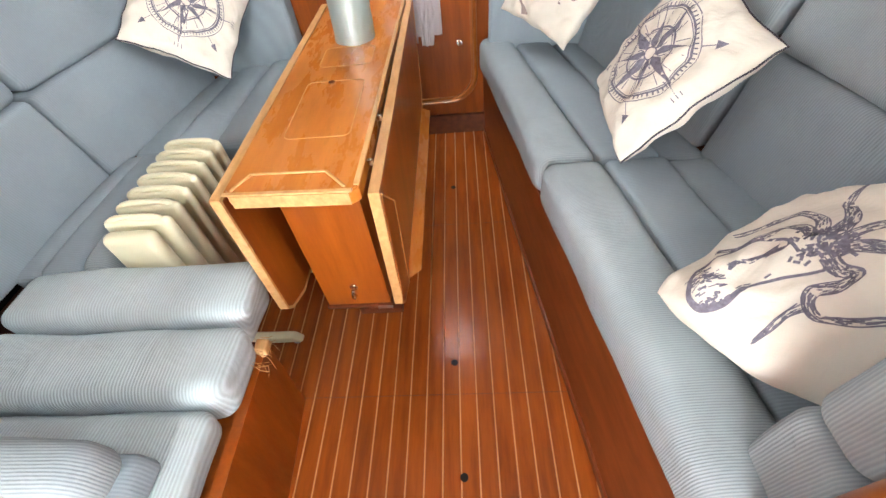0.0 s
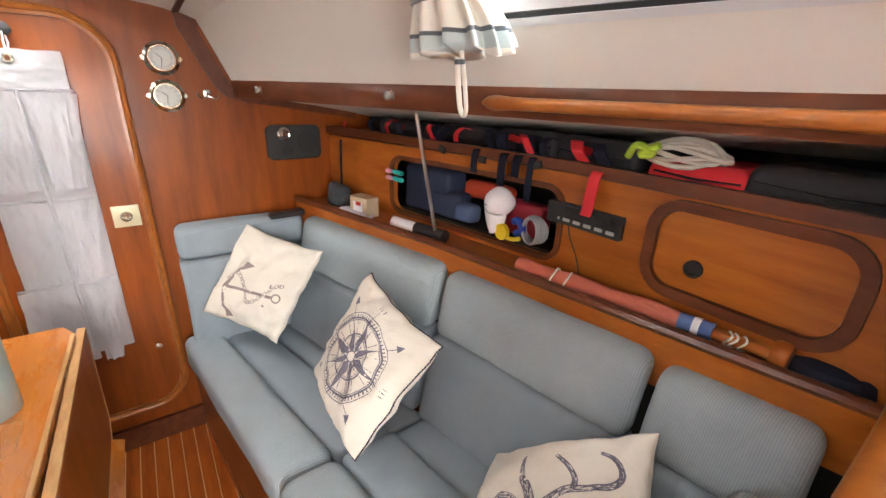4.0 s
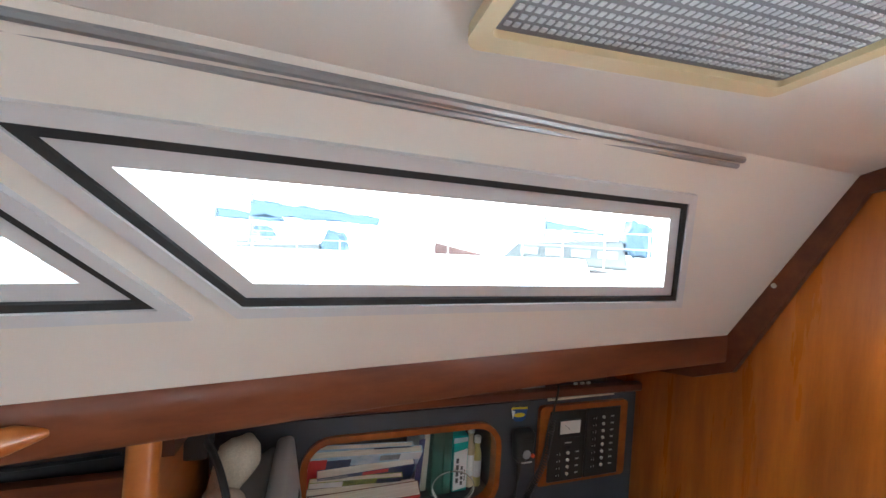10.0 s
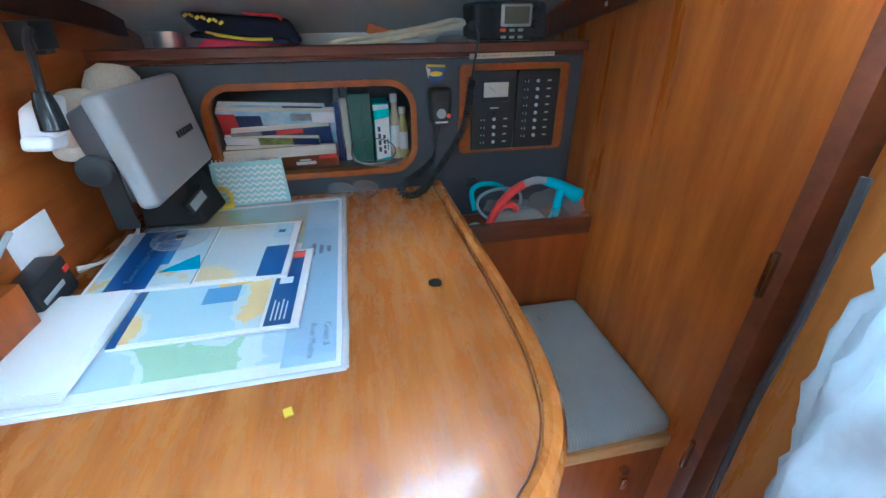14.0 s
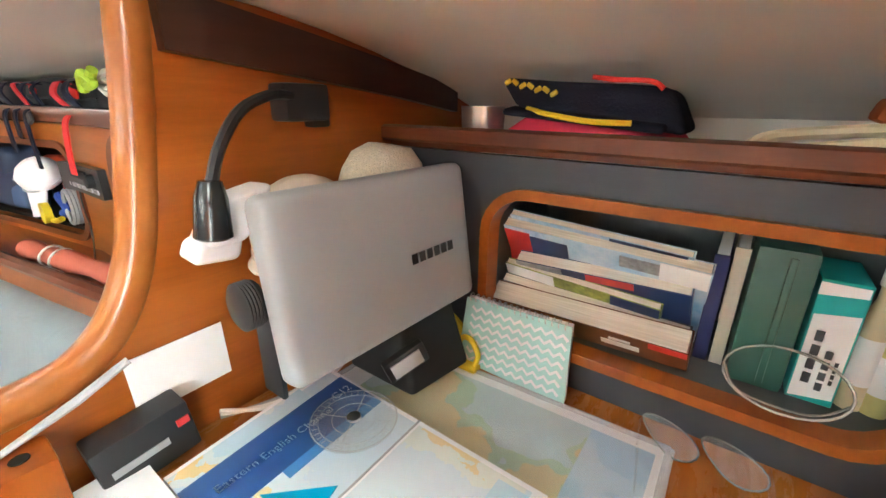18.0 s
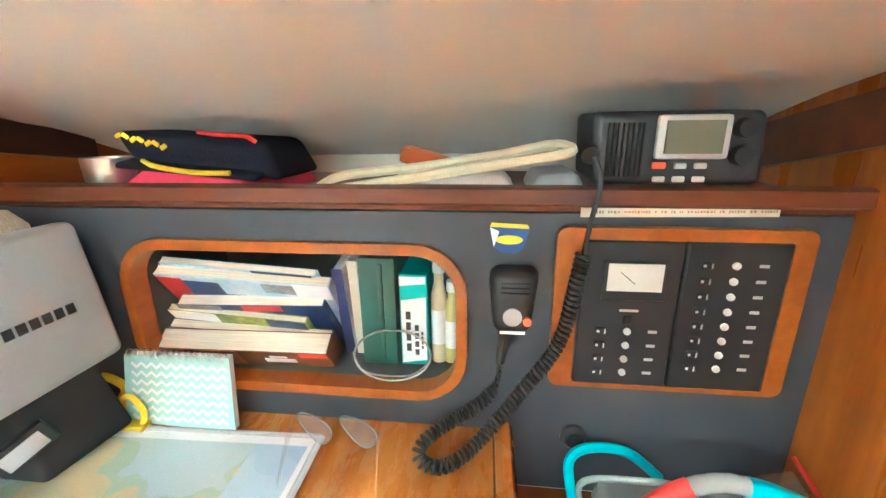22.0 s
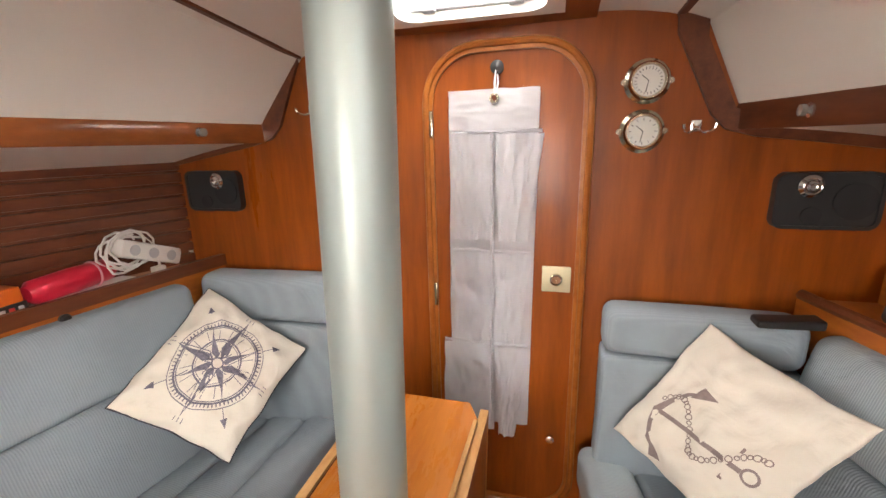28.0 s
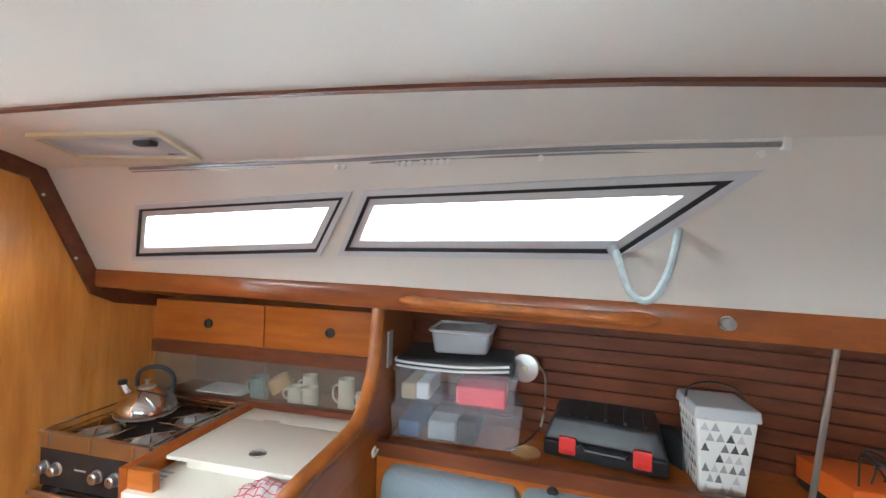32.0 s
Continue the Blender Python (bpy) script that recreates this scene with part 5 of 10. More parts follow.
def octopus_motif():
    """A head at the lower edge, an eye, and arms curling to the far side, all in broken ink strokes."""
    q = []
    rnd = random.Random(17)

    def stroke(points, w0, w1, body=0.0, n=8):
        line = [(v.x, v.y) for v in curve_points([(x, y, 0) for x, y in points], n)]
        m = len(line)
        widths = [w0 + (w1 - w0) * k / (m - 1) for k in range(m)]
        sides = []
        for s in (1, -1):
            off = []
            for k, p in enumerate(line):
                a, c = Vector(line[max(k - 1, 0)]), Vector(line[min(k + 1, m - 1)])
                d = (c - a).normalized()
                off.append(Vector(p) + Vector((-d.y, d.x)) * s * widths[k] / 2)
            q.extend(uv_ribbon(off, 0.013 if s > 0 else 0.009))
            sides.append(off)
        for k in range(1, m - 1):
            for j in range(5):
                t = rnd.random()
                p = sides[0][k] * t + sides[1][k] * (1 - t)
                if rnd.random() < body:
                    d = (Vector(line[k]) - Vector(line[k - 1])).normalized() * rnd.uniform(0.012, 0.035)
                    q.extend(uv_ribbon([p - d, p + d], rnd.uniform(0.005, 0.012)))
    head = [(-0.12, -0.16), (-0.28, -0.10), (-0.48, -0.14), (-0.58, -0.36), (-0.62, -0.54), (-0.64, -0.70), (-0.56, -0.85), (-0.44, -0.89), (-0.34, -0.84), (-0.26, -0.72), (-0.20, -0.57), (-0.10, -0.40), (0.06, -0.26), (0.14, -0.18)]
    outline = [(v.x, v.y) for v in curve_points([(x, y, 0) for x, y in head], 6)]
    m = len(outline)
    q += uv_ribbon(outline, [0.055 if 0.3 < k / m < 0.75 else 0.026 for k in range(m)])
    for k in range(170):
        t, a = rnd.random(), rnd.uniform(-0.5, 0.5)
        x, y = -0.22 - 0.28 * t + a * (0.16 + 0.18 * t), -0.30 - 0.50 * t - 0.16 * a
        if t > 0.55 or abs(a) > 0.38:
            q += uv_ribbon([(x, y), (x - rnd.uniform(0.01, 0.04), y - rnd.uniform(0.02, 0.06))], rnd.uniform(0.008, 0.018))
    q += uv_ribbon([(-0.40, -0.36), (-0.34, -0.27), (-0.27, -0.17), (-0.23, -0.08)], [0.02, 0.05, 0.10, 0.05]) + uv_ribbon([(-0.42, -0.52), (-0.44, -0.47), (-0.45, -0.42)], [0.02, 0.05, 0.02])
    for k in range(95):
        x, y = rnd.gauss(-0.01, 0.085), rnd.gauss(-0.05, 0.085)
        q += uv_ribbon([(x, y), (x + rnd.uniform(-0.06, 0.06), y + rnd.uniform(-0.06, 0.06))], 0.022)
    stroke([(-0.10, 0.0), (-0.18, 0.14), (-0.32, 0.24), (-0.46, 0.24), (-0.60, 0.08), (-0.76, -0.16)], 0.096, 0.037, 0.65)
    stroke([(-0.14, 0.0), (-0.26, 0.06), (-0.42, 0.02), (-0.50, -0.12), (-0.56, -0.28), (-0.70, -0.42)], 0.081, 0.03, 0.65)
    stroke([(-0.02, 0.02), (-0.03, 0.14), (-0.04, 0.24), (-0.14, 0.38), (-0.22, 0.48), (-0.22, 0.70)], 0.148, 0.037, 0.72)
    stroke([(0.04, 0.0), (0.08, 0.09), (0.18, 0.22), (0.36, 0.33), (0.60, 0.36), (0.74, 0.39), (0.82, 0.50), (0.80, 0.61), (0.72, 0.70), (0.60, 0.76)], 0.089, 0.022, 0.65)
    stroke([(0.43, 0.36), (0.42, 0.46), (0.32, 0.60), (0.16, 0.72)], 0.052, 0.03, 0.58)
    stroke([(0.05, -0.06), (0.16, 0.0), (0.27, 0.04), (0.38, 0.04), (0.48, -0.02), (0.56, -0.09), (0.72, -0.09), (0.88, -0.07), (0.95, 0.03), (0.93, 0.20)], 0.111, 0.018, 0.72)
    q += uv_ribbon([(0.42, 0.03), (0.47, 0.0), (0.51, -0.06), (0.56, -0.10)], [0.06, 0.13, 0.12, 0.05])
    stroke([(0.06, -0.12), (0.18, -0.18), (0.30, -0.18), (0.28, -0.28), (0.17, -0.37), (0.18, -0.46), (0.27, -0.53), (0.40, -0.54), (0.58, -0.46), (0.78, -0.30), (0.83, -0.19), (0.90, -0.10)], 0.104, 0.022, 0.65)
    stroke([(0.18, -0.52), (0.13, -0.68), (0.07, -0.86)], 0.067, 0.015, 0.72)
    return q


def pillow(corners, t, motif, ink, label, seed, piping=True, sag=0.0):
    """A plump square cover between its corners (top left, top right, bottom right, bottom left), printed on the front."""
    tl, tr, br, bl = [Vector(c) for c in corners]
    normal = (tr - bl).cross(tl - br).normalized()
    ob = thing("pillow", (tl + tr + br + bl) / 4, label, "pillow", "scatter pillows")

    def surf(u, v, side, lift=0.0):
        wave_u = 0.030 * noise.noise(Vector((v * 3.0 + seed, 7.1, u * 0.4)))
        wave_v = 0.030 * noise.noise(Vector((u * 3.0 + seed, 2.3, v * 0.4)))
        x = (u * (1 - 0.055 * (1 - v * v)) + wave_u * abs(u) + 1) / 2
        y = (v * (1 - 0.055 * (1 - u * u)) + wave_v * abs(v) + 1) / 2
        y -= sag * (1 - u * u) * max(0.0, 0.2 - v)
        f = max(0.0, (1 - u * u) * (1 - v * v))
        z = side * (t / 2 * f ** 0.40 + lift)
        e = max(abs(u), abs(v))
        ridge = 1 - abs(noise.noise(Vector((u * 3.2 + seed * 2, v * 3.2, side * 3)))) * 2
        tug = math.sin(13 * (u + 0.35 * v * v) + seed) * math.sin(11 * v + seed) * e ** 3
        k = noise.noise(Vector((u * 2.1 + seed, v * 2.1, side))) * 0.024 + noise.noise(Vector((u * 6 + seed, v * 6, side))) * 0.008 + 0.014 * (ridge - 0.5) * e + 0.011 * tug
        z += k * f ** 0.4
        bow = 0.014 * math.sin(u * 2 + seed) + 0.010 * noise.noise(Vector((u * 4, v * 4, seed)))
        flat = bl * (1 - x) * (1 - y) + br * x * (1 - y) + tr * x * y + tl * (1 - x) * y
        return flat + normal * (z + bow * (1 - f))
    n = 44
    b = bmesh.new()
    for side in (1, -1):
        g = [[b.verts.new(surf(math.sin(math.pi / 2 * (2 * i / n - 1)), math.sin(math.pi / 2 * (2 * j / n - 1)), side)) for j in range(n + 1)] for i in range(n + 1)]
        for i in range(n):
            for j in range(n):
                b.faces.new((g[i][j], g[i + 1][j], g[i + 1][j + 1], g[i][j + 1]))
    bmesh.ops.remove_doubles(b, verts=b.verts, dist=0.0004)
    part("cover", b, CANVAS, ob, "", 180)
    if piping:
        line = [(-1 + 2 * k / 20, -1) for k in range(20)] + [(1, -1 + 2 * k / 20) for k in range(20)] + [(1 - 2 * k / 20, 1) for k in range(20)] + [(-1, 1 - 2 * k / 20) for k in range(20)]
        part("piping", tube([surf(u * 0.999, v * 0.999, 1) for u, v in line], 0.0028, 6, True), PIPING, ob)
    b = bmesh.new()
    for q in motif:
        vs = [b.verts.new(surf(max(-0.97, min(0.97, p.x)), max(-0.97, min(0.97, p.y)), 1, 0.0012)) for p in q]
        try:
            b.faces.new(vs)
        except ValueError:
            pass
    part("print", b, ink, ob, "inked nautical print", 180)
    return ob


pillow(((0.758, 1.426, 0.917), (0.799, 1.060, 0.823), (0.547, 1.099, 0.536), (0.578, 1.504, 0.553)), 0.13, compass_motif(), PRINT, "cream canvas pillow with a dark compass rose, leaning on the settee", 1.3)
pillow(((0.526, 2.035, 0.944), (0.724, 1.756, 0.880), (0.513, 1.727, 0.563), (0.319, 2.015, 0.619)), 0.11, anchor_motif(), PRINT_FADED, "cream canvas pillow with a faded anchor and chain", 4.1, False)
pillow(((0.845, 0.875, 0.586), (0.912, 0.542, 0.894), (0.735, 0.410, 0.570), (0.480, 0.661, 0.580)), 0.19, octopus_motif(), PRINT, "cream canvas pillow with a dark octopus print", 7.7, False, 0.11)
pillow(((-0.991, 2.003, 0.942), (-0.640, 2.005, 0.768), (-0.700, 1.690, 0.580), (-0.965, 1.600, 0.760)), 0.12, compass_motif(), PRINT, "cream canvas pillow with a compass rose on the dinette", 9.2)

# ---- oil radiator beside the table ----
rad = thing("oil_radiator", (-0.62, 1.06, 0.0), "cream oil-filled radiator standing between dinette and table", "radiator")
for k in range(7):
    y = 0.905 + 0.053 * k
    c = [(-0.735, y, 0.09), (-0.565, y, 0.09), (-0.565, y + 0.030, 0.09), (-0.735, y + 0.030, 0.09)]
    part("fin", pad(c + [(x, v, 0.60) for x, v, _ in c], 0.0149, (8, 3, 8)), CREAM, rad)
    part("fin_crest", tube(curve_points([(-0.722, y + 0.015, 0.585), (-0.70, y + 0.015, 0.603), (-0.60, y + 0.015, 0.603), (-0.578, y + 0.015, 0.585)], 4), 0.0075, 8), CREAM, rad)
part("core", span(-0.70, -0.60, 0.92, 1.26, 0.16, 0.54, 0.01), CREAM, rad)
q = [(-0.715, 0.852, 0.10), (-0.585, 0.852, 0.10), (-0.585, 0.895, 0.10), (-0.715, 0.895, 0.10)]
part("control_box", pad(q + [(x, y, 0.595) for x, y, _ in q], 0.02, (4, 2, 5)), CREAM, rad)
for k in range(6):
    part("vent_slot", span(-0.69, -0.61, 0.8505, 0.853, 0.40 + 0.014 * k, 0.405 + 0.014 * k), GREY, rad)
for y in (0.92, 1.22):
    part("foot", pad([(-0.77, y - 0.015, 0.015), (-0.43, y - 0.015, 0.015), (-0.43, y + 0.015, 0.015), (-0.77, y + 0.015, 0.015), (-0.74, y - 0.015, 0.05), (-0.46, y - 0.015, 0.045), (-0.46, y + 0.015, 0.045), (-0.74, y + 0.015, 0.05)], 0.008, (4, 2, 2)), CREAM, rad)
    for x in (-0.745, -0.455):
        part("castor", cyl(0.016, 0.014, Matrix.Translation((x, y, 0.016)) @ Matrix.Rotation(math.pi / 2, 4, "Y"), 14), GREY, rad)

# ---- bulkhead: door, clocks, speakers, hooks ----
door = tagged(thing("door_1", (-0.02, BOW, 0.17), "closed varnished door with an arched mahogany frame", "door"), kind="structure")


def arch(x0, x1, z0, z1, r, rb):
    out = []
    for cx, cz, a0, rr in ((x1 - r, z1 - r, 0, r), (x0 + r, z1 - r, 90, r), (x0 + rb, z0 + rb, 180, rb), (x1 - rb, z0 + rb, 270, rb)):
        out += [(cx + rr * math.cos(radians(a0 + 90 * k / 8)), cz + rr * math.sin(radians(a0 + 90 * k / 8))) for k in range(9)]
    return out


DOOR = arch(-0.252, 0.222, 0.17, 1.672, 0.16, 0.14)
part("door_panel", plate(shrink(DOOR, 0.030), (), 0.012, lambda u, v, w: Vector((u, BOW - w - 0.0005, v))), WOOD, door)
part("frame", plate(DOOR, [shrink(DOOR, 0.030)], 0.022, lambda u, v, w: Vector((u, BOW - w - 0.0005, v))), WOOD_CAP, door, "rounded mahogany frame")
part("frame_bead", tube([Vector((x, BOW - 0.022, z)) for x, z in shrink(DOOR, 0.010)], 0.010, 8, True), WOOD_CAP, door)
for z in (1.42, 0.90, 0.40):
    part("hinge", span(-0.232, -0.222, BOW - 0.026, BOW - 0.012, z, z + 0.075, 0.002), BRASS, door)
lock = part("lock_plate", span(0.100, 0.182, BOW - 0.020, BOW - 0.010, 0.968, 1.046, 0.003), material("aged_cream_brass_plate", (0.58, 0.52, 0.34), 0.4, 0.2), door, "aged cream lock plate")
part("lock_ring", lathe([(0.0, 0), (0.018, 0), (0.018, 0.005), (0.014, 0.007), (0.013, 0.003), (0, 0.003)], Matrix.Translation((0.141, BOW - 0.020, 1.007)) @ Matrix.Rotation(math.pi / 2, 4, "X")), BRASS, lock)
part("catch", lathe([(0.0, 0), (0.012, 0), (0.010, 0.010), (0.013, 0.018), (0.0, 0.020)], Matrix.Translation((0.143, BOW - 0.012, 0.461)) @ Matrix.Rotation(math.pi / 2, 4, "X")), CHROME, door)
part("top_knob", lathe([(0.0, 0), (0.015, 0), (0.012, 0.015), (0.018, 0.028), (0.0, 0.034)], Matrix.Translation((-0.035, BOW - 0.012, 1.598)) @ Matrix.Rotation(math.pi / 2, 4, "X")), BLACK, door)
structure("threshold", span(-0.22, 0.26, BOW - 0.02, BOW - 0.001, 0.0, 0.10), WOOD_DARK, "dark mahogany threshold below the door")

# hanging pocket organiser
org = thing("pocket_organiser", (-0.04, BOW - 0.03, 0.5), "white fabric pocket organiser hanging on the door", "organiser")


def cloth(x0, x1, z0, z1, y, seed, wob=0.006, n=26, skew=0.0, flare=0.0):
    b = bmesh.new()
    g = []
    for j in range(n + 1):
        t = j / n
        row = []
        for i in range(n + 1):
            s = i / n
            x = x0 + (x1 - x0) * s + skew * (t - 0.5) + flare * (s - 0.5) * (1 - t)
            z = z0 + (z1 - z0) * t
            d = wob * (noise.noise(Vector((s * 3 + seed, t * 3, 0))) + 0.5 * noise.noise(Vector((s * 8 + seed, t * 5, 1))))
            d -= wob * 0.55 * (1 - 2.2 * abs(noise.noise(Vector((s * 2.2 + seed, t * 4.0 + seed, 4)))))
            d -= wob * 0.22 * (1 - 3 * abs(noise.noise(Vector((s * 5 + t * 3, t * 6 + seed, 9)))))
            d -= wob * 0.5 * max(0.0, 1 - 9 * abs(noise.noise(Vector((s * 1.6 + seed * 3, t * 2.4, 6))))) + wob * 0.4 * max(0.0, 1 - 9 * abs(noise.noise(Vector((s * 2.6, t * 1.6 + seed * 2, 11)))))
            edge = 0.004 * noise.noise(Vector((t * 6, seed, s * 2)))
            row.append(b.verts.new((x + edge, y + d - 0.006 * math.sin(math.pi * s), z + 0.003 * noise.noise(Vector((s * 6, seed, t * 2))))))
        g.append(row)
    for j in range(n):
        for i in range(n):
            b.faces.new((g[j][i], g[j][i + 1], g[j + 1][i + 1], g[j + 1][i]))
    bmesh.ops.solidify(b, geom=b.faces[:], thickness=0.0018)
    return b


WHITE_CLOTH = material("white_nylon_cloth", (0.90, 0.89, 0.93), 0.7, bump=0.08, bump_scale=40, dark=0.96, spots=0.3, vary=0.04)
part("back_sheet", cloth(-0.178, 0.075, 0.50, 1.535, BOW - 0.020, 2.0, 0.003, 36, 0.01), WHITE_CLOTH, org)
part("header", cloth(-0.172, 0.078, 1.44, 1.545, BOW - 0.026, 3.0, 0.003), WHITE_CLOTH, org)
for k, (z0, z1, xl, xr, fl) in enumerate(((1.125, 1.425, -0.166, 0.088, -0.050), (0.80, 1.085, -0.168, 0.066, -0.040), (0.478, 0.785, -0.198, 0.066, -0.060))):
    part("pocket", cloth(xl, -0.045, z0, z1, BOW - 0.034, 5.0 + k, 0.007, 26, 0.0, -fl * (-0.3 if k < 2 else 0.3)), WHITE_CLOTH, org)
    part("pocket", cloth(-0.045, xr, z0 - 0.012 * (k == 2), z1, BOW - 0.036, 9.0 + k, 0.008, 26, 0.012, fl), WHITE_CLOTH, org)
    part("binding", cloth(xl, xr, z1 + 0.002, z1 + 0.012, BOW - 0.032, 12.0 + k, 0.004), WHITE_CLOTH, org)
for k in range(9):
    part("stitched_fold", cloth(-0.052, -0.040, 0.50 + 0.104 * k, 0.60 + 0.104 * k, BOW - 0.0405, 20.0 + k, 0.002, 6), WHITE_CLOTH, org)
part("eyelet", lathe([(0.007, 0), (0.013, 0), (0.013, 0.004), (0.007, 0.004)], Matrix.Translation((-0.042, BOW - 0.036, 1.520)) @ Matrix.Rotation(math.pi / 2, 4, "X")), BRASS, org, "steel eyelet")
part("eyelet_hole", cyl(0.007, 0.002, Matrix.Translation((-0.042, BOW - 0.0405, 1.520)) @ Matrix.Rotation(math.pi / 2, 4, "X"), 14), WOOD_DARK, org)
part("cord", tube([(-0.042, BOW - 0.034, 1.515), (-0.040, BOW - 0.045, 1.56), (-0.036, BOW - 0.040, 1.61), (-0.033, BOW - 0.03, 1.56), (-0.042, BOW - 0.03, 1.515)], 0.003, 6), WHITE_CLOTH, org)

DIAL = material("white_dial", (0.66, 0.65, 0.60), 0.35)


def clock(cx, cz, label, marks):
    ob = thing("clock", (cx, BOW, cz), label, "clock", "brass bulkhead instruments")
    m = Matrix.Translation((cx, BOW - 0.0005, cz)) @ Matrix.Rotation(math.pi / 2, 4, "X")
    part("base", lathe([(0, 0), (0.055, 0), (0.055, 0.006), (0.046, 0.012), (0.046, 0.026), (0.042, 0.032), (0.038, 0.032), (0.036, 0.022), (0, 0.022)], m, 36), BRASS, ob)
    for a in (0, 180):
        part("lug", cyl(0.008, 0.008, m @ Matrix.Translation((0.055 * math.cos(radians(a)), 0.0, 0.005)), 12), BRASS, ob)
    part("dial", cyl(0.0375, 0.002, m @ Matrix.Translation((0, 0, 0.0235)), 32), DIAL, ob)
    b = bmesh.new()
    for k in range(marks):
        a = 2 * math.pi * k / marks
        box(0.0015, 0.006, 0.0006, m @ Matrix.Translation((0.030 * math.sin(a), 0.030 * math.cos(a), 0.0249)) @ Matrix.Rotation(-a, 4, "Z"), bm=b)
    part("markings", b, BLACK, ob)
    b = bmesh.new()
    for a, r in ((50, 0.022), (170, 0.028)):
        box(0.002, r, 0.0006, m @ Matrix.Rotation(radians(a), 4, "Z") @ Matrix.Translation((0, r / 2, 0.0255)), bm=b)
    part("pointers", b, BLACK, ob)


clock(0.342, 1.544, "round brass barometer with a white dial on the bulkhead", 24)
clock(0.339, 1.422, "round brass ship's clock with a white dial", 12)


def speaker(cx, cz, label):
    ob = thing("speaker", (cx, BOW, cz), label, "speaker", "bulkhead speakers")
    part("grille", plate(rounded(0.215, 0.132, 0.022, cx, cz), (), 0.022, lambda u, v, w: Vector((u, BOW - w - 0.0005, v))), BLACK, ob)
    part("rim", plate(rounded(0.222, 0.139, 0.025, cx, cz), [rounded(0.205, 0.122, 0.02, cx, cz)], 0.026, lambda u, v, w: Vector((u, BOW - w - 0.0005, v))), BLACK, ob)
    for dx, dz, r in ((-0.03, -0.036, 0.022), (0.055, 0.0, 0.045)):
        part("cone", lathe([(r * 0.3, 0), (r, 0), (r, 0.004), (r * 0.9, 0.004), (r * 0.3, 0.001)], Matrix.Translation((cx + dx, BOW - 0.0225, cz + dz)) @ Matrix.Rotation(math.pi / 2, 4, "X")), GASKET, ob)
    return ob


for cx, cz, lx, lz in ((-1.031, 1.262, -1.003, 1.297), (0.765, 1.246, 0.722, 1.283)):
    speaker(cx, cz, "black rectangular speaker with rounded corners on the bulkhead")
    lamp = thing("reading_light", (lx, BOW - 0.03, lz), "small chrome eyeball reading light on the speaker", "reading light", "reading lights")
    m = Matrix.Translation((lx, BOW - 0.0265, lz)) @ Matrix.Rotation(math.pi / 2, 4, "X")
    part("ring", lathe([(0.014, 0), (0.027, 0), (0.027, 0.006), (0.020, 0.012), (0.014, 0.010)], m), CHROME, lamp)
    part("eyeball", lathe([(0.0, 0.0), (0.018, 0.0), (0.017, 0.012), (0.010, 0.020), (0.009, 0.014), (0, 0.014)], m), CHROME, lamp)


def coat_hook(cx, cz):
    ob = thing("coat_hook", (cx, BOW, cz), "small chrome double coat hook on the bulkhead", "hook", "coat hooks")
    part("plate", span(cx - 0.012, cx + 0.012, BOW - 0.005, BOW - 0.0005, cz - 0.012, cz + 0.016, 0.003), CHROME, ob)
    for s in (-1, 1):
        part("prong", tube(curve_points([(cx, BOW - 0.004, cz - 0.006), (cx + s * 0.018, BOW - 0.02, cz - 0.014), (cx + s * 0.032, BOW - 0.032, cz - 0.008), (cx + s * 0.036, BOW - 0.034, cz + 0.006)], 4), 0.0035, 8), CHROME, ob)


coat_hook(0.466, 1.430)
coat_hook(-0.622, 1.516)
pic = thing("framed_plaque", (-0.45, BOW, 1.485), "small wood-framed plaque with a pale face", "plaque")
part("frame", plate(rounded(0.135, 0.088, 0.004, -0.448, 1.486), [rounded(0.108, 0.061, 0.002, -0.448, 1.486)], 0.014, lambda u, v, w: Vector((u, BOW - w - 0.0005, v))), WOOD_Y, pic)
part("face", span(-0.504, -0.392, BOW - 0.006, BOW - 0.0005, 1.454, 1.518), material("grey_blue_plaque_face", (0.30, 0.37, 0.40), 0.4, grain=(0.52, 0.56, 0.55), scale=60), pic)

# fore hatch
hatch = thing("deck_hatch", (-0.09, 1.87, 1.80), "deck hatch with white frame, clear panel and mahogany surround", "hatch")


def hz(x, y, w=0.0):
    return Vector((x, y, ceil_z(x, y) + w))


part("surround", plate([(-0.392, 1.712), (0.212, 1.712), (0.212, 2.153), (-0.392, 2.153)], [[(-0.312, 1.782), (0.132, 1.782), (0.132, 2.098), (-0.312, 2.098)]], 0.016, lambda u, v, w: hz(u, v, w - 0.014)), WOOD_RAIL, hatch)
part("frame", plate([(-0.314, 1.780), (0.134, 1.780), (0.134, 2.100), (-0.314, 2.100)], [rounded(0.37, 0.25, 0.05, -0.09, 1.935)], 0.050, lambda u, v, w: Vector((u, v, ceil_z(-0.09, v) + w - 0.018))), WHITE, hatch)
part("frame_lip", plate(rounded(0.40, 0.28, 0.055, -0.09, 1.935), [rounded(0.366, 0.246, 0.048, -0.09, 1.935)], 0.006, lambda u, v, w: Vector((u, v, ceil_z(-0.09, v) + w - 0.024))), WHITE, hatch)
lid = part("pane", plate(rounded(0.39, 0.27, 0.05, -0.09, 1.935), (), 0.008, lambda u, v, w: Vector((u, v, ceil_z(-0.09, v) + 0.036 + w))), GLASS, hatch)
lid.visible_shadow = False
part("handle_bar", tube([(-0.25, 2.055, ceil_z(-0.09, 2.05) + 0.004), (0.07, 2.055, ceil_z(-0.09, 2.05) + 0.004)], 0.006, 8), GREY, hatch, "grey hatch bar")
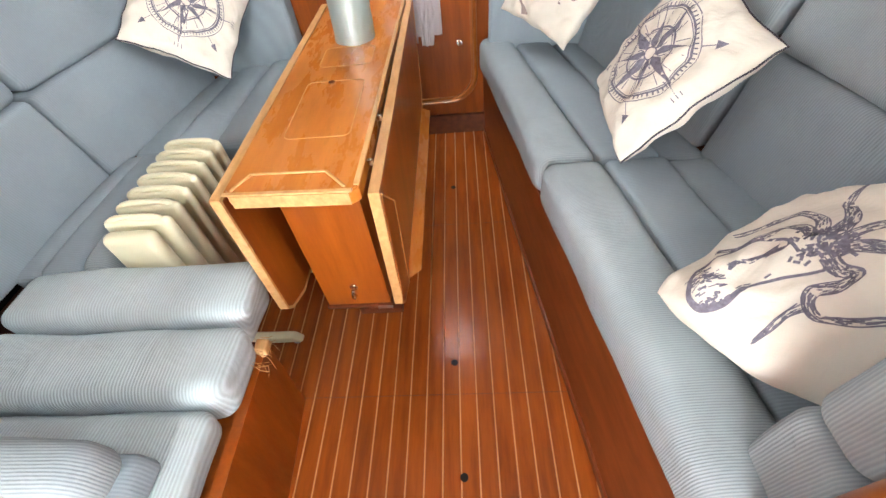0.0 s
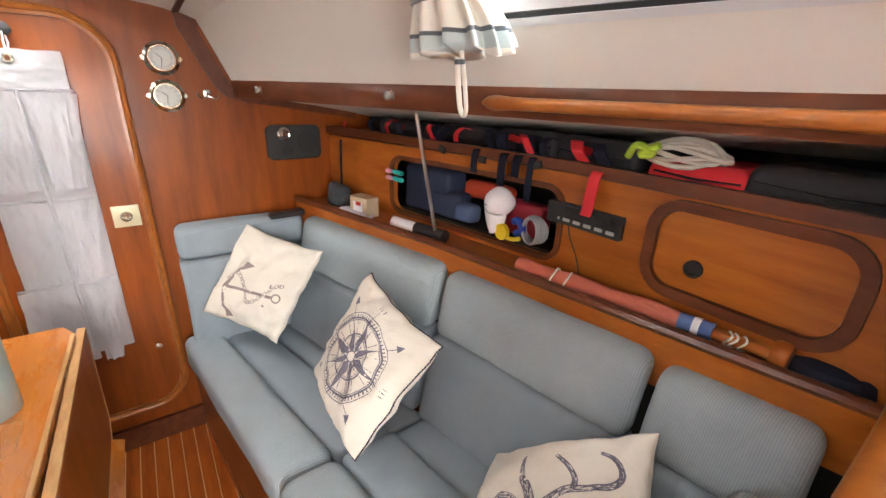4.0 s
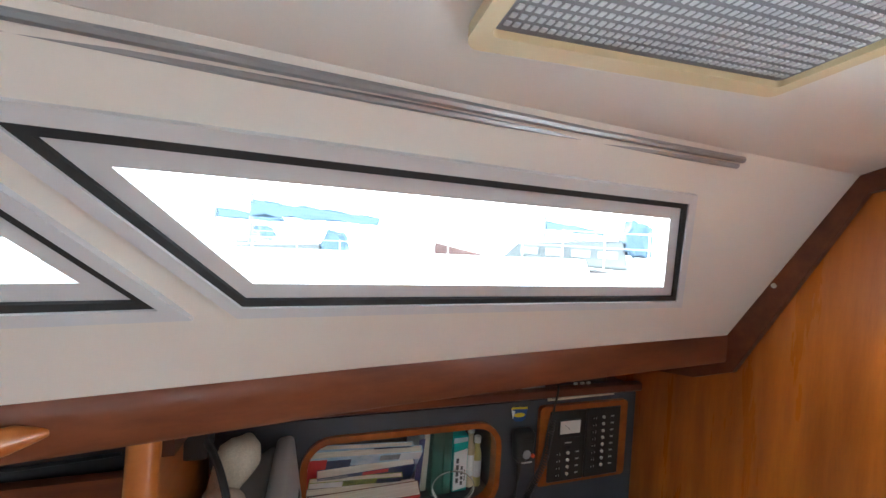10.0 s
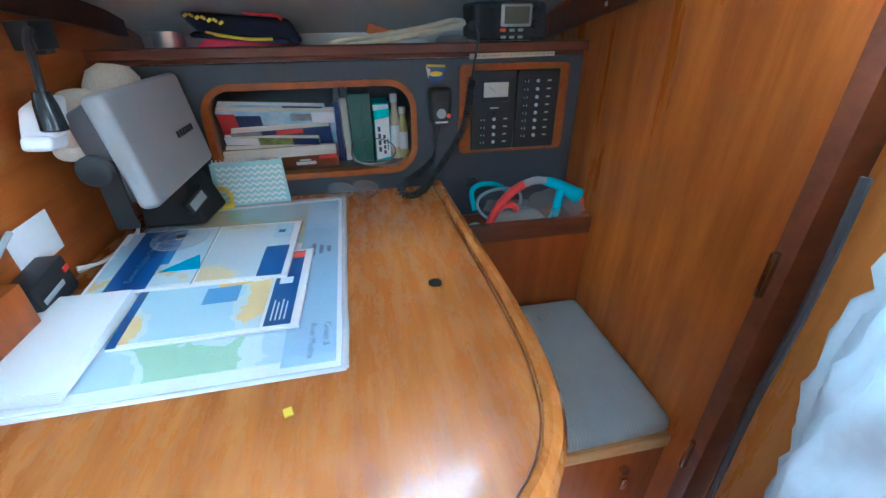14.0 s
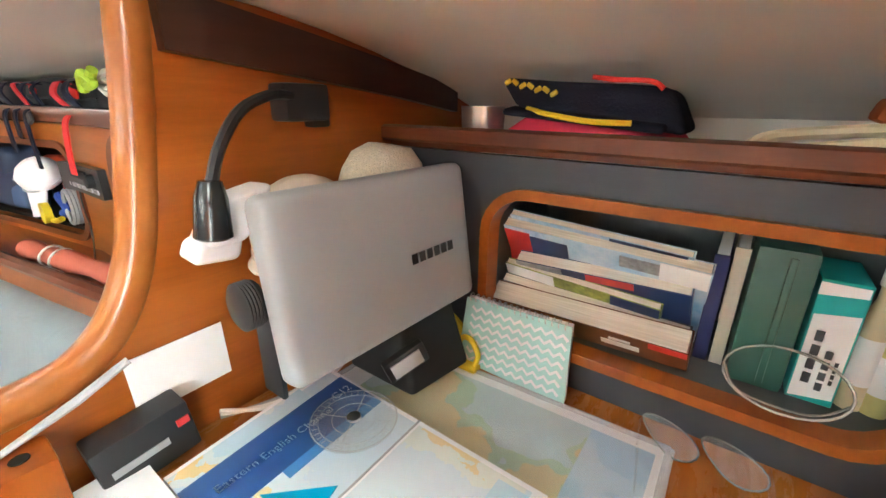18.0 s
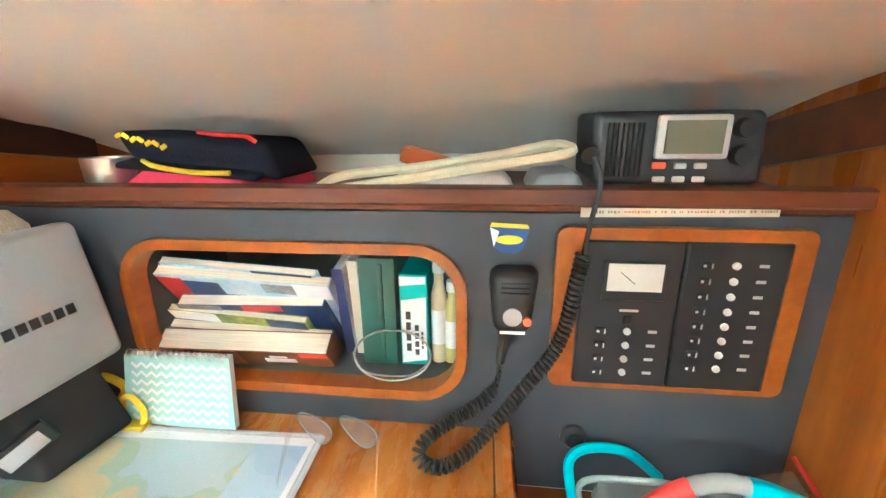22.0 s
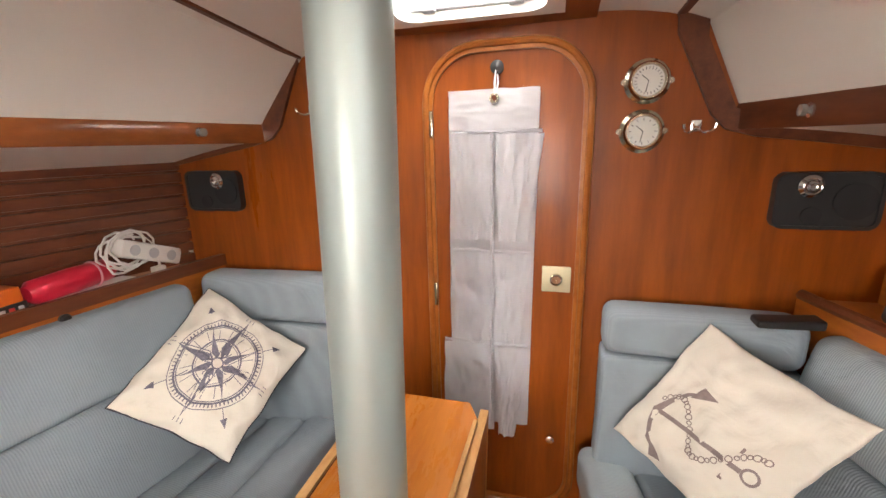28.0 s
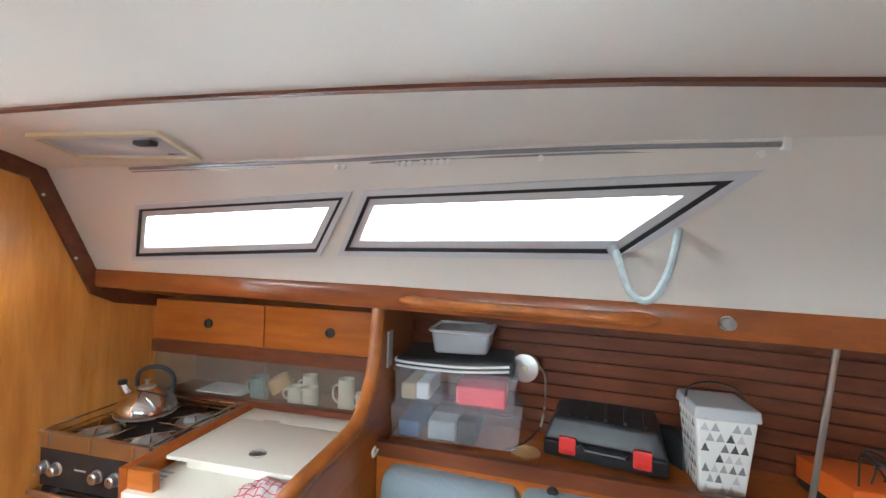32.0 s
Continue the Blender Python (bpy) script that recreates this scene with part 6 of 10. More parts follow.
for x in (-0.20, 0.02):
    part("catch", span(x - 0.018, x + 0.018, 2.035, 2.072, ceil_z(-0.09, 2.05) - 0.006, ceil_z(-0.09, 2.05) + 0.026, 0.004), GREY, hatch)


# ---- grab rails, knobs, rods, curtain tracks ----
def grab_rail(side, ya, yb, label):
    rail = RAIL_S if side > 0 else RAIL_P
    n = 26
    sec = []
    for k in range(n + 1):
        t = k / n
        y = ya + (yb - ya) * t
        e = min(t, 1 - t) * (yb - ya)
        f = min(1.0, e / 0.10)
        off = 0.014 + 0.030 * f ** 0.7 - (0.0 if f >= 1 else 0.0)
        r = (0.013 + 0.007 * (1 - f)) * min(1.0, 0.22 + e / 0.045)
        x = lerp(rail, y) - side * (off if e > 0.05 else 0.012 + 0.016 * e / 0.05)
        c = Vector((x, y, 1.446 + 0.002))
        sec.append([c + Vector((side * r * math.cos(a) * (1.0), 0, r * 0.95 * math.sin(a))) for a in [2 * math.pi * j / 12 for j in range(12)]])
    ob = thing("grab_rail", sec[n // 2][0], label, "grab rail", "grab rails")
    part("bar", loft(sec, close=True), WOOD_CAP, ob)
    for y in (ya + 0.075, (ya + yb) / 2, yb - 0.075):
        part("foot", pad([(lerp(rail, y) - side * 0.0125 + side * 0.0, y + d, z) for z in (1.436,) for d in (-0.035, 0.035)] + [(lerp(rail, y) - side * 0.030, y + d, 1.436) for d in (0.028, -0.028)] + [(lerp(rail, y) - side * 0.0125, y + d, 1.458) for d in (-0.035, 0.035)] + [(lerp(rail, y) - side * 0.030, y + d, 1.458) for d in (0.028, -0.028)], 0.004, (3, 2, 2)), WOOD_CAP, ob)


grab_rail(1, 0.35, 1.015, "polished mahogany grab rail on the starboard side")
grab_rail(-1, 0.40, 1.00, "polished mahogany grab rail on the port side")
CLEAR = material("clear_faceted_glass", (0.42, 0.41, 0.39), 0.12, 0.5)


def knob(side, y, mat, label, r=0.0145):
    rail = RAIL_S if side > 0 else RAIL_P
    x = lerp(rail, y) - side * 0.0125
    ob = thing("rail_knob", (x, y, 1.452), label, "knob", "knobs on the rails")
    m = Matrix.Translation((x, y, 1.452)) @ Matrix.Rotation(-side * math.pi / 2, 4, "Y")
    part("rose", lathe([(0, 0), (r, 0), (r, 0.004), (r * 0.5, 0.005), (0, 0.005)], m, 16), CHROME, ob)
    part("head", lathe([(0, 0.005), (r * 0.45, 0.005), (r * 0.85, 0.012), (r * 0.8, 0.020), (0, 0.022)], m, 10), mat, ob)


knob(-1, 1.113, CLEAR, "clear glass curtain knob on the mahogany rail")
knob(-1, 1.93, CLEAR, "clear glass curtain knob on the mahogany rail")
knob(-1, 1.483, BLACK, "black curtain knob on the mahogany rail")
knob(1, 1.95, CLEAR, "clear glass curtain knob on the mahogany rail")
knob(1, 1.292, CLEAR, "clear glass curtain knob on the mahogany rail")
for side, y in ((1, -0.19), (1, 0.314)):
    x = lerp(RAIL_S, y) - 0.0125
    solo("screw_cap", cyl(0.006, 0.002, Matrix.Translation((x, y, 1.447)) @ Matrix.Rotation(math.pi / 2, 4, "Y"), 12), WOOD_LIGHT, "small pale screw plug in the rail", "screw plug", "screw plugs")

for name, a, c in (("support_rod", (0.902, 1.377, 1.405), (0.999, 1.395, 0.991)), ("support_rod", (-1.130, 1.356, 1.415), (-1.205, 1.352, 0.996))):
    ob = thing(name, c, "thin stainless rod between rail and ledge", "rod", "support rods")
    part("bar", tube([a, c], 0.0062, 10), STEEL, ob)
    part("foot", cyl(0.012, 0.006, Matrix.Translation(c), 14), STEEL, ob)


def track(side, ya, yb, label):
    pts = []
    for k in range(24):
        y = ya + (yb - ya) * k / 23
        x = edge_x(side, y) + side * 0.010
        pts.append((x - side * 0.006, y, lerp(EDGE_Z, y) - 0.009))
    ob = thing("curtain_track", pts[0], label, "curtain track", "curtain tracks")
    part("rail", tube(pts, 0.0048, 8), TRACK, ob)
    part("lip", tube([(x + side * 0.008, y, z - 0.007) for x, y, z in pts], 0.0042, 8), TRACK, ob)
    part("end_cap", box(0.016, 0.012, 0.02, Matrix.Translation(pts[-1]), 0.003), WHITE, ob)
    return ob


track(1, -0.45, 1.10, "slim aluminium curtain track above the starboard windows")
tp = track(-1, -0.40, 1.13, "slim aluminium curtain track above the port windows")
for y in (0.28, 0.30, 0.44, 0.455, 0.47, 0.50, 0.515, 0.53, 0.545, 0.56, 0.75, 1.10):
    x = edge_x(-1, y) - 0.010
    part("glider", cyl(0.006, 0.006, Matrix.Translation((x + 0.004, y, lerp(EDGE_Z, y) - 0.024)) @ Matrix.Rotation(math.pi / 2, 4, "Y"), 10), WHITE, tp, "white plastic glider")

# gathered striped curtain, starboard
CURTAIN = bpy.data.materials.new("striped_curtain_cotton")
CURTAIN.use_nodes = True
nt = CURTAIN.node_tree
geo = nt.nodes.new("ShaderNodeNewGeometry")
sep = nt.nodes.new("ShaderNodeSeparateXYZ")
nt.links.new(geo.outputs["Position"], sep.inputs[0])
mr = nt.nodes.new("ShaderNodeMapRange")
mr.inputs["From Min"].default_value, mr.inputs["From Max"].default_value = 1.495, 1.78
nt.links.new(sep.outputs["Z"], mr.inputs["Value"])
cr = nt.nodes.new("ShaderNodeValToRGB")
cr.color_ramp.interpolation = "CONSTANT"
els = cr.color_ramp.elements
els[0].position, els[0].color = 0.0, (0.80, 0.77, 0.70, 1)
els[1].position, els[1].color = 0.05, (0.10, 0.12, 0.14, 1)
for pos, c in ((0.075, (0.80, 0.77, 0.70, 1)), (0.12, (0.52, 0.60, 0.60, 1)), (0.20, (0.10, 0.12, 0.14, 1)), (0.225, (0.80, 0.77, 0.70, 1)), (0.50, (0.52, 0.60, 0.60, 1)), (0.62, (0.80, 0.77, 0.70, 1)), (0.78, (0.06, 0.075, 0.10, 1)), (0.88, (0.80, 0.77, 0.70, 1))):
    e = els.new(pos)
    e.color = c
nt.links.new(mr.outputs[0], cr.inputs[0])
pb = nt.nodes["Principled BSDF"]
pb.inputs["Roughness"].default_value = 0.9
nt.links.new(cr.outputs[0], pb.inputs["Base Color"])

cur = thing("curtain", (0.74, 1.12, 1.60), "gathered white, grey and navy striped curtain with a tie", "curtain")
sec = []
CUR_X = edge_x(1, 0.95)


def cur_half(t):
    return 0.122 - 0.040 * math.exp(-((t - 0.60) / 0.20) ** 2) - 0.004 * t


for k in range(41):
    t = k / 40
    z = 1.778 - 0.250 * t
    half = cur_half(t)
    row = []
    for j in range(120):
        a = 2 * math.pi * j / 120
        fold = 0.013 * math.sin(13 * a + 0.8 * math.sin(2 * a)) * (0.45 + 1.2 * abs(t - 0.60) * 1.6)
        row.append((CUR_X - 0.004 + 0.050 * t + (0.026 + 0.040 * max(0, t - 0.60)) * math.sin(a) + fold * math.sin(a), 0.968 - 0.050 * t + (half + fold) * math.cos(a), z + 0.010 * math.sin(3 * a + 1) * t * t))
    sec.append(row)
part("cloth", loft(sec, close=True), CURTAIN, cur, "", 180)
zb, xb = 1.778 - 0.250 * 0.60, CUR_X - 0.004 + 0.050 * 0.60
tie_sec = []
for k in range(33):
    a = 2 * math.pi * (k % 32) / 32
    c = Vector((xb + 0.033 * math.sin(a), 0.938 + 0.087 * math.cos(a), zb + 0.004 * math.sin(a)))
    o = Vector((math.sin(a), math.cos(a), 0)) * 0.003
    tie_sec.append([c - o + Vector((0, 0, 0.020)), c + o + Vector((0, 0, 0.020)), c + o - Vector((0, 0, 0.020)), c - o - Vector((0, 0, 0.020))])
part("tie", loft(tie_sec, close=True), material("grey_knit_tie", (0.36, 0.40, 0.42), 0.95, bump=0.6, bump_scale=260, dark=0.7, spots=0.5, scale=90), cur, "grey fabric tie")
part("tie_end", tube(curve_points([(CUR_X + 0.030, 0.900, 1.560), (CUR_X + 0.040, 0.895, 1.50), (CUR_X + 0.045, 0.890, 1.436), (CUR_X + 0.043, 0.904, 1.440), (CUR_X + 0.035, 0.908, 1.52)], 5), 0.0055, 8, flat=0.5), CURTAIN, cur, "hanging white tie end")
for k in range(7):
    part("glider", cyl(0.005, 0.007, Matrix.Translation((CUR_X + 0.004, 0.85 + 0.034 * k, 1.779)), 10), WHITE, cur)

# curtain tie loop, port
loop = thing("curtain_tie_loop", (-1.0, 1.0, 1.60), "pale blue-grey rope curtain tie hanging at the port window", "curtain tie")
xw = lerp(RAIL_P, 0.97) + 0.075
part("strap", tube(curve_points([(-0.992, 1.016, 1.662), (-0.968, 1.004, 1.615), (-0.962, 0.990, 1.555), (-0.965, 0.968, 1.505), (-0.970, 0.945, 1.494), (-0.980, 0.924, 1.512), (-0.990, 0.912, 1.550), (-1.005, 0.902, 1.588)], 6), 0.0075, 8), material("blue_grey_braid", (0.56, 0.65, 0.66), 0.9, bump=0.6, bump_scale=300, dark=0.6, spots=0.6, scale=60), loop)
part("knot", cyl(0.012, 0.024, Matrix.Translation((-0.995, 1.024, 1.664)) @ Matrix.Rotation(0.8, 4, "X"), 10), GREY, loop)
part("knot", cyl(0.011, 0.02, Matrix.Translation((-1.010, 0.898, 1.590)) @ Matrix.Rotation(0.4, 4, "X"), 10), GREY, loop)

# ceiling vents
VENT_TAN = material("tan_vent_frame", (0.60, 0.49, 0.29), 0.35, dark=0.9, spots=0.3)
MESH = material("grey_insect_mesh", (0.20, 0.20, 0.215), 0.6, bump=0.4, bump_scale=500)


def vent(cx, cy, lx, ly, name, label, screen=MESH):
    ob = thing(name, (cx, cy, ceil_z(cx, cy)), label, "vent", "ceiling hatches")

    def f(u, v, w):
        return Vector((u, v, ceil_z(u, v) - 0.001 - w))
    part("frame", plate(rounded(lx, ly, 0.012, cx, cy), [rounded(lx - 0.030, ly - 0.030, 0.006, cx, cy)], 0.010, f), VENT_TAN if lx > 0.2 else CREAM, ob)
    part("screen", plate(rounded(lx - 0.020, ly - 0.020, 0.006, cx, cy), (), 0.003, f), screen, ob)
    b = bmesh.new()
    for i in range(32):
        for j in range(40):
            x, y = cx + (i - 15.5) / 32 * (lx - 0.04), cy + (j - 19.5) / 40 * (ly - 0.04)
            a, c = (x - cx) / (lx - 0.02) + 0.5, (y - cy) / (ly - 0.02) + 0.5
            za, zb = ceil_z(cx - lx / 2 + 0.01, cy - ly / 2 + 0.01), ceil_z(cx + lx / 2 - 0.01, cy - ly / 2 + 0.01)
            zc, zd = ceil_z(cx - lx / 2 + 0.01, cy + ly / 2 - 0.01), ceil_z(cx + lx / 2 - 0.01, cy + ly / 2 - 0.01)
            p0 = Vector((x, y, (za * (1 - a) + zb * a) * (1 - c) + (zc * (1 - a) + zd * a) * c - 0.0048))
            box(0.6 * (lx - 0.04) / 32, 0.6 * (ly - 0.04) / 40, 0.0012, Matrix.Translation(p0), bm=b)
    part("mesh_weave", b, LIGHT_GREY, ob)
    for s in (1, -1):
        part("catch", span(cx - s * (lx / 2 - 0.02) - 0.012, cx - s * (lx / 2 - 0.02) + 0.012, cy + ly / 2 - 0.085, cy + ly / 2 - 0.035, ceil_z(cx, cy) - 0.022, ceil_z(cx, cy) - 0.010, 0.003), BLACK, ob)


vent(0.615, -0.155, 0.33, 0.33, "ceiling_hatch_screen", "cream framed insect screen in the headlining with black catches")
vent(-0.955, -0.315, 0.135, 0.42, "ceiling_hatch_screen", "cream framed insect screen in the headlining over the galley", WHITE)


# ---- chart table: instruments, charts and papers ----
structure("trim_partition_beam", loft([[(x, PART_Y - 0.016, z), (x, PART_Y - 0.0005, z), (x, PART_Y - 0.0005, z - d), (x, PART_Y - 0.016, z - d)] for x, z, d in ((1.085, 1.418, 0.055), (1.25, 1.395, 0.05), (1.40, 1.372, 0.045), (1.55, 1.345, 0.04))], close=True), WOOD_BLACK, "near-black beam under the side deck")

plotter = thing("chart_plotter", (1.20, 0.18, 0.957), "chart plotter with a light grey sun cover on a black bracket", "chart plotter")
P_YAW, P_LEAN = -0.035, 0.150
P_U = Vector((math.cos(P_YAW), math.sin(P_YAW), 0))
P_B = Vector((-math.sin(P_YAW), math.cos(P_YAW), 0))
P_V = Vector((0, 0, 1)) * math.cos(P_LEAN) + P_B * math.sin(P_LEAN)
P_N = P_U.cross(P_V) * -1
P_M = Matrix((P_U, -P_N, P_V)).transposed().to_4x4()


def at_p(u, v, w):
    """u across, v up the tilted face, w back from it."""
    return Vector((1.216, 0.112, 1.160)) + P_U * u + P_V * v - P_N * w


def p_box(u0, u1, v0, v1, w0, w1, s=1.0):
    c, d = (u0 + u1) / 2, (v0 + v1) / 2
    q = [at_p(u, v, w) for v in (v0,) for u, w in ((u0, w0), (u1, w0))]
    q += [at_p(c + (u1 - c) * s, d + (v0 - d) * s, w1), at_p(c + (u0 - c) * s, d + (v0 - d) * s, w1)]
    q += [at_p(u0, v1, w0), at_p(u1, v1, w0), at_p(c + (u1 - c) * s, d + (v1 - d) * s, w1), at_p(c + (u0 - c) * s, d + (v1 - d) * s, w1)]
    return q


P_N = -P_B * math.cos(P_LEAN) + Vector((0, 0, 1)) * math.sin(P_LEAN)
P_M = Matrix((P_U, -P_N, P_V)).transposed().to_4x4()
part("sun_cover", pad(p_box(-0.141, 0.141, -0.090, 0.090, 0.0, 0.034, 1.0), 0.012, (6, 2, 6)), COVER_GREY, plotter, "light grey moulded sun cover")
part("body", pad(p_box(-0.130, 0.130, -0.082, 0.082, 0.0345, 0.088, 0.82), 0.010, (4, 2, 4)), material("slate_grey_housing", (0.13, 0.135, 0.145), 0.5, bump=0.05, bump_scale=300), plotter)
for k in range(6):
    part("brand_mark", box(0.0100, 0.0010, 0.0120, Matrix.Translation(at_p(0.028 + 0.0132 * k, -0.010, -0.0006)) @ P_M, 0.0004, 1), GASKET, plotter, "plain dark mark on the cover")
for s in (-1, 1):
    part("side_knob", lathe([(0, 0), (0.022, 0), (0.024, 0.005)] + [(0.024 if k % 2 else 0.0225, 0.006 + 0.0016 * k) for k in range(8)] + [(0.019, 0.020), (0, 0.020)], Matrix.Translation(at_p(s * 0.132, -0.012, 0.060)) @ P_M @ Matrix.Rotation(s * math.pi / 2, 4, "Y"), 22), BLACK, plotter)
    part("bracket_arm", box(0.006, 0.034, 0.115, Matrix.Translation(at_p(s * 0.128, -0.060, 0.062)), 0.002), BLACK, plotter)
part("stand", pad([(1.225, 0.100, 0.970), (1.335, 0.085, 0.970), (1.345, 0.20, 0.970), (1.225, 0.22, 0.970), (1.240, 0.135, 1.085), (1.325, 0.120, 1.085), (1.33, 0.19, 1.085), (1.240, 0.21, 1.085)], 0.010, (3, 3, 3)), GASKET, plotter, "dark slate stand")
part("memory_cover", box(0.055, 0.012, 0.030, Matrix.Translation((1.222, 0.108, 1.026)) @ Matrix.Rotation(-0.45, 4, "Z") @ Matrix.Rotation(-0.4, 4, "Y"), 0.003), bpy.data.materials["black_plastic"], plotter)
part("memory_glass", box(0.040, 0.002, 0.020, Matrix.Translation((1.218, 0.101, 1.026)) @ Matrix.Rotation(-0.45, 4, "Z") @ Matrix.Rotation(-0.4, 4, "Y"), 0.001), GREY, plotter)

STRAW = material("cream_woven_hat", (0.70, 0.64, 0.52), 0.85, bump=1.0, bump_scale=420, dark=0.7, spots=0.7, scale=260)
LINEN = material("cream_linen_hat", (0.72, 0.63, 0.52), 0.9, bump=0.4, bump_scale=90, dark=0.8, spots=0.5, scale=30)


def hat(c, rx, ry, rz, tilt, mat, label, lip=1.12):
    ob = thing("sun_hat", c, label, "hat", "hats")
    m = Matrix.Translation(c) @ Euler([radians(a) for a in tilt]).to_matrix().to_4x4() @ Matrix.Diagonal((rx, ry, rz, 1))
    b = lathe([(0, 0), (1.0, 0.0), (1.0, 0.25), (0.96, 0.55), (0.82, 0.82), (0.5, 1.0), (0, 1.03)], m, 30)
    for v in b.verts:
        v.co += Vector((1, 1, 1)) * 0.004 * noise.noise(v.co * 30)
    part("crown", b, mat, ob, "", 180)
    part("brim", lathe([(0.95, -0.02), (lip, -0.10), (lip + 0.02, -0.04), (1.0, 0.06)], m, 26), mat, ob)
    part("hat_band", lathe([(1.0, 0.03), (1.025, 0.05), (1.025, 0.16), (1.0, 0.18)], m, 26), mat, ob)
    return ob


hat((1.300, 0.222, 1.180), 0.066, 0.040, 0.088, (6, 12, -10), STRAW, "cream woven straw cap tucked behind the chart plotter")
hat((1.180, 0.222, 1.165), 0.062, 0.040, 0.075, (4, -10, 0), LINEN, "cream linen cap with a seam behind the chart plotter")
knit = thing("cap_strap", (1.08, 0.225, 1.19), "folded white cap strap hanging beside the plotter", "strap")
b = pad([(1.062, 0.200, 1.190), (1.105, 0.200, 1.188), (1.105, 0.245, 1.188), (1.062, 0.245, 1.190), (1.088, 0.205, 1.232), (1.140, 0.205, 1.246), (1.140, 0.245, 1.246), (1.088, 0.245, 1.232)], 0.009, (7, 3, 5), 0.002, 0.012, 3)
part("fold", b, WHITE_CLOTH, knit)
b = pad([(1.046, 0.200, 1.176), (1.092, 0.200, 1.172), (1.092, 0.240, 1.172), (1.046, 0.240, 1.176), (1.052, 0.200, 1.194), (1.098, 0.200, 1.196), (1.098, 0.240, 1.196), (1.052, 0.240, 1.194)], 0.007, (6, 3, 3), 0.002, 0.010, 8)
part("fold", b, WHITE_CLOTH, knit)

lamp = thing("gooseneck_lamp", (1.265, 0.27, 1.319), "black flexible chart lamp on the partition", "chart lamp")
part("mount", span(1.190, 1.250, 0.245, 0.2795, 1.298, 1.340, 0.005), BLACK, lamp)
part("mount_pad", span(1.235, 1.262, 0.262, 0.2797, 1.290, 1.338, 0.003), GASKET, lamp)
part("neck", tube(curve_points([(1.20, 0.25, 1.326), (1.165, 0.235, 1.326), (1.12, 0.215, 1.312), (1.088, 0.20, 1.282), (1.074, 0.198, 1.250)], 6), 0.0055, 8), BLACK, lamp)
part("shade", lathe([(0, 0.006), (0.010, 0.004), (0.014, -0.012), (0.0165, -0.046), (0.014, -0.048), (0, -0.036)], Matrix.Translation((1.073, 0.198, 1.250)) @ Matrix.Rotation(0.10, 4, "Y"), 20), material("glossy_black_shade", (0.02, 0.022, 0.024), 0.18), lamp)
solo("note_paper", box(0.098, 0.0012, 0.068, Matrix.Translation((1.046, 0.2785, 1.043)) @ Matrix.Rotation(-0.03, 4, "Y"), 0), PAPER, "white note paper stuck on the partition", "note")
dev = thing("black_device", (1.03, 0.25, 0.98), "small black radar device with a red mark on the partition", "device")
part("case", box(0.086, 0.036, 0.060, Matrix.Translation((0.992, 0.2605, 0.992)) @ Matrix.Rotation(-0.12, 4, "Y"), 0.004), BLACK, dev)
part("marking", box(0.05, 0.001, 0.008, Matrix.Translation((0.984, 0.2415, 0.989)) @ Matrix.Rotation(-0.12, 4, "Y")), GREY, dev)
part("indicator", box(0.012, 0.002, 0.008, Matrix.Translation((1.024, 0.2415, 1.006)) @ Matrix.Rotation(-0.12, 4, "Y")), RED, dev)
for k in range(3):
    solo("cable", tube(curve_points([(1.065, 0.255, 0.975 + 0.004 * k), (1.12, 0.245 - 0.006 * k, 0.9655), (1.19, 0.235 - 0.008 * k, 0.964 + 0.003 * k), (1.25, 0.24, 0.9645 + 0.004 * k)], 5), 0.0026, 6), WHITE if k else GREY, "thin cable lying along the partition", "cable", "cables")

tray = thing("pen_block", (0.87, 0.24, 0.957), "mahogany pen block with two grey pens", "pen holder")
part("block", box(0.125, 0.045, 0.082, Matrix.Translation((0.868, 0.2565, 0.998)), 0.003), WOOD, tray)
for x, a, c in ((0.835, (0.83, 0.256, 1.03), (0.815, 0.262, 1.115)), (0.862, (0.862, 0.256, 1.03), (0.868, 0.265, 1.125))):
    part("pen", tube([a, (Vector(a) + Vector(c)) / 2, c], [0.0045, 0.0055, 0.004], 10), GREY, tray, "grey felt pen")
for x in (0.885, 0.91):
    part("socket", cyl(0.007, 0.001, Matrix.Translation((x, 0.256, 1.0395)), 12), DARK, tray)
solo("ballpoint_pen", tube([(0.90, 0.268, 1.043), (0.955, 0.268, 1.062), (1.0, 0.268, 1.082)], [0.003, 0.0045, 0.004], 8), GREY, "grey ballpoint pen lying on the pen block", "pen")
mail = thing("letter_rack", (0.685, 0.235, 0.957), "mahogany letter rack with envelopes, brushes and a crumpled bag", "letter rack")
b = bmesh.new()
span(0.625, 0.745, 0.202, 0.209, 0.957, 1.055, 0.001, 1, b)
part("front", b, WOOD, mail)
part("back", span(0.625, 0.745, 0.268, 0.276, 0.957, 1.075, 0.001, 1), WOOD, mail)
part("side", span(0.618, 0.625, 0.202, 0.276, 0.957, 1.07, 0.001, 1), WOOD, mail)
part("side", span(0.745, 0.752, 0.202, 0.276, 0.957, 1.05, 0.001, 1), WOOD, mail)
part("bottom", span(0.625, 0.745, 0.209, 0.268, 0.957, 0.963), WOOD, mail)
for k in range(4):
    solo("envelope", box(0.085 - 0.006 * (k % 2), 0.0015, 0.095, Matrix.Translation((0.680 + 0.006 * k, 0.222 + 0.010 * k, 1.018 + 0.006 * k)) @ Matrix.Rotation(0.05 * k - 0.08, 4, "Y")), PAPER, "white envelope standing in the letter rack", "envelope", "envelopes")
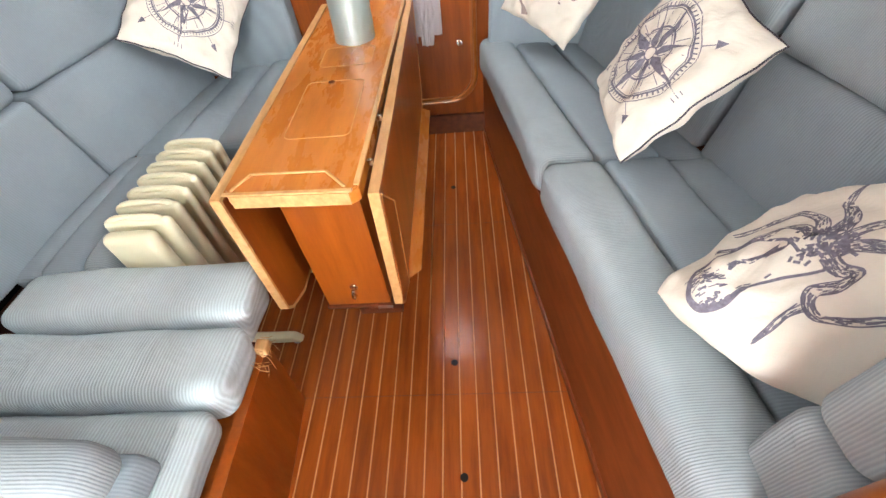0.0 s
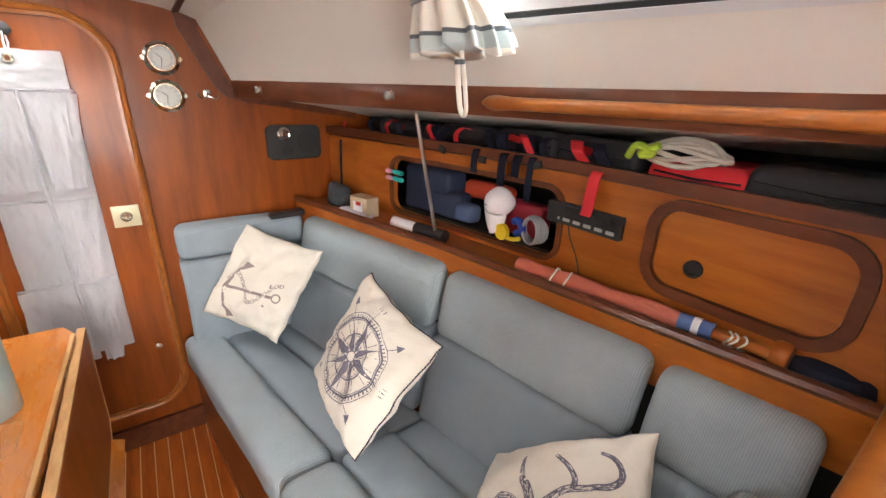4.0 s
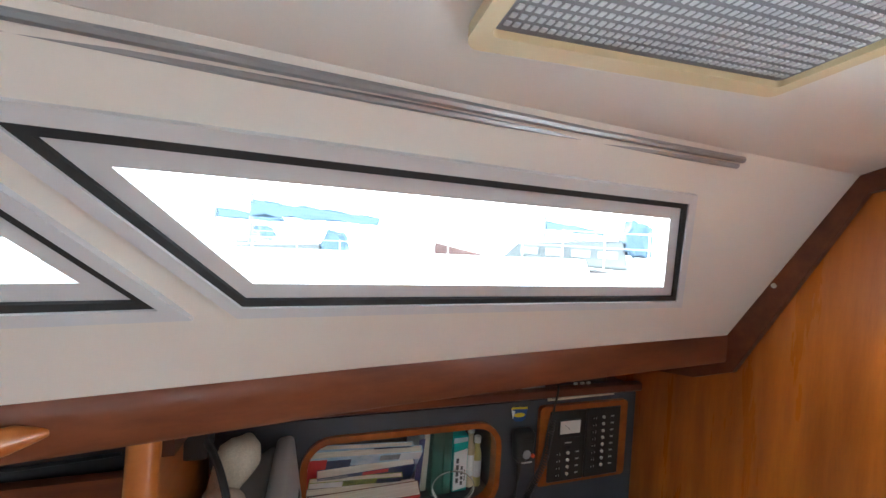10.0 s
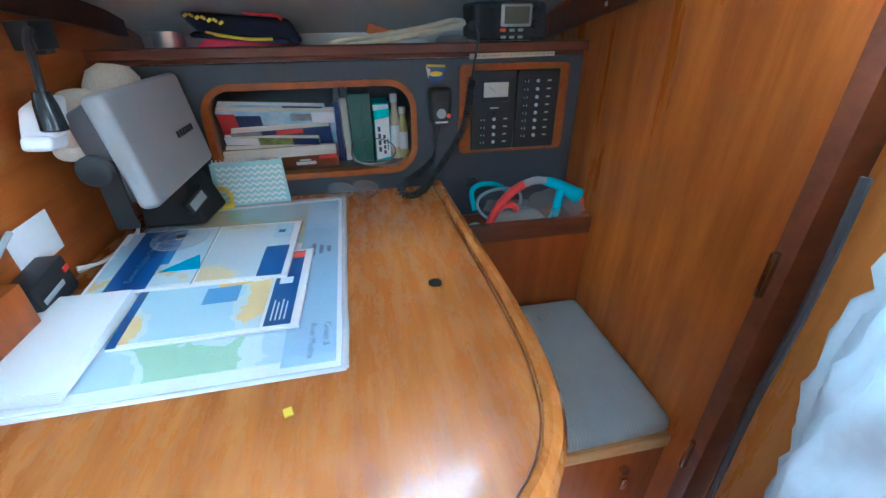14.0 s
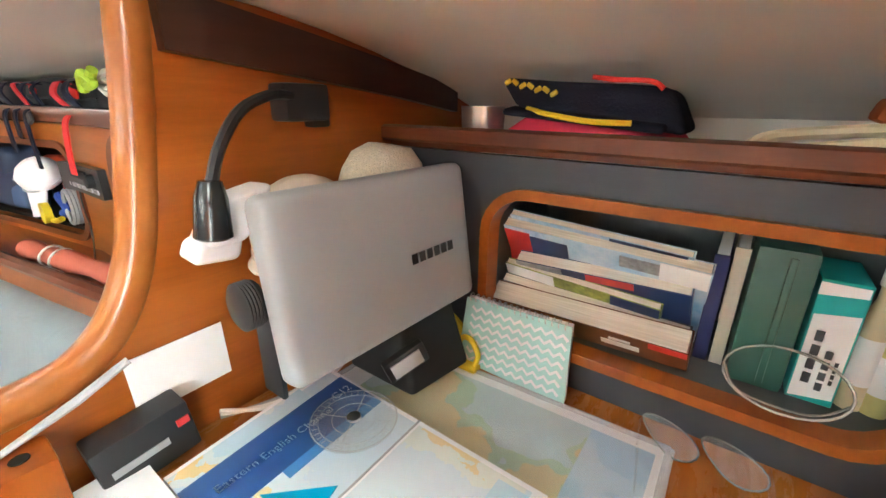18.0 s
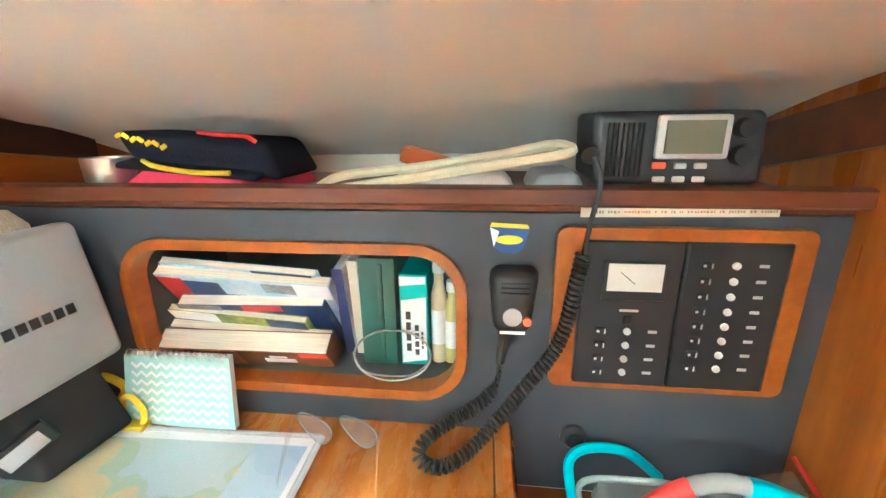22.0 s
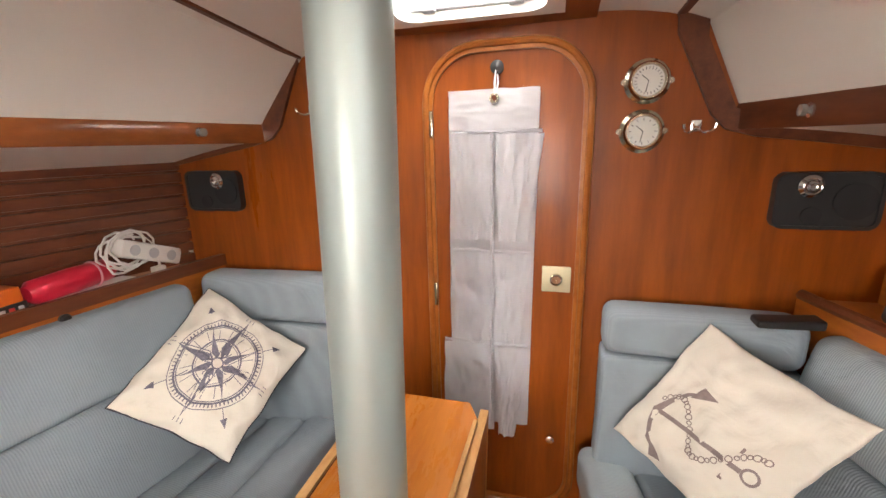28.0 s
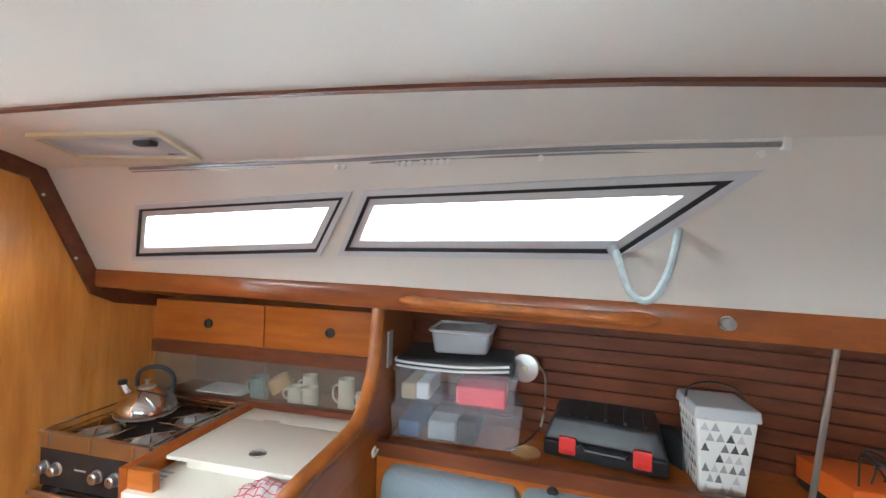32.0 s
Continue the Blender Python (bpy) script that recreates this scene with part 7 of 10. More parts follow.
solo("glue_stick", cyl(0.011, 0.09, Matrix.Translation((0.728, 0.226, 1.01)) @ Matrix.Rotation(0.1, 4, "X"), 16, bevel=0.002), WHITE, "white tube in the letter rack", "tube")
OCHRE = material("worn_ochre_wood", (0.62, 0.46, 0.16), 0.5, grain=(0.46, 0.30, 0.09), stretch=(3, 3, 0.5), scale=14)
for x, y, lean, h in ((0.652, 0.258, 0.05, 0.135), (0.700, 0.262, -0.06, 0.155)):
    brush = thing("paint_brush", (x, y, 0.963), "worn ochre wooden brush standing in the letter rack", "brush", "brushes in the rack")
    m = Matrix.Translation((x, y, 0.9635)) @ Matrix.Rotation(lean, 4, "Y")
    part("handle", loft([[m @ Vector((sx * w, sy * 0.0045, z)) for sx, sy in ((-1, -0.6), (-0.6, -1), (0.6, -1), (1, -0.6), (1, 0.6), (0.6, 1), (-0.6, 1), (-1, 0.6))] for w, z in ((0.006, 0.0), (0.0055, h * 0.55), (0.008, h * 0.80), (0.012, h * 0.93), (0.010, h))], close=True), OCHRE, brush)
    part("ferrule", loft([[m @ Vector((sx * w, sy * 0.0055, z)) for sx, sy in ((-1, -1), (1, -1), (1, 1), (-1, 1))] for w, z in ((0.0075, 0.035), (0.0075, 0.060))], close=True), BRASS, brush)
bag_pts = [(0.640, 0.2155, 0.966), (0.730, 0.2155, 0.966), (0.730, 0.2195, 0.966), (0.640, 0.2195, 0.966), (0.645, 0.206, 1.085), (0.722, 0.210, 1.075), (0.722, 0.219, 1.078), (0.645, 0.217, 1.088)]
solo("crumpled_bag", pad(bag_pts, 0.003, (10, 3, 10), 0.0, 0.010, 8), material("thin_white_plastic", (0.80, 0.80, 0.80), 0.35, bump=0.5, bump_scale=70), "crumpled thin white plastic bag in the letter rack", "plastic bag")
GREEN_STRAP = material("lime_cord", (0.28, 0.55, 0.14), 0.6)
solo("lime_string", tube(curve_points([(0.700, 0.25, 1.06), (0.735, 0.225, 1.08), (0.765, 0.20, 1.07), (0.795, 0.185, 1.078)], 5), 0.0035, 6), GREEN_STRAP, "lime green cord end", "cord")
solo("teal_sharpener", box(0.016, 0.016, 0.05, Matrix.Translation((0.728, 0.252, 1.06)) @ Matrix.Rotation(0.2, 4, "Y"), 0.004), material("teal_plastic", (0.05, 0.38, 0.40), 0.5), "teal plastic marker in the rack", "marker")


def chart_material(name, sea, shoal, land, scale, cut, seed):
    m = bpy.data.materials.new(name)
    m.use_nodes = True
    t = m.node_tree
    g = t.nodes.new("ShaderNodeNewGeometry")
    a = t.nodes.new("ShaderNodeVectorMath")
    a.operation = "ADD"
    a.inputs[1].default_value = (seed, seed * 0.7, 0)
    t.links.new(g.outputs["Position"], a.inputs[0])
    n = t.nodes.new("ShaderNodeTexNoise")
    n.inputs["Scale"].default_value, n.inputs["Detail"].default_value = scale, 7
    t.links.new(a.outputs[0], n.inputs["Vector"])
    r = t.nodes.new("ShaderNodeValToRGB")
    r.color_ramp.interpolation = "CONSTANT"
    e = r.color_ramp.elements
    e[0].color = (*sea, 1)
    e[1].position, e[1].color = cut - 0.04, (*shoal, 1)
    x = e.new(cut)
    x.color = (*land, 1)
    t.links.new(n.outputs["Fac"], r.inputs[0])
    pr = t.nodes["Principled BSDF"]
    pr.inputs["Roughness"].default_value = 0.35
    pr.inputs["Coat Weight"].default_value = 0.6
    pr.inputs["Coat Roughness"].default_value = 0.15
    t.links.new(r.outputs[0], pr.inputs["Base Color"])
    return m


CHART_A = chart_material("sea_chart_blue", (0.52, 0.66, 0.82), (0.70, 0.80, 0.86), (0.42, 0.62, 0.40), 5.0, 0.56, 3.0)
CHART_B = chart_material("sea_chart_sand", (0.52, 0.68, 0.78), (0.66, 0.74, 0.76), (0.76, 0.58, 0.27), 7.0, 0.52, 11.0)
CHART_C = chart_material("sea_chart_pale", (0.64, 0.72, 0.78), (0.70, 0.74, 0.70), (0.74, 0.62, 0.36), 6.0, 0.55, 20.0)
CHART_D = chart_material("sea_chart_bay", (0.50, 0.62, 0.66), (0.44, 0.58, 0.42), (0.66, 0.56, 0.30), 7.0, 0.54, 17.0)
CHART_E = chart_material("sea_chart_cover", (0.58, 0.68, 0.76), (0.64, 0.72, 0.76), (0.70, 0.58, 0.32), 5.0, 0.62, 44.0)
BLUE = plain("deep_blue_print", (0.022, 0.075, 0.24), 0.35)


def sheet(name, corners, z, thick, mat, label, category="chart"):
    ob = thing(name, (corners[0][0], corners[0][1], z), label, category, "charts on the table")
    part("sheet", plate(corners, (), thick, lambda u, v, w: Vector((u, v, z + w))), mat, ob)
    return ob


def quad_at(c, s, t):
    (x0, y0), (x1, y1), (x2, y2), (x3, y3) = c
    return ((1 - s) * (1 - t) * x0 + s * (1 - t) * x1 + s * t * x2 + (1 - s) * t * x3, (1 - s) * (1 - t) * y0 + s * (1 - t) * y1 + s * t * y2 + (1 - s) * t * y3)


def patch(ob, c, s0, s1, t0, t1, z, mat, name, label=""):
    return part(name, plate([quad_at(c, s0, t0), quad_at(c, s1, t0), quad_at(c, s1, t1), quad_at(c, s0, t1)], (), 0.0006, lambda u, v, w: Vector((u, v, z + w))), mat, ob, label)


def words(body, size, m, mat, parent, label=""):
    """Flat lettering in the built-in font."""
    cu = bpy.data.curves.new("lettering", "FONT")
    cu.body, cu.size, cu.align_x, cu.align_y, cu.resolution_u = body, size, "CENTER", "CENTER", 2
    tmp = new("lettering_source", cu)
    me = bpy.data.meshes.new_from_object(tmp)
    bpy.data.objects.remove(tmp)
    bpy.data.curves.remove(cu)
    b = bmesh.new()
    b.from_mesh(me)
    bpy.data.meshes.remove(me)
    bmesh.ops.transform(b, matrix=m, verts=b.verts)
    return part("lettering", b, mat, parent, label)


def flat_words(body, size, x, y, z, turn, mat, parent, label=""):
    return words(body, size, Matrix.Translation((x, y, z)) @ Matrix.Rotation(radians(turn), 4, "Z"), mat, parent, label)


C0 = [(0.764, 0.225), (0.770, -0.178), (1.344, -0.172), (1.330, 0.225)]
big = sheet("sea_chart", C0, 0.9555, 0.003, PAPER, "large folded sea chart of a harbour in a clear sleeve")
patch(big, C0, 0.03, 0.80, 0.05, 0.44, 0.9587, CHART_A, "map")
patch(big, C0, 0.80, 0.97, 0.03, 0.97, 0.9587, chart_material("sea_chart_margin", (0.34, 0.52, 0.74), (0.42, 0.60, 0.78), (0.50, 0.66, 0.80), 3.0, 0.6, 7.0), "margin", "pale blue title margin")
patch(big, C0, 0.10, 0.80, 0.62, 0.97, 0.9587, CHART_D, "map")
flat_words("Cowes &", 0.0135, 0.842, -0.152, 0.9596, 180, BLUE, big, "blue chart title")
flat_words("River Medina", 0.0135, 0.832, -0.133, 0.9596, 180, BLUE, big, "blue chart title")
for k in range(3):
    patch(big, C0, 0.85 + 0.035 * k, 0.868 + 0.035 * k, 0.52 + 0.01 * k, 0.60 - 0.012 * k, 0.9594, BLUE, "lettering", "small illegible blue lettering")
sleeve = thing("clear_sleeve", (1.0, 0, 0.9595), "creased clear plastic chart sleeve with glossy folds", "chart sleeve")
CLEARFILM = material("glossy_clear_film", (0.9, 0.92, 0.95), 0.06, alpha=0.16)
b = bmesh.new()
g = []
for i in range(19):
    row = []
    for j in range(15):
        x, y = quad_at(C0, j / 14, i / 18)
        row.append(b.verts.new((x, y, 0.9618 + 0.0034 * noise.noise(Vector((x * 22, y * 9, 0))) + 0.0012 * abs(noise.noise(Vector((x * 9, y * 40, 3)))))))
    g.append(row)
for i in range(18):
    for j in range(14):
        b.faces.new((g[i][j], g[i][j + 1], g[i + 1][j + 1], g[i + 1][j]))
part("film", b, CLEARFILM, sleeve, "", 180).visible_shadow = False
SEAM = material("milky_welded_seam", (0.86, 0.85, 0.90), 0.12, alpha=0.55)
for (s0, t0), (s1, t1) in (((0, 0), (1, 0)), ((1, 0), (1, 1)), ((1, 1), (0, 1)), ((0, 1), (0, 0))):
    line = []
    for k in range(31):
        x, y = quad_at(C0, s0 + (s1 - s0) * k / 30, t0 + (t1 - t0) * k / 30)
        line.append((x + 0.0015 * noise.noise(Vector((x * 14, y * 14, 8))), y + 0.0015 * noise.noise(Vector((x * 14, y * 14, 5))), 0.9600 + 0.0015 * abs(noise.noise(Vector((x * 18, y * 18, 2))))))
    part("welded_seam", tube(line, 0.0048, 6, flat=0.40), SEAM, sleeve, "milky glossy seam").visible_shadow = False

C1 = [(0.858, 0.128), (0.858, -0.114), (1.083, -0.120), (1.062, 0.140)]
one = sheet("chart_folder", C1, 0.963, 0.004, PAPER, "sea chart booklet with a sand and blue cover", "chart")
patch(one, C1, 0.05, 0.78, 0.03, 0.97, 0.9672, CHART_B, "map")
patch(one, C1, 0.0, 0.05, 0.0, 1.0, 0.9672, BLUE, "cover_band", "deep blue cover band")
patch(one, C1, 0.80, 0.95, 0.03, 0.97, 0.9672, BLUE, "cover_band", "deep blue cover band")
patch(one, C1, 0.83, 0.91, 0.50, 0.58, 0.9680, PAPER, "badge", "white badge")
patch(one, C1, 0.86, 0.95, 0.86, 0.95, 0.9680, material("red_round_mark", (0.72, 0.08, 0.04), 0.4), "badge", "red mark")
patch(one, C1, 0.40, 0.60, 0.36, 0.56, 0.9678, plain("chart_inset_blue", (0.14, 0.30, 0.56), 0.4), "inset", "blue inset")
patch(one, C1, 0.46, 0.66, 0.56, 0.63, 0.9676, plain("chart_inset_sand", (0.72, 0.46, 0.12), 0.4), "inset", "orange land strip")
for k in range(4):
    patch(one, C1, 0.83 + 0.025 * k, 0.838 + 0.025 * k, 0.08, 0.30 - 0.03 * (k % 2), 0.9678, PAPER, "lettering", "tiny white lettering")
C2 = [(0.990, 0.218), (0.986, -0.084), (1.196, -0.090), (1.203, 0.237)]
two = sheet("chart_folder", C2, 0.9685, 0.005, PAPER, "folded channel chart with a blue and sand cover", "chart")
patch(two, C2, 0.53, 0.96, 0.03, 0.97, 0.9737, CHART_C, "map")
patch(two, C2, 0.04, 0.515, 0.03, 0.97, 0.9737, CHART_E, "map")
patch(two, C2, 0.84, 0.97, 0.02, 0.50, 0.9741, BLUE, "cover_band", "deep blue cover band")
patch(two, C2, 0.86, 0.96, 0.66, 0.94, 0.9741, CHART_B, "corner_patch", "sand coloured corner")
patch(two, C2, 0.88, 0.92, 0.76, 0.82, 0.9745, BLUE, "badge")
patch(two, C2, 0.515, 0.522, 0.0, 1.0, 0.9745, GREY, "fold_line")
patch(two, C2, 0.10, 0.30, 0.0, 0.98, 0.9741, BLUE, "cover_band", "deep blue cover band")
patch(two, C2, 0.02, 0.10, 0.0, 0.75, 0.9741, CHART_B, "cover_band", "sand coloured band")
patch(two, C2, 0.30, 0.34, 0.35, 0.98, 0.9742, plain("bright_blue_band", (0.06, 0.20, 0.46), 0.4), "cover_band", "bright blue band")
flat_words("Eastern English Channel", 0.0145, 1.082, 0.163, 0.9747, 1, PAPER, two, "white chart title")
flat_words("C12", 0.016, 1.178, 0.178, 0.9747, 1, PAPER, two, "white chart number")
solo("plotting_triangle", plate([(1.035, 0.125), (1.085, 0.075), (1.035, 0.06)], (), 0.001, lambda u, v, w: Vector((u, v, 0.9745 + w))), plain("turquoise_acrylic", (0.02, 0.32, 0.55), 0.2), "turquoise plotting triangle on the chart", "triangle")
prot = thing("protractor", (1.153, 0.127, 0.975), "clear round protractor with a brass centre", "protractor")
ACRYLIC = material("thin_clear_acrylic", (0.80, 0.82, 0.82), 0.08, alpha=0.10)
PM = Matrix.Translation((1.153, 0.127, 0.9775))
part("disc", plate(uv_circle(0.0, 0.0, 0.050, 40), (), 0.0012, lambda u, v, w: PM @ Vector((u, v, w))), ACRYLIC, prot).visible_shadow = False
for r, w in ((0.0492, 0.0010), (0.0400, 0.0006), (0.0250, 0.0006)):
    part("ring", plate(uv_circle(0, 0, r, 40), [uv_circle(0, 0, r - w, 40)], 0.0004, lambda u, v, t: PM @ Vector((u, v, 0.0014 + t))), GREY, prot)
part("centre", lathe([(0.003, 0), (0.008, 0), (0.008, 0.003), (0.003, 0.004)], PM @ Matrix.Translation((0, 0, 0.0014)), 20), STEEL, prot, "small steel hub")
for k in range(36):
    part("tick", box(0.008 if k % 3 == 0 else 0.005, 0.0007, 0.0004, PM @ Matrix.Translation((0, 0, 0.0016)) @ Matrix.Rotation(math.pi * k / 18 + 0.2, 4, "Z") @ Matrix.Translation((0.044, 0, 0))), GREY, prot)
for k in range(2):
    part("arm", box(0.080, 0.0008, 0.0004, PM @ Matrix.Translation((0, 0, 0.0017)) @ Matrix.Rotation(math.pi * k / 2 + 0.5, 4, "Z")), GREY, prot)
pad_ob = thing("writing_pad", (0.88, 0.19, 0.963), "stack of loose white paper sheets on the chart", "paper stack")
for k in range(6):
    c = [(0.785, 0.262), (0.778, 0.135), (0.985, 0.140), (0.990, 0.262)]
    a = 0.012 * (k - 2)
    rc = [(0.885 + (x - 0.885) * math.cos(a) - (y - 0.2) * math.sin(a), min(0.274, 0.2 + (x - 0.885) * math.sin(a) + (y - 0.2) * math.cos(a))) for x, y in c]
    part("page", plate(rc, (), 0.0018, lambda u, v, w, k=k: Vector((u, v, 0.9630 + 0.0024 * k + w))), PAPER, pad_ob)
solo("yellow_clip", box(0.012, 0.010, 0.003, Matrix.Translation((0.717, -0.115, 0.9575)) @ Matrix.Rotation(0.3, 4, "Z"), 0.001), material("yellow_plastic", (0.75, 0.55, 0.02), 0.5), "small yellow clip on the chart table", "clip")
YELLOW = bpy.data.materials["yellow_plastic"]
solo("yellow_tape", tube(curve_points([(1.365, 0.165, 0.965), (1.36, 0.14, 0.975), (1.365, 0.125, 1.0), (1.36, 0.15, 1.02), (1.365, 0.17, 0.99)], 5), 0.006, 6), YELLOW, "coiled yellow tape under the plotter", "tape")

# spiral notebook
book = thing("spiral_notebook", (1.365, 0.04, 0.957), "mint zigzag patterned spiral notebook leaning on the panel", "notebook")
MINT = plain("mint_cover", (0.42, 0.68, 0.66), 0.6)


def nb(u, v, w):
    return Vector((1.345 + 0.022 * v / 0.095 - w, u, 0.958 + v))


part("pages", plate([(-0.048, 0.0), (0.112, 0.004), (0.112, 0.095), (-0.04, 0.098)], (), 0.010, lambda u, v, w: nb(u, v, w - 0.011)), PAPER, book)
part("cover", plate([(-0.050, -0.001), (0.114, 0.003), (0.114, 0.096), (-0.042, 0.099)], (), 0.0015, nb), MINT, book)
for r in range(7):
    b = bmesh.new()
    pts = [(-0.040 + 0.0075 * k, 0.008 + 0.012 * r + (0.006 if k % 2 else 0.0)) for k in range(20)]
    for q in uv_ribbon(pts, 0.0045):
        b.faces.new([b.verts.new(nb(p.x, p.y, 0.0018)) for p in q])
    part("zigzag", b, PAPER, book, "white zigzag stripe")
b = bmesh.new()
for k in range(17):
    y = -0.034 + 0.0088 * k
    tube([nb(y, 0.098, 0) + Vector((0.0055 * math.cos(a), 0, 0.0055 * math.sin(a))) for a in [2 * math.pi * j / 10 for j in range(10)]], 0.0009, 5, True, b)
part("spiral", b, STEEL, book)


# books and boxes in the locker
def slab(name, y0, y1, x0, x1, z0, z1, lean, mat, label, cat="book", group="books in the locker"):
    ob = thing(name, ((x0 + x1) / 2, (y0 + y1) / 2, z0), label, cat, group)
    m = Matrix.Translation((x0, (y0 + y1) / 2, z0)) @ Matrix.Rotation(lean, 4, "Y")
    part("block", box(x1 - x0 - 0.002, y1 - y0 - 0.003, z1 - z0, m @ Matrix.Translation(((x1 - x0) / 2, 0, (z1 - z0) / 2)), 0.0008, 1), PAPER, ob, "cream page edges")
    part("cover", box(0.0016, y1 - y0, z1 - z0 + 0.004, m @ Matrix.Translation((-0.0002, 0, (z1 - z0) / 2)), 0), mat, ob)
    part("cover", box(0.0016, y1 - y0, z1 - z0 + 0.004, m @ Matrix.Translation((x1 - x0, 0, (z1 - z0) / 2)), 0), mat, ob)
    return ob


def leaning_book(x0, y0, y1, top, thick, lean, mat, label, shift=0.0, extras=()):
    """A book leaning back in the locker, its page edges up."""
    ob = thing("book", (x0, (y0 + y1) / 2, 1.0125), label, "book", "books in the locker")
    m = Matrix.Translation((x0, (y0 + y1) / 2, 1.0135)) @ Matrix.Rotation(shift, 4, "X") @ Matrix.Rotation(lean, 4, "Y")
    L, w = top / math.cos(lean), y1 - y0
    part("page_block", box(thick, w - 0.002, L - 0.0005, m @ Matrix.Translation((thick / 2, 0, L / 2)), 0), PAGES, ob, "cream page edges")
    part("cover", box(0.0014, w, L, m @ Matrix.Translation((-0.0008, 0, L / 2)), 0), mat, ob)
    part("cover", box(0.0014, w, L, m @ Matrix.Translation((thick + 0.0008, 0, L / 2)), 0), mat, ob)
    part("spine", box(thick + 0.003, 0.0014, L, m @ Matrix.Translation((thick / 2, -w / 2 - 0.0008, L / 2)), 0), mat, ob)
    for s0, s1, t0, t1, c in extras:
        part("cover_print", box(0.0008, w * (s1 - s0), L * (t1 - t0), m @ Matrix.Translation((-0.0020, w / 2 - w * (s0 + s1) / 2, L * (t0 + t1) / 2)), 0), c, ob)
    return ob


PAGES = material("cream_page_edges", (0.82, 0.78, 0.69), 0.9, grain=(0.60, 0.55, 0.45), stretch=(60, 1, 60), scale=8, dark=0.9)
PHOTO_O = material("orange_photo", (0.62, 0.22, 0.04), 0.4, grain=(0.14, 0.05, 0.02), scale=22, stretch=(1, 1, 1))
PHOTO_G = material("green_photo", (0.42, 0.48, 0.10), 0.4, grain=(0.10, 0.13, 0.05), scale=40)
PHOTO_B = material("sky_photo", (0.30, 0.50, 0.66), 0.35, grain=(0.66, 0.74, 0.80), scale=25)
PHOTO_N = material("grey_photo", (0.42, 0.43, 0.44), 0.4, grain=(0.12, 0.12, 0.14), scale=35)
BROWN = material("brown_cover", (0.11, 0.035, 0.012), 0.4, grain=(0.20, 0.07, 0.02), scale=14)
NAVYC = plain("navy_cover", (0.02, 0.035, 0.11), 0.35)
REDC = plain("red_cover", (0.60, 0.035, 0.03), 0.4)
SLATE = plain("slate_cover", (0.07, 0.08, 0.10), 0.4)
BOOKROW = (
    ("brown softcover cookery book with an orange photo", 1.424, -0.166, 0.094, 0.045, 0.0300, BROWN, ((0.0, 0.48, 0.0, 1.0, PHOTO_O), (0.62, 0.80, 0.30, 0.55, PAPER), (0.66, 0.76, 0.62, 0.74, PAPER), (0.84, 1.0, 0.72, 1.0, REDC))),
    ("slate softcover book with cream pages", 1.4626, -0.160, 0.092, 0.0615, 0.0125, SLATE, ((0.0, 0.5, 0.5, 1.0, PHOTO_N),)),
    ("green photo magazine in the book row", 1.4805, -0.122, 0.090, 0.095, 0.0080, PHOTO_G, ((0.0, 0.35, 0.75, 1.0, PAPER), (0.72, 1.0, 0.7, 1.0, NAVYC))),
    ("thick cream book with a red corner", 1.4925, -0.158, 0.066, 0.117, 0.0165, NAVYC, ((0.45, 0.72, 0.88, 1.0, REDC), (0.0, 0.30, 0.80, 1.0, PHOTO_N))),
    ("pale blue sky photo magazine", 1.5145, -0.164, 0.094, 0.170, 0.0130, PHOTO_B, ((0.0, 0.15, 0.5, 0.96, REDC), (0.15, 0.36, 0.45, 0.93, NAVYC), (0.62, 0.80, 0.84, 0.97, PHOTO_N), (0.80, 1.0, 0.80, 1.0, PAPER))),
    ("blue and white boat magazine", 1.5325, -0.140, 0.092, 0.186, 0.0080, PHOTO_B, ((0.6, 0.98, 0.9, 1.0, NAVYC),)),
)
for label, bx, ya, yb, length, thick, mat, extras in BOOKROW:
    leaning_book(bx, ya, yb, length * math.cos(0.62), thick, -0.62, mat, label, {0.0300: -0.015, 0.0125: 0.03, 0.0165: -0.03, 0.0130: 0.045}.get(thick, 0.06), extras)
leaning_book(1.500, 0.072, 0.098, 0.120, 0.0260, -0.45, REDC, "red book end beside the row", 0.05)
slab("book", -0.183, -0.168, 1.47, 1.58, 1.0125, 1.165, -0.22, plain("book_navy_spine", (0.05, 0.06, 0.18), 0.4), "slim navy upright book in the locker")
slab("book", -0.200, -0.186, 1.47, 1.58, 1.0125, 1.170, -0.12, plain("book_cream_spine", (0.62, 0.58, 0.48), 0.5), "slim cream upright book in the locker")
GREENBOX = material("dark_green_plastic", (0.035, 0.10, 0.075), 0.4)
case = thing("green_case", (1.47, -0.230, 1.0125), "dark green plastic case standing in the book locker", "case")
part("shell", span(1.44, 1.56, -0.258, -0.204, 1.0125, 1.18, 0.006), GREENBOX, case)
part("ridge", span(1.437, 1.441, -0.240, -0.233, 1.020, 1.172, 0.002), GREENBOX, case)
TEAL = plain("teal_card", (0.03, 0.42, 0.40), 0.5)
carton = thing("teal_carton", (1.47, -0.281, 1.0125), "teal and white card carton with dark lettering", "carton")
part("box", span(1.445, 1.53, -0.302, -0.262, 1.0125, 1.155, 0.001, 1), TEAL, carton)
part("label", plate([(-0.264, 1.116), (-0.300, 1.122), (-0.300, 1.022), (-0.264, 1.016)], (), 0.0008, lambda u, v, w: Vector((1.4444 - w, u, v))), PAPER, carton, "white lower half with a slanted edge")
part("label", plate([(-0.262, 1.152), (-0.300, 1.152), (-0.300, 1.142), (-0.262, 1.138)], (), 0.0008, lambda u, v, w: Vector((1.4444 - w, u, v))), PAPER, carton, "white band at the top")
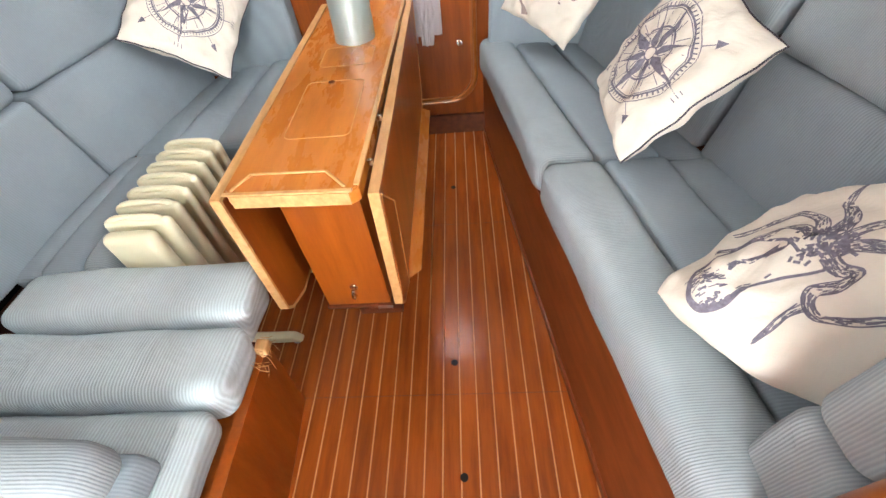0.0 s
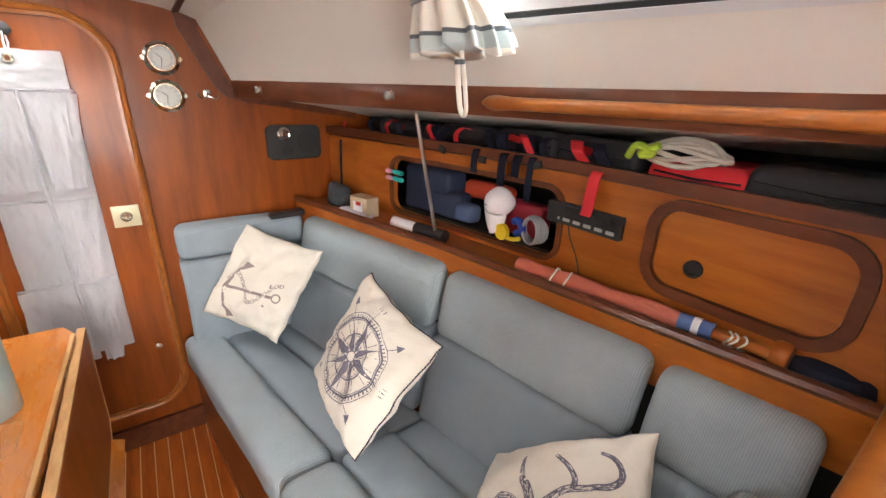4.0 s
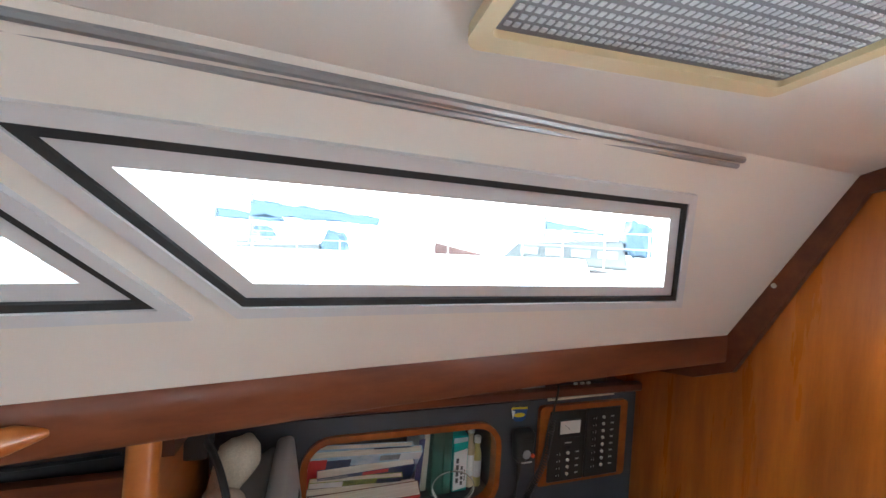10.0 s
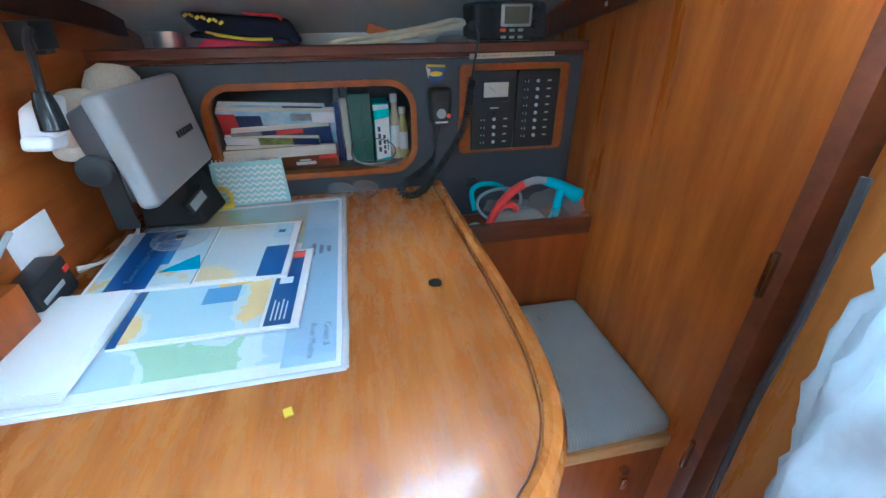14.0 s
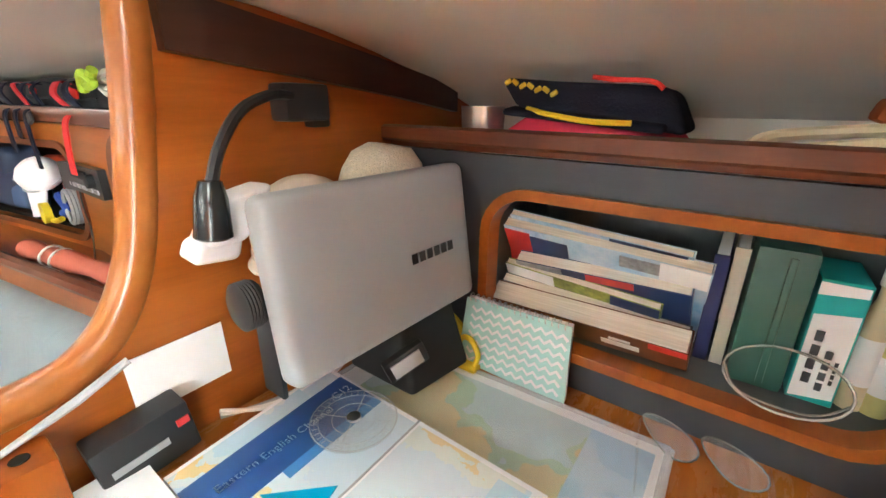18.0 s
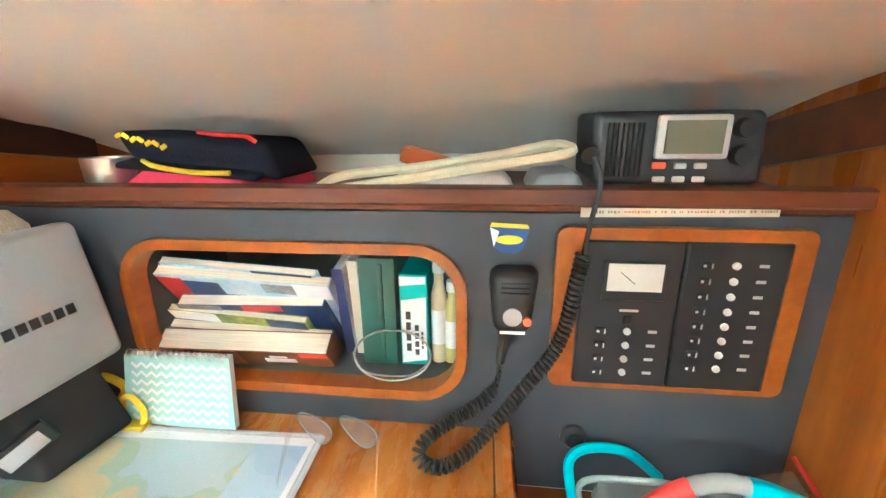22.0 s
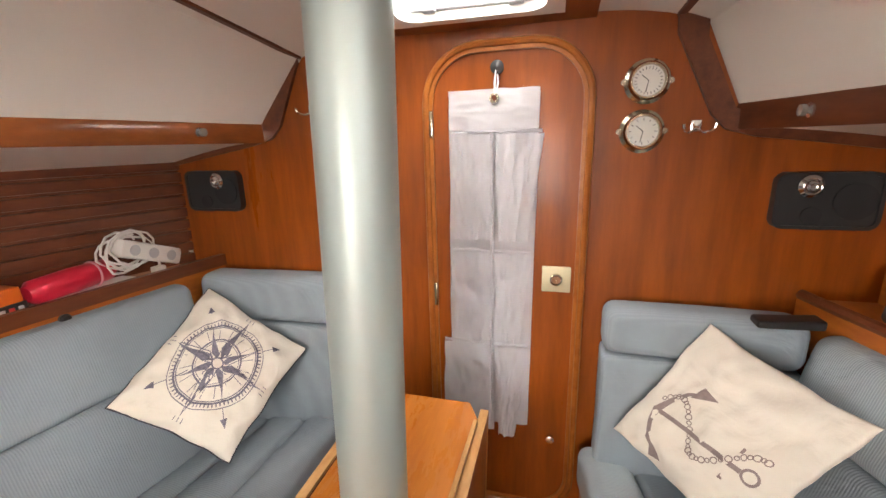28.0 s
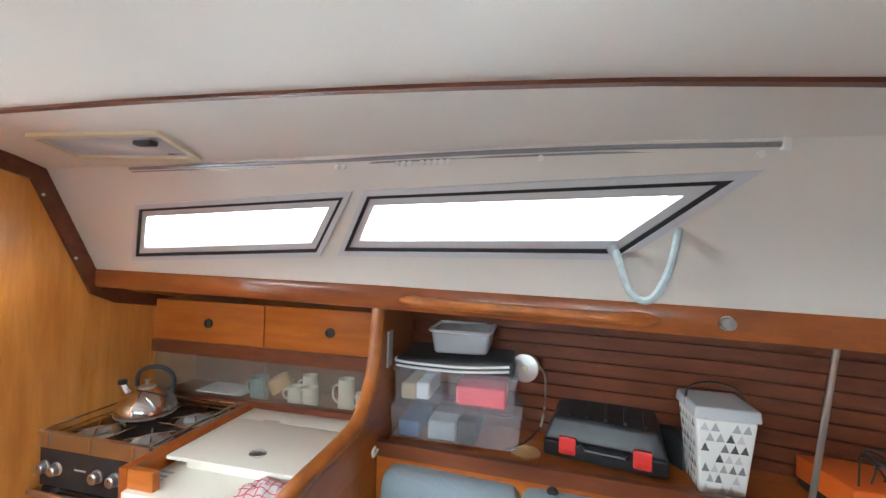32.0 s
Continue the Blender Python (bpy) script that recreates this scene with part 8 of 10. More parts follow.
for k, (y, w, z0, z1) in enumerate(((-0.274, 0.007, 1.036, 1.104), (-0.286, 0.006, 1.030, 1.082), (-0.294, 0.003, 1.040, 1.070))):
    for j in range(4):
        zz = z0 + (z1 - z0) * j / 4
        part("lettering", span(1.4430, 1.4434, y - w / 2, y + w / 2, zz, zz + (z1 - z0) / 4 * 0.72), NAVY, carton, "dark lettering bar")
for y, h, c, word in ((-0.316, 0.160, (0.62, 0.52, 0.34), "amber"), (-0.336, 0.128, (0.60, 0.55, 0.22), "yellow labelled")):
    ob = thing("bottle", (1.46, y, 1.0125), word + " bottle with a cap in the book locker", "bottle", "bottles")
    part("body", lathe([(0, 0), (0.012, 0), (0.012, h * 0.65), (0.007, h * 0.78), (0.007, h * 0.88), (0, h * 0.88)], Matrix.Translation((1.465, y, 1.0125)), 16), plain(word.split()[0] + "_bottle", c, 0.3), ob)
    part("label", cyl(0.0124, h * 0.34, Matrix.Translation((1.465, y, 1.0125 + h * 0.36)), 16), PAPER, ob, "cream paper label")
    part("cap", cyl(0.009, h * 0.12, Matrix.Translation((1.465, y, 1.0125 + h * 0.94)), 14), WHITE, ob)
clip = thing("yellow_clip", (1.335, 0.098, 0.960), "bright yellow plastic loop beside the notebook", "clip")
part("loop", tube(curve_points([(1.338, 0.082, 0.9635), (1.338, 0.076, 0.985), (1.340, 0.090, 1.004), (1.342, 0.106, 1.000), (1.342, 0.112, 0.980), (1.339, 0.104, 0.9635)], 5), 0.0042, 8), YELLOW, clip)
part("foot", span(1.326, 1.345, 0.074, 0.114, 0.9588, 0.9665, 0.002, 1), YELLOW, clip)
specs = thing("spectacles", (1.40, -0.22, 1.02), "clear framed spectacles lying in the locker", "spectacles", "spectacles")
part("rims", tube([(1.415 + 0.02 * math.sin(a), -0.255 + 0.055 * math.cos(a), 1.045 + 0.028 * math.sin(a)) for a in [2 * math.pi * k / 24 for k in range(24)]], 0.0016, 6, True), CLEAR, specs)
part("temple", tube(curve_points([(1.41, -0.20, 1.05), (1.40, -0.22, 1.025), (1.405, -0.28, 1.02), (1.415, -0.31, 1.04)], 5), 0.0015, 6), CLEAR, specs)
specs = thing("spectacles", (1.34, -0.21, 0.957), "clear plastic safety spectacles lying on the chart table", "spectacles", "spectacles")
for k, y in enumerate((-0.168, -0.226)):
    lens = [Vector((1.335 + 0.014 * math.cos(a), y + 0.028 * math.cos(a) + 0.004 * math.sin(2 * a), 0.980 + 0.020 * math.sin(a))) for a in [2 * math.pi * j / 20 for j in range(20)]]
    b = bmesh.new()
    b.faces.new([b.verts.new(v) for v in lens])
    bmesh.ops.solidify(b, geom=b.faces[:], thickness=0.0015)
    part("lens", b, ACRYLIC, specs).visible_shadow = False
    part("rims", tube(lens, 0.0010, 6, True), CLEAR, specs)
    e = y + (0.029 if k == 0 else -0.029)
    part("temple", loft([[(x, v, z - h), (x, v, z + h), (x, v + 0.0015, z + h), (x, v + 0.0015, z - h)] for x, v, z, h in ((1.335, e, 0.984, 0.009), (1.310, e - 0.004, 0.980, 0.007), (1.282, e - 0.010, 0.972, 0.005), (1.262, e - 0.014, 0.963, 0.004))], close=True), ACRYLIC, specs).visible_shadow = False

# switch panel
panel = thing("breaker_panel", (1.385, -0.60, 1.14), "black switch panel with meter and rockers in a varnished frame", "switch panel")
part("frame", plate(rounded(0.272, 0.206, 0.012, -0.601, 1.140), [rounded(0.222, 0.186, 0.004, -0.604, 1.136)], 0.012, lambda u, v, w: Vector((1.3895 - w, u, v))), WOOD_X, panel)
for y0, y1 in ((-0.604, -0.495), (-0.714, -0.606)):
    face = part("face_plate", span(1.376, 1.3895, y0, y1, 1.0435, 1.2285, 0.002, 1), BLACK, panel)
meter = part("meter", span(1.3735, 1.3765, -0.588, -0.518, 1.158, 1.206, 0.001, 1), BLACK, panel)
part("meter_face", span(1.3722, 1.3737, -0.583, -0.523, 1.170, 1.203), DIAL, meter)
part("needle", box(0.0006, 0.022, 0.0009, Matrix.Translation((1.3720, -0.545, 1.186)) @ Matrix.Rotation(0.7, 4, "X")), BLACK, meter)
LETTER = plain("pale_panel_lettering", (0.55, 0.55, 0.52), 0.6)


def rocker(y, z):
    sw = part("rocker", span(1.3725, 1.3765, y - 0.0065, y + 0.0065, z - 0.0045, z + 0.0045, 0.0012, 1), GASKET, panel)
    part("mark", span(1.3722, 1.3727, y - 0.005, y - 0.0035, z - 0.003, z + 0.003), LETTER, sw)
    part("ring_mark", span(1.3722, 1.3727, y + 0.002, y + 0.005, z - 0.0015, z + 0.0015), LETTER, sw)
    part("breaker", lathe([(0, 0), (0.0042, 0), (0.0042, 0.003), (0, 0.004)], Matrix.Translation((1.376, y - 0.030, z)) @ Matrix.Rotation(-math.pi / 2, 4, "Y"), 10), DIAL, panel, "white breaker button")
    part("lettering", span(1.3755, 1.3759, y - 0.064, y - 0.054, z - 0.0018, z + 0.0018), LETTER, panel, "tiny pale lettering")


for k in range(4):
    rocker(-0.522, 1.118 - 0.0185 * k)
for k in range(8):
    rocker(-0.628, 1.203 - 0.0185 * k)
part("selector", span(1.373, 1.3765, -0.556, -0.546, 1.128, 1.138, 0.001, 1), GASKET, panel)
part("lettering", span(1.3755, 1.3759, -0.562, -0.541, 1.143, 1.146), LETTER, panel, "tiny pale lettering")

strip = thing("label_strip", (1.388, -0.6, 1.259), "cream label strip with small handwriting above the panel", "label strip")
part("strip", box(0.0012, 0.208, 0.0118, Matrix.Translation((1.3886, -0.594, 1.2600)) @ Matrix.Rotation(-0.015, 4, "X")), material("cream_tape", (0.72, 0.66, 0.52), 0.6), strip)
b = bmesh.new()
random.seed(5)
y = -0.503
while y > -0.695:
    w = random.uniform(0.0012, 0.0030)
    box(0.0006, w * 0.8, random.uniform(0.0016, 0.0036), Matrix.Translation((1.3878, y - w / 2, 1.2600 - 0.015 * (y + 0.594))), bm=b)
    y -= w + random.choice((0.0008, 0.0010, 0.0012, 0.0045))
part("lettering", b, plain("handwriting_ink", (0.30, 0.25, 0.18), 0.7), strip, "illegible handwriting bars")
sticker = thing("badge_sticker", (1.389, -0.411, 1.226), "blue shield sticker with a yellow emblem", "sticker")
part("shield", plate([(-0.434, 1.237), (-0.388, 1.239), (-0.394, 1.214), (-0.402, 1.208), (-0.420, 1.207), (-0.428, 1.213)], (), 0.0008, lambda u, v, w: Vector((1.3895 - w, u, v))), BLUE, sticker)
part("emblem", plate([(u, v) for u, v in [(-0.411 + 0.016 * math.cos(a), 1.224 + 0.0055 * math.sin(a)) for a in [2 * math.pi * k / 16 for k in range(16)]]], (), 0.0006, lambda u, v, w: Vector((1.3886 - w, u, v))), YELLOW, sticker)
part("corner", plate([(-0.388, 1.239), (-0.393, 1.215), (-0.399, 1.234)], (), 0.0006, lambda u, v, w: Vector((1.3886 - w, u, v))), PAPER, sticker)
part("band", plate([(-0.434, 1.2375), (-0.388, 1.2395), (-0.390, 1.2445), (-0.432, 1.2425)], (), 0.0006, lambda u, v, w: Vector((1.3895 - w, u, v))), YELLOW, sticker)

# handset and radio
mic = thing("radio_handset", (1.375, -0.416, 1.155), "black radio handset with a red button and coiled cord", "handset")
q = [(1.3885, -0.440, 1.114), (1.3885, -0.392, 1.114), (1.352, -0.396, 1.118), (1.352, -0.436, 1.118), (1.3885, -0.449, 1.198), (1.3885, -0.387, 1.198), (1.352, -0.392, 1.192), (1.352, -0.444, 1.192)]
part("shell", pad(q, 0.012, (5, 3, 6)), BLACK, mic)
for k in range(3):
    part("grille_slot", span(1.3495, 1.3515, -0.434, -0.402, 1.170 + 0.006 * k, 1.1725 + 0.006 * k, 0.0005, 1), LIGHT_GREY if k == 3 else GASKET, mic)
part("red_button", cyl(0.005, 0.004, Matrix.Translation((1.3505, -0.433, 1.137)) @ Matrix.Rotation(math.pi / 2, 4, "Y"), 12), material("orange_red_button", (0.85, 0.10, 0.03), 0.4), mic)
part("dial_ring", lathe([(0.007, 0), (0.011, 0), (0.011, 0.002), (0.007, 0.002)], Matrix.Translation((1.3515, -0.416, 1.142)) @ Matrix.Rotation(-math.pi / 2, 4, "Y"), 18), GREY, mic)
part("marking", span(1.3495, 1.3508, -0.431, -0.402, 1.121, 1.1245), WHITE, mic)
path = curve_points([(1.372, -0.409, 1.112), (1.368, -0.405, 1.08), (1.366, -0.398, 1.035), (1.354, -0.370, 1.010), (1.338, -0.334, 0.994), (1.322, -0.312, 0.982), (1.308, -0.310, 0.972), (1.302, -0.328, 0.967), (1.310, -0.352, 0.969), (1.335, -0.384, 0.985), (1.358, -0.431, 1.038), (1.363, -0.472, 1.105), (1.364, -0.488, 1.189), (1.365, -0.492, 1.215)], 24)
coil, dist = [], 0.0
for k, p0 in enumerate(path):
    nxt = path[min(k + 1, len(path) - 1)]
    d = (nxt - path[max(k - 1, 0)]).normalized()
    s = d.cross(Vector((1, 0, 0.2))).normalized()
    u = s.cross(d)
    length = (nxt - p0).length
    n = 4
    for j in range(n):
        a = 2 * math.pi * (dist + length * j / n) / 0.0068
        f = min(1.0, max(0.15, (k - 40) / 14))
        coil.append(p0 + (nxt - p0) * (j / n) + 0.0072 * f * (math.cos(a) * s + math.sin(a) * u))
    dist += length
part("strain_relief", tube(path[:30], [0.0085 - 0.0035 * k / 29 for k in range(30)], 8), BLACK, mic)
part("coiled_cord", tube(coil, 0.0024, 5), BLACK, mic)
part("cord_end", tube(curve_points([(1.365, -0.492, 1.215), (1.364, -0.496, 1.25), (1.362, -0.502, 1.295), (1.366, -0.494, 1.322)], 6), 0.0028, 6), BLACK, mic)

vhf = thing("vhf_radio", (1.43, -0.575, 1.286), "black marine radio with a grey display on the shelf", "radio")
q = [(1.384, -0.672, 1.290), (1.384, -0.500, 1.290), (1.50, -0.500, 1.290), (1.50, -0.672, 1.290), (1.380, -0.664, 1.3665), (1.380, -0.494, 1.3665), (1.50, -0.498, 1.3665), (1.50, -0.660, 1.3665)]
part("body", pad(q, 0.009, (4, 4, 4)), BLACK, vhf)
part("display_rim", span(1.3725, 1.381, -0.628, -0.556, 1.318, 1.3625, 0.005), material("silver_plastic", (0.52, 0.51, 0.49), 0.35, 0.2), vhf)
for z0 in (1.350, 1.322):
    part("side_grip", lathe([(0, 0), (0.013, 0), (0.013, 0.004), (0, 0.005)], Matrix.Translation((1.382, -0.648, z0)) @ Matrix.Rotation(-math.pi / 2, 4, "Y"), 16), BLACK, vhf)
part("plug", tube([(1.372, -0.492, 1.322), (1.384, -0.492, 1.326)], 0.010, 10), BLACK, vhf)
part("display", span(1.3706, 1.3735, -0.620, -0.564, 1.324, 1.357), material("olive_lcd", (0.15, 0.155, 0.105), 0.22), vhf)
for k in range(8):
    part("speaker_slot", span(1.376, 1.381, -0.546 + 0.005 * k, -0.544 + 0.005 * k, 1.30, 1.355), GASKET, vhf)
part("red_button", span(1.3755, 1.380, -0.570, -0.556, 1.308, 1.315, 0.002), bpy.data.materials["orange_red_button"], vhf)
for y, z in ((-0.585, 1.311), (-0.605, 1.311), (-0.565, 1.297), (-0.585, 1.297), (-0.605, 1.297)):
    part("button", span(1.377, 1.3815, y - 0.006, y + 0.006, z - 0.003, z + 0.003, 0.001, 1), LETTER, vhf)
for z in (1.349, 1.322):
    part("knob", lathe([(0, 0), (0.010, 0), (0.009, 0.012), (0, 0.013)], Matrix.Translation((1.380, -0.640, z)) @ Matrix.Rotation(-math.pi / 2, 4, "Y"), 16), GASKET, vhf)

# shelf above the panel
tin = thing("steel_tin", (1.45, 0.045, 1.269), "small stainless steel beaker on the shelf", "beaker")
part("body", lathe([(0, 0), (0.030, 0), (0.032, 0.045), (0.029, 0.045), (0.028, 0.004), (0, 0.004)], Matrix.Translation((1.45, 0.150, 1.2710)), 24), STEEL, tin)
NAVYCLOTH = material("navy_cloth", (0.018, 0.020, 0.035), 0.95, bump=0.3, bump_scale=300)
PINK = material("hot_pink_cloth", (0.80, 0.05, 0.13), 0.8)
cap = thing("peaked_cap", (1.46, 0.0, 1.271), "navy peaked cap with yellow braid and pink lining", "cap")
part("lining", pad([(1.398, -0.115, 1.2705), (1.398, 0.115, 1.2705), (1.56, 0.115, 1.2705), (1.56, -0.115, 1.2705), (1.408, -0.11, 1.288), (1.420, 0.06, 1.312), (1.55, 0.06, 1.31), (1.55, -0.10, 1.29)], 0.010, (8, 4, 3), 0.0, 0.004), PINK, cap, "hot pink lining")
part("crown", pad([(1.412, -0.125, 1.287), (1.414, 0.075, 1.312), (1.57, 0.07, 1.312), (1.57, -0.12, 1.29), (1.43, -0.10, 1.338), (1.43, 0.112, 1.353), (1.56, 0.105, 1.352), (1.56, -0.09, 1.34)], 0.014, (10, 5, 4), 0.0, 0.008, 4), NAVYCLOTH, cap)
part("peak", pad([(1.395, -0.10, 1.290), (1.395, 0.09, 1.306), (1.43, 0.09, 1.308), (1.43, -0.10, 1.292), (1.397, -0.10, 1.298), (1.397, 0.09, 1.314), (1.43, 0.09, 1.318), (1.43, -0.10, 1.302)], 0.004, (8, 3, 2)), NAVYCLOTH, cap)
part("braid", tube(curve_points([(1.412, 0.062, 1.314), (1.394, 0.03, 1.309), (1.392, -0.02, 1.302), (1.394, -0.068, 1.301)], 6), 0.0034, 6), YELLOW, cap, "yellow braid")
for k in range(7):
    part("laurel", box(0.003, 0.010, 0.006, Matrix.Translation((1.418 - 0.001 * k, 0.095 - 0.011 * k, 1.346 - 0.0024 * k + 0.002 * (k % 2))) @ Matrix.Rotation(0.6 if k % 2 else -0.5, 4, "X"), 0.0012, 1), YELLOW, cap, "yellow embroidered leaf")
part("badge", tube(curve_points([(1.425, -0.012, 1.350), (1.420, -0.04, 1.346), (1.424, -0.075, 1.344), (1.428, -0.088, 1.336)], 5), 0.0032, 6), RED, cap, "red trim")
seatloop = thing("cream_loop", (1.42, -0.32, 1.27), "long cream plastic loop handle lying on the shelf", "loop handle")
outl = [(1.400, -0.178, 1.279), (1.392, -0.20, 1.281), (1.394, -0.30, 1.296), (1.398, -0.40, 1.311), (1.404, -0.47, 1.322), (1.415, -0.478, 1.328), (1.440, -0.46, 1.330), (1.455, -0.40, 1.318), (1.450, -0.30, 1.303), (1.440, -0.20, 1.293), (1.420, -0.176, 1.284)]
part("ring", tube(curve_points(outl + outl[:1], 4)[:-1], 0.0062, 8, True), CREAM, seatloop)
solo("white_cloth", pad([(1.42, -0.42, 1.270), (1.42, -0.24, 1.270), (1.55, -0.24, 1.270), (1.55, -0.42, 1.270), (1.44, -0.40, 1.295), (1.44, -0.26, 1.29), (1.54, -0.26, 1.29), (1.54, -0.40, 1.295)], 0.010, (6, 4, 2), 0.0, 0.006), WHITE_CLOTH, "crumpled white cloth on the shelf", "cloth")
solo("orange_pouch", box(0.05, 0.07, 0.022, Matrix.Translation((1.49, -0.30, 1.308)) @ Matrix.Rotation(0.3, 4, "X"), 0.006), material("rust_orange_cloth", (0.45, 0.10, 0.02), 0.8), "rust orange pouch on the shelf", "pouch")
solo("grey_mesh_bag", pad([(1.40, -0.50, 1.270), (1.40, -0.43, 1.270), (1.54, -0.43, 1.270), (1.54, -0.50, 1.270), (1.42, -0.49, 1.30), (1.42, -0.44, 1.295), (1.53, -0.44, 1.295), (1.53, -0.49, 1.30)], 0.010, (4, 4, 2), 0.0, 0.006), GREY, "grey mesh bag on the shelf", "mesh bag")

# mask and snorkel on the small ledge
CYAN = material("cyan_plastic", (0.02, 0.48, 0.62), 0.35)
snork = thing("snorkel", (1.31, -0.62, 0.862), "red, clear and cyan snorkel lying on the ledge", "snorkel")
arc = curve_points([(1.275, -0.520, 0.880), (1.285, -0.548, 0.928), (1.295, -0.595, 0.965), (1.30, -0.645, 0.980), (1.30, -0.695, 0.968), (1.298, -0.742, 0.944), (1.296, -0.764, 0.930)], 6)
part("red_tube", tube(arc[:15], 0.0105, 12), RED, snork)
part("clear_tube", tube(arc[14:22], [0.0098 + 0.0007 * (k % 2) for k in range(8)], 12), material("clear_grey_tube", (0.55, 0.55, 0.55), 0.2, alpha=0.6), snork)
part("cyan_tube", tube(arc[21:], [0.0112 + 0.0006 * k for k in range(len(arc[21:]))], 12), CYAN, snork)
part("mouthpiece", tube(curve_points([(1.297, -0.715, 0.955), (1.292, -0.708, 0.92), (1.285, -0.70, 0.89), (1.272, -0.685, 0.880)], 4), 0.0105, 10), CYAN, snork)
part("tip", cyl(0.019, 0.010, Matrix.Translation((1.296, -0.766, 0.929)) @ Matrix.Rotation(1.0, 4, "X"), 14), RED, snork)
mask = thing("diving_mask", (1.33, -0.58, 0.862), "cyan and clear diving mask lying on the ledge", "diving mask")
part("frame", tube([(1.325 + 0.012 * math.cos(a * 2), -0.565 + 0.060 * math.cos(a), 0.915 + 0.045 * math.sin(a)) for a in [2 * math.pi * k / 28 for k in range(28)]], 0.0042, 8, True), material("frosted_mask_rim", (0.42, 0.50, 0.52), 0.25, alpha=0.8), mask)
SILI = material("clear_silicone", (0.55, 0.56, 0.56), 0.15, alpha=0.45)
part("skirt", pad([(1.27, -0.70, 0.863), (1.27, -0.52, 0.863), (1.375, -0.52, 0.863), (1.375, -0.70, 0.863), (1.28, -0.66, 0.905), (1.29, -0.53, 0.92), (1.37, -0.53, 0.92), (1.37, -0.66, 0.905)], 0.015, (8, 5, 3), 0.0, 0.018, 6), SILI, mask)
part("strap", tube(curve_points([(1.34, -0.500, 0.895), (1.355, -0.495, 0.94), (1.365, -0.52, 0.955), (1.370, -0.57, 0.948), (1.36, -0.61, 0.92)], 5), 0.0065, 8), CYAN, mask)
part("nose_piece", tube(curve_points([(1.30, -0.545, 0.905), (1.285, -0.56, 0.925), (1.285, -0.585, 0.925), (1.30, -0.60, 0.900)], 4), 0.008, 8), RED, mask)
bag = thing("clear_bag", (1.34, -0.70, 0.862), "clear plastic bag with a red edge on the ledge", "bag")
part("film", pad([(1.255, -0.768, 0.864), (1.255, -0.66, 0.864), (1.375, -0.66, 0.864), (1.375, -0.768, 0.864), (1.26, -0.766, 0.918), (1.27, -0.67, 0.895), (1.37, -0.67, 0.92), (1.37, -0.766, 0.95)], 0.008, (6, 6, 4), 0.0, 0.012, 2), material("clear_film_bag", (0.5, 0.48, 0.46), 0.1, alpha=0.35), bag)
part("edge", tube([(1.258, -0.766, 0.905), (1.30, -0.769, 0.935), (1.372, -0.766, 0.958)], 0.003, 6), RED, bag)
solo("clear_clip", box(0.03, 0.05, 0.022, Matrix.Translation((1.265, -0.475, 0.877)) @ Matrix.Rotation(0.5, 4, "Z"), 0.006), material("frosted_clip", (0.62, 0.62, 0.62), 0.3), "frosted plastic clip on the ledge", "clip")
sock = thing("power_socket", (1.385, -0.505, 0.952), "round black power socket in the slate panel", "socket")
part("ring", lathe([(0.008, 0), (0.018, 0), (0.018, 0.005), (0.012, 0.010), (0.008, 0.010)], Matrix.Translation((1.3895, -0.505, 0.952)) @ Matrix.Rotation(-math.pi / 2, 4, "Y"), 20), BLACK, sock)
part("lid", cyl(0.010, 0.01, Matrix.Translation((1.382, -0.505, 0.952)) @ Matrix.Rotation(math.pi / 2, 4, "Y"), 16), GASKET, sock)

# door post, door edge and hanging jacket by the companionway
structure("door_post", span(0.728, 0.757, -0.80, -0.745, 0.0, 1.84, 0.004), WOOD_TRIM, "mahogany door post")
door = tagged(thing("door_2", (0.62, -0.82, 0), "varnished cabin door standing behind the jacket", "door"), kind="structure")
part("door_panel", span(0.40, 0.727, -0.83, -0.792, 0.02, 1.80, 0.003), WOOD_PALE, door)
for z in (0.62, 1.0):
    part("hinge", span(0.744, 0.752, -0.7455, -0.735, z, z + 0.07, 0.002), BRASS, door)
key = thing("locker_key", (0.838, -0.665, 0.558), "small key with a fob in the seat locker", "key")
part("lock", cyl(0.010, 0.012, Matrix.Translation((0.818, -0.690, 0.520)) @ Matrix.Rotation(math.pi / 2, 4, "Y"), 14), CHROME, key)
part("fob", box(0.006, 0.014, 0.03, Matrix.Translation((0.808, -0.690, 0.485)), 0.002), CHROME, key)
jacket = thing("hanging_jacket", (0.56, -0.70, 0.9), "pale blue-white rain jacket hanging in heavy folds, black zip", "jacket")
sec = []
for k in range(61):
    t = k / 60
    z = 1.55 - 1.25 * t
    half = 0.100 + 0.030 * t + 0.02 * math.sin(t * 7)
    row = []
    for j in range(72):
        a = 2 * math.pi * j / 72
        n = noise.noise(Vector((math.cos(a) * 1.2, math.sin(a) * 1.2, z * 4.5)))
        crease = abs(noise.noise(Vector((math.cos(a) * 2.6 + z * 2.0, math.sin(a) * 2.6, z * 7.0))))
        fine = abs(noise.noise(Vector((math.cos(a) * 4.5 - z * 3.0, math.sin(a) * 4.5 + z, z * 11.0))))
        f = 1 + 0.06 * math.sin(5 * a + 5 * t) + 0.24 * n - 0.46 * crease - 0.22 * fine
        row.append((0.490 + half * math.cos(a) * f * 1.12, -0.690 + 0.085 * math.sin(a) * f, z + 0.035 * n))
    sec.append(row)
part("cloth", loft(sec, close=True), material("pale_blue_raincoat", (0.50, 0.56, 0.64), 0.6, bump=0.25, bump_scale=60, dark=0.8, spots=0.4), jacket, "", 180)
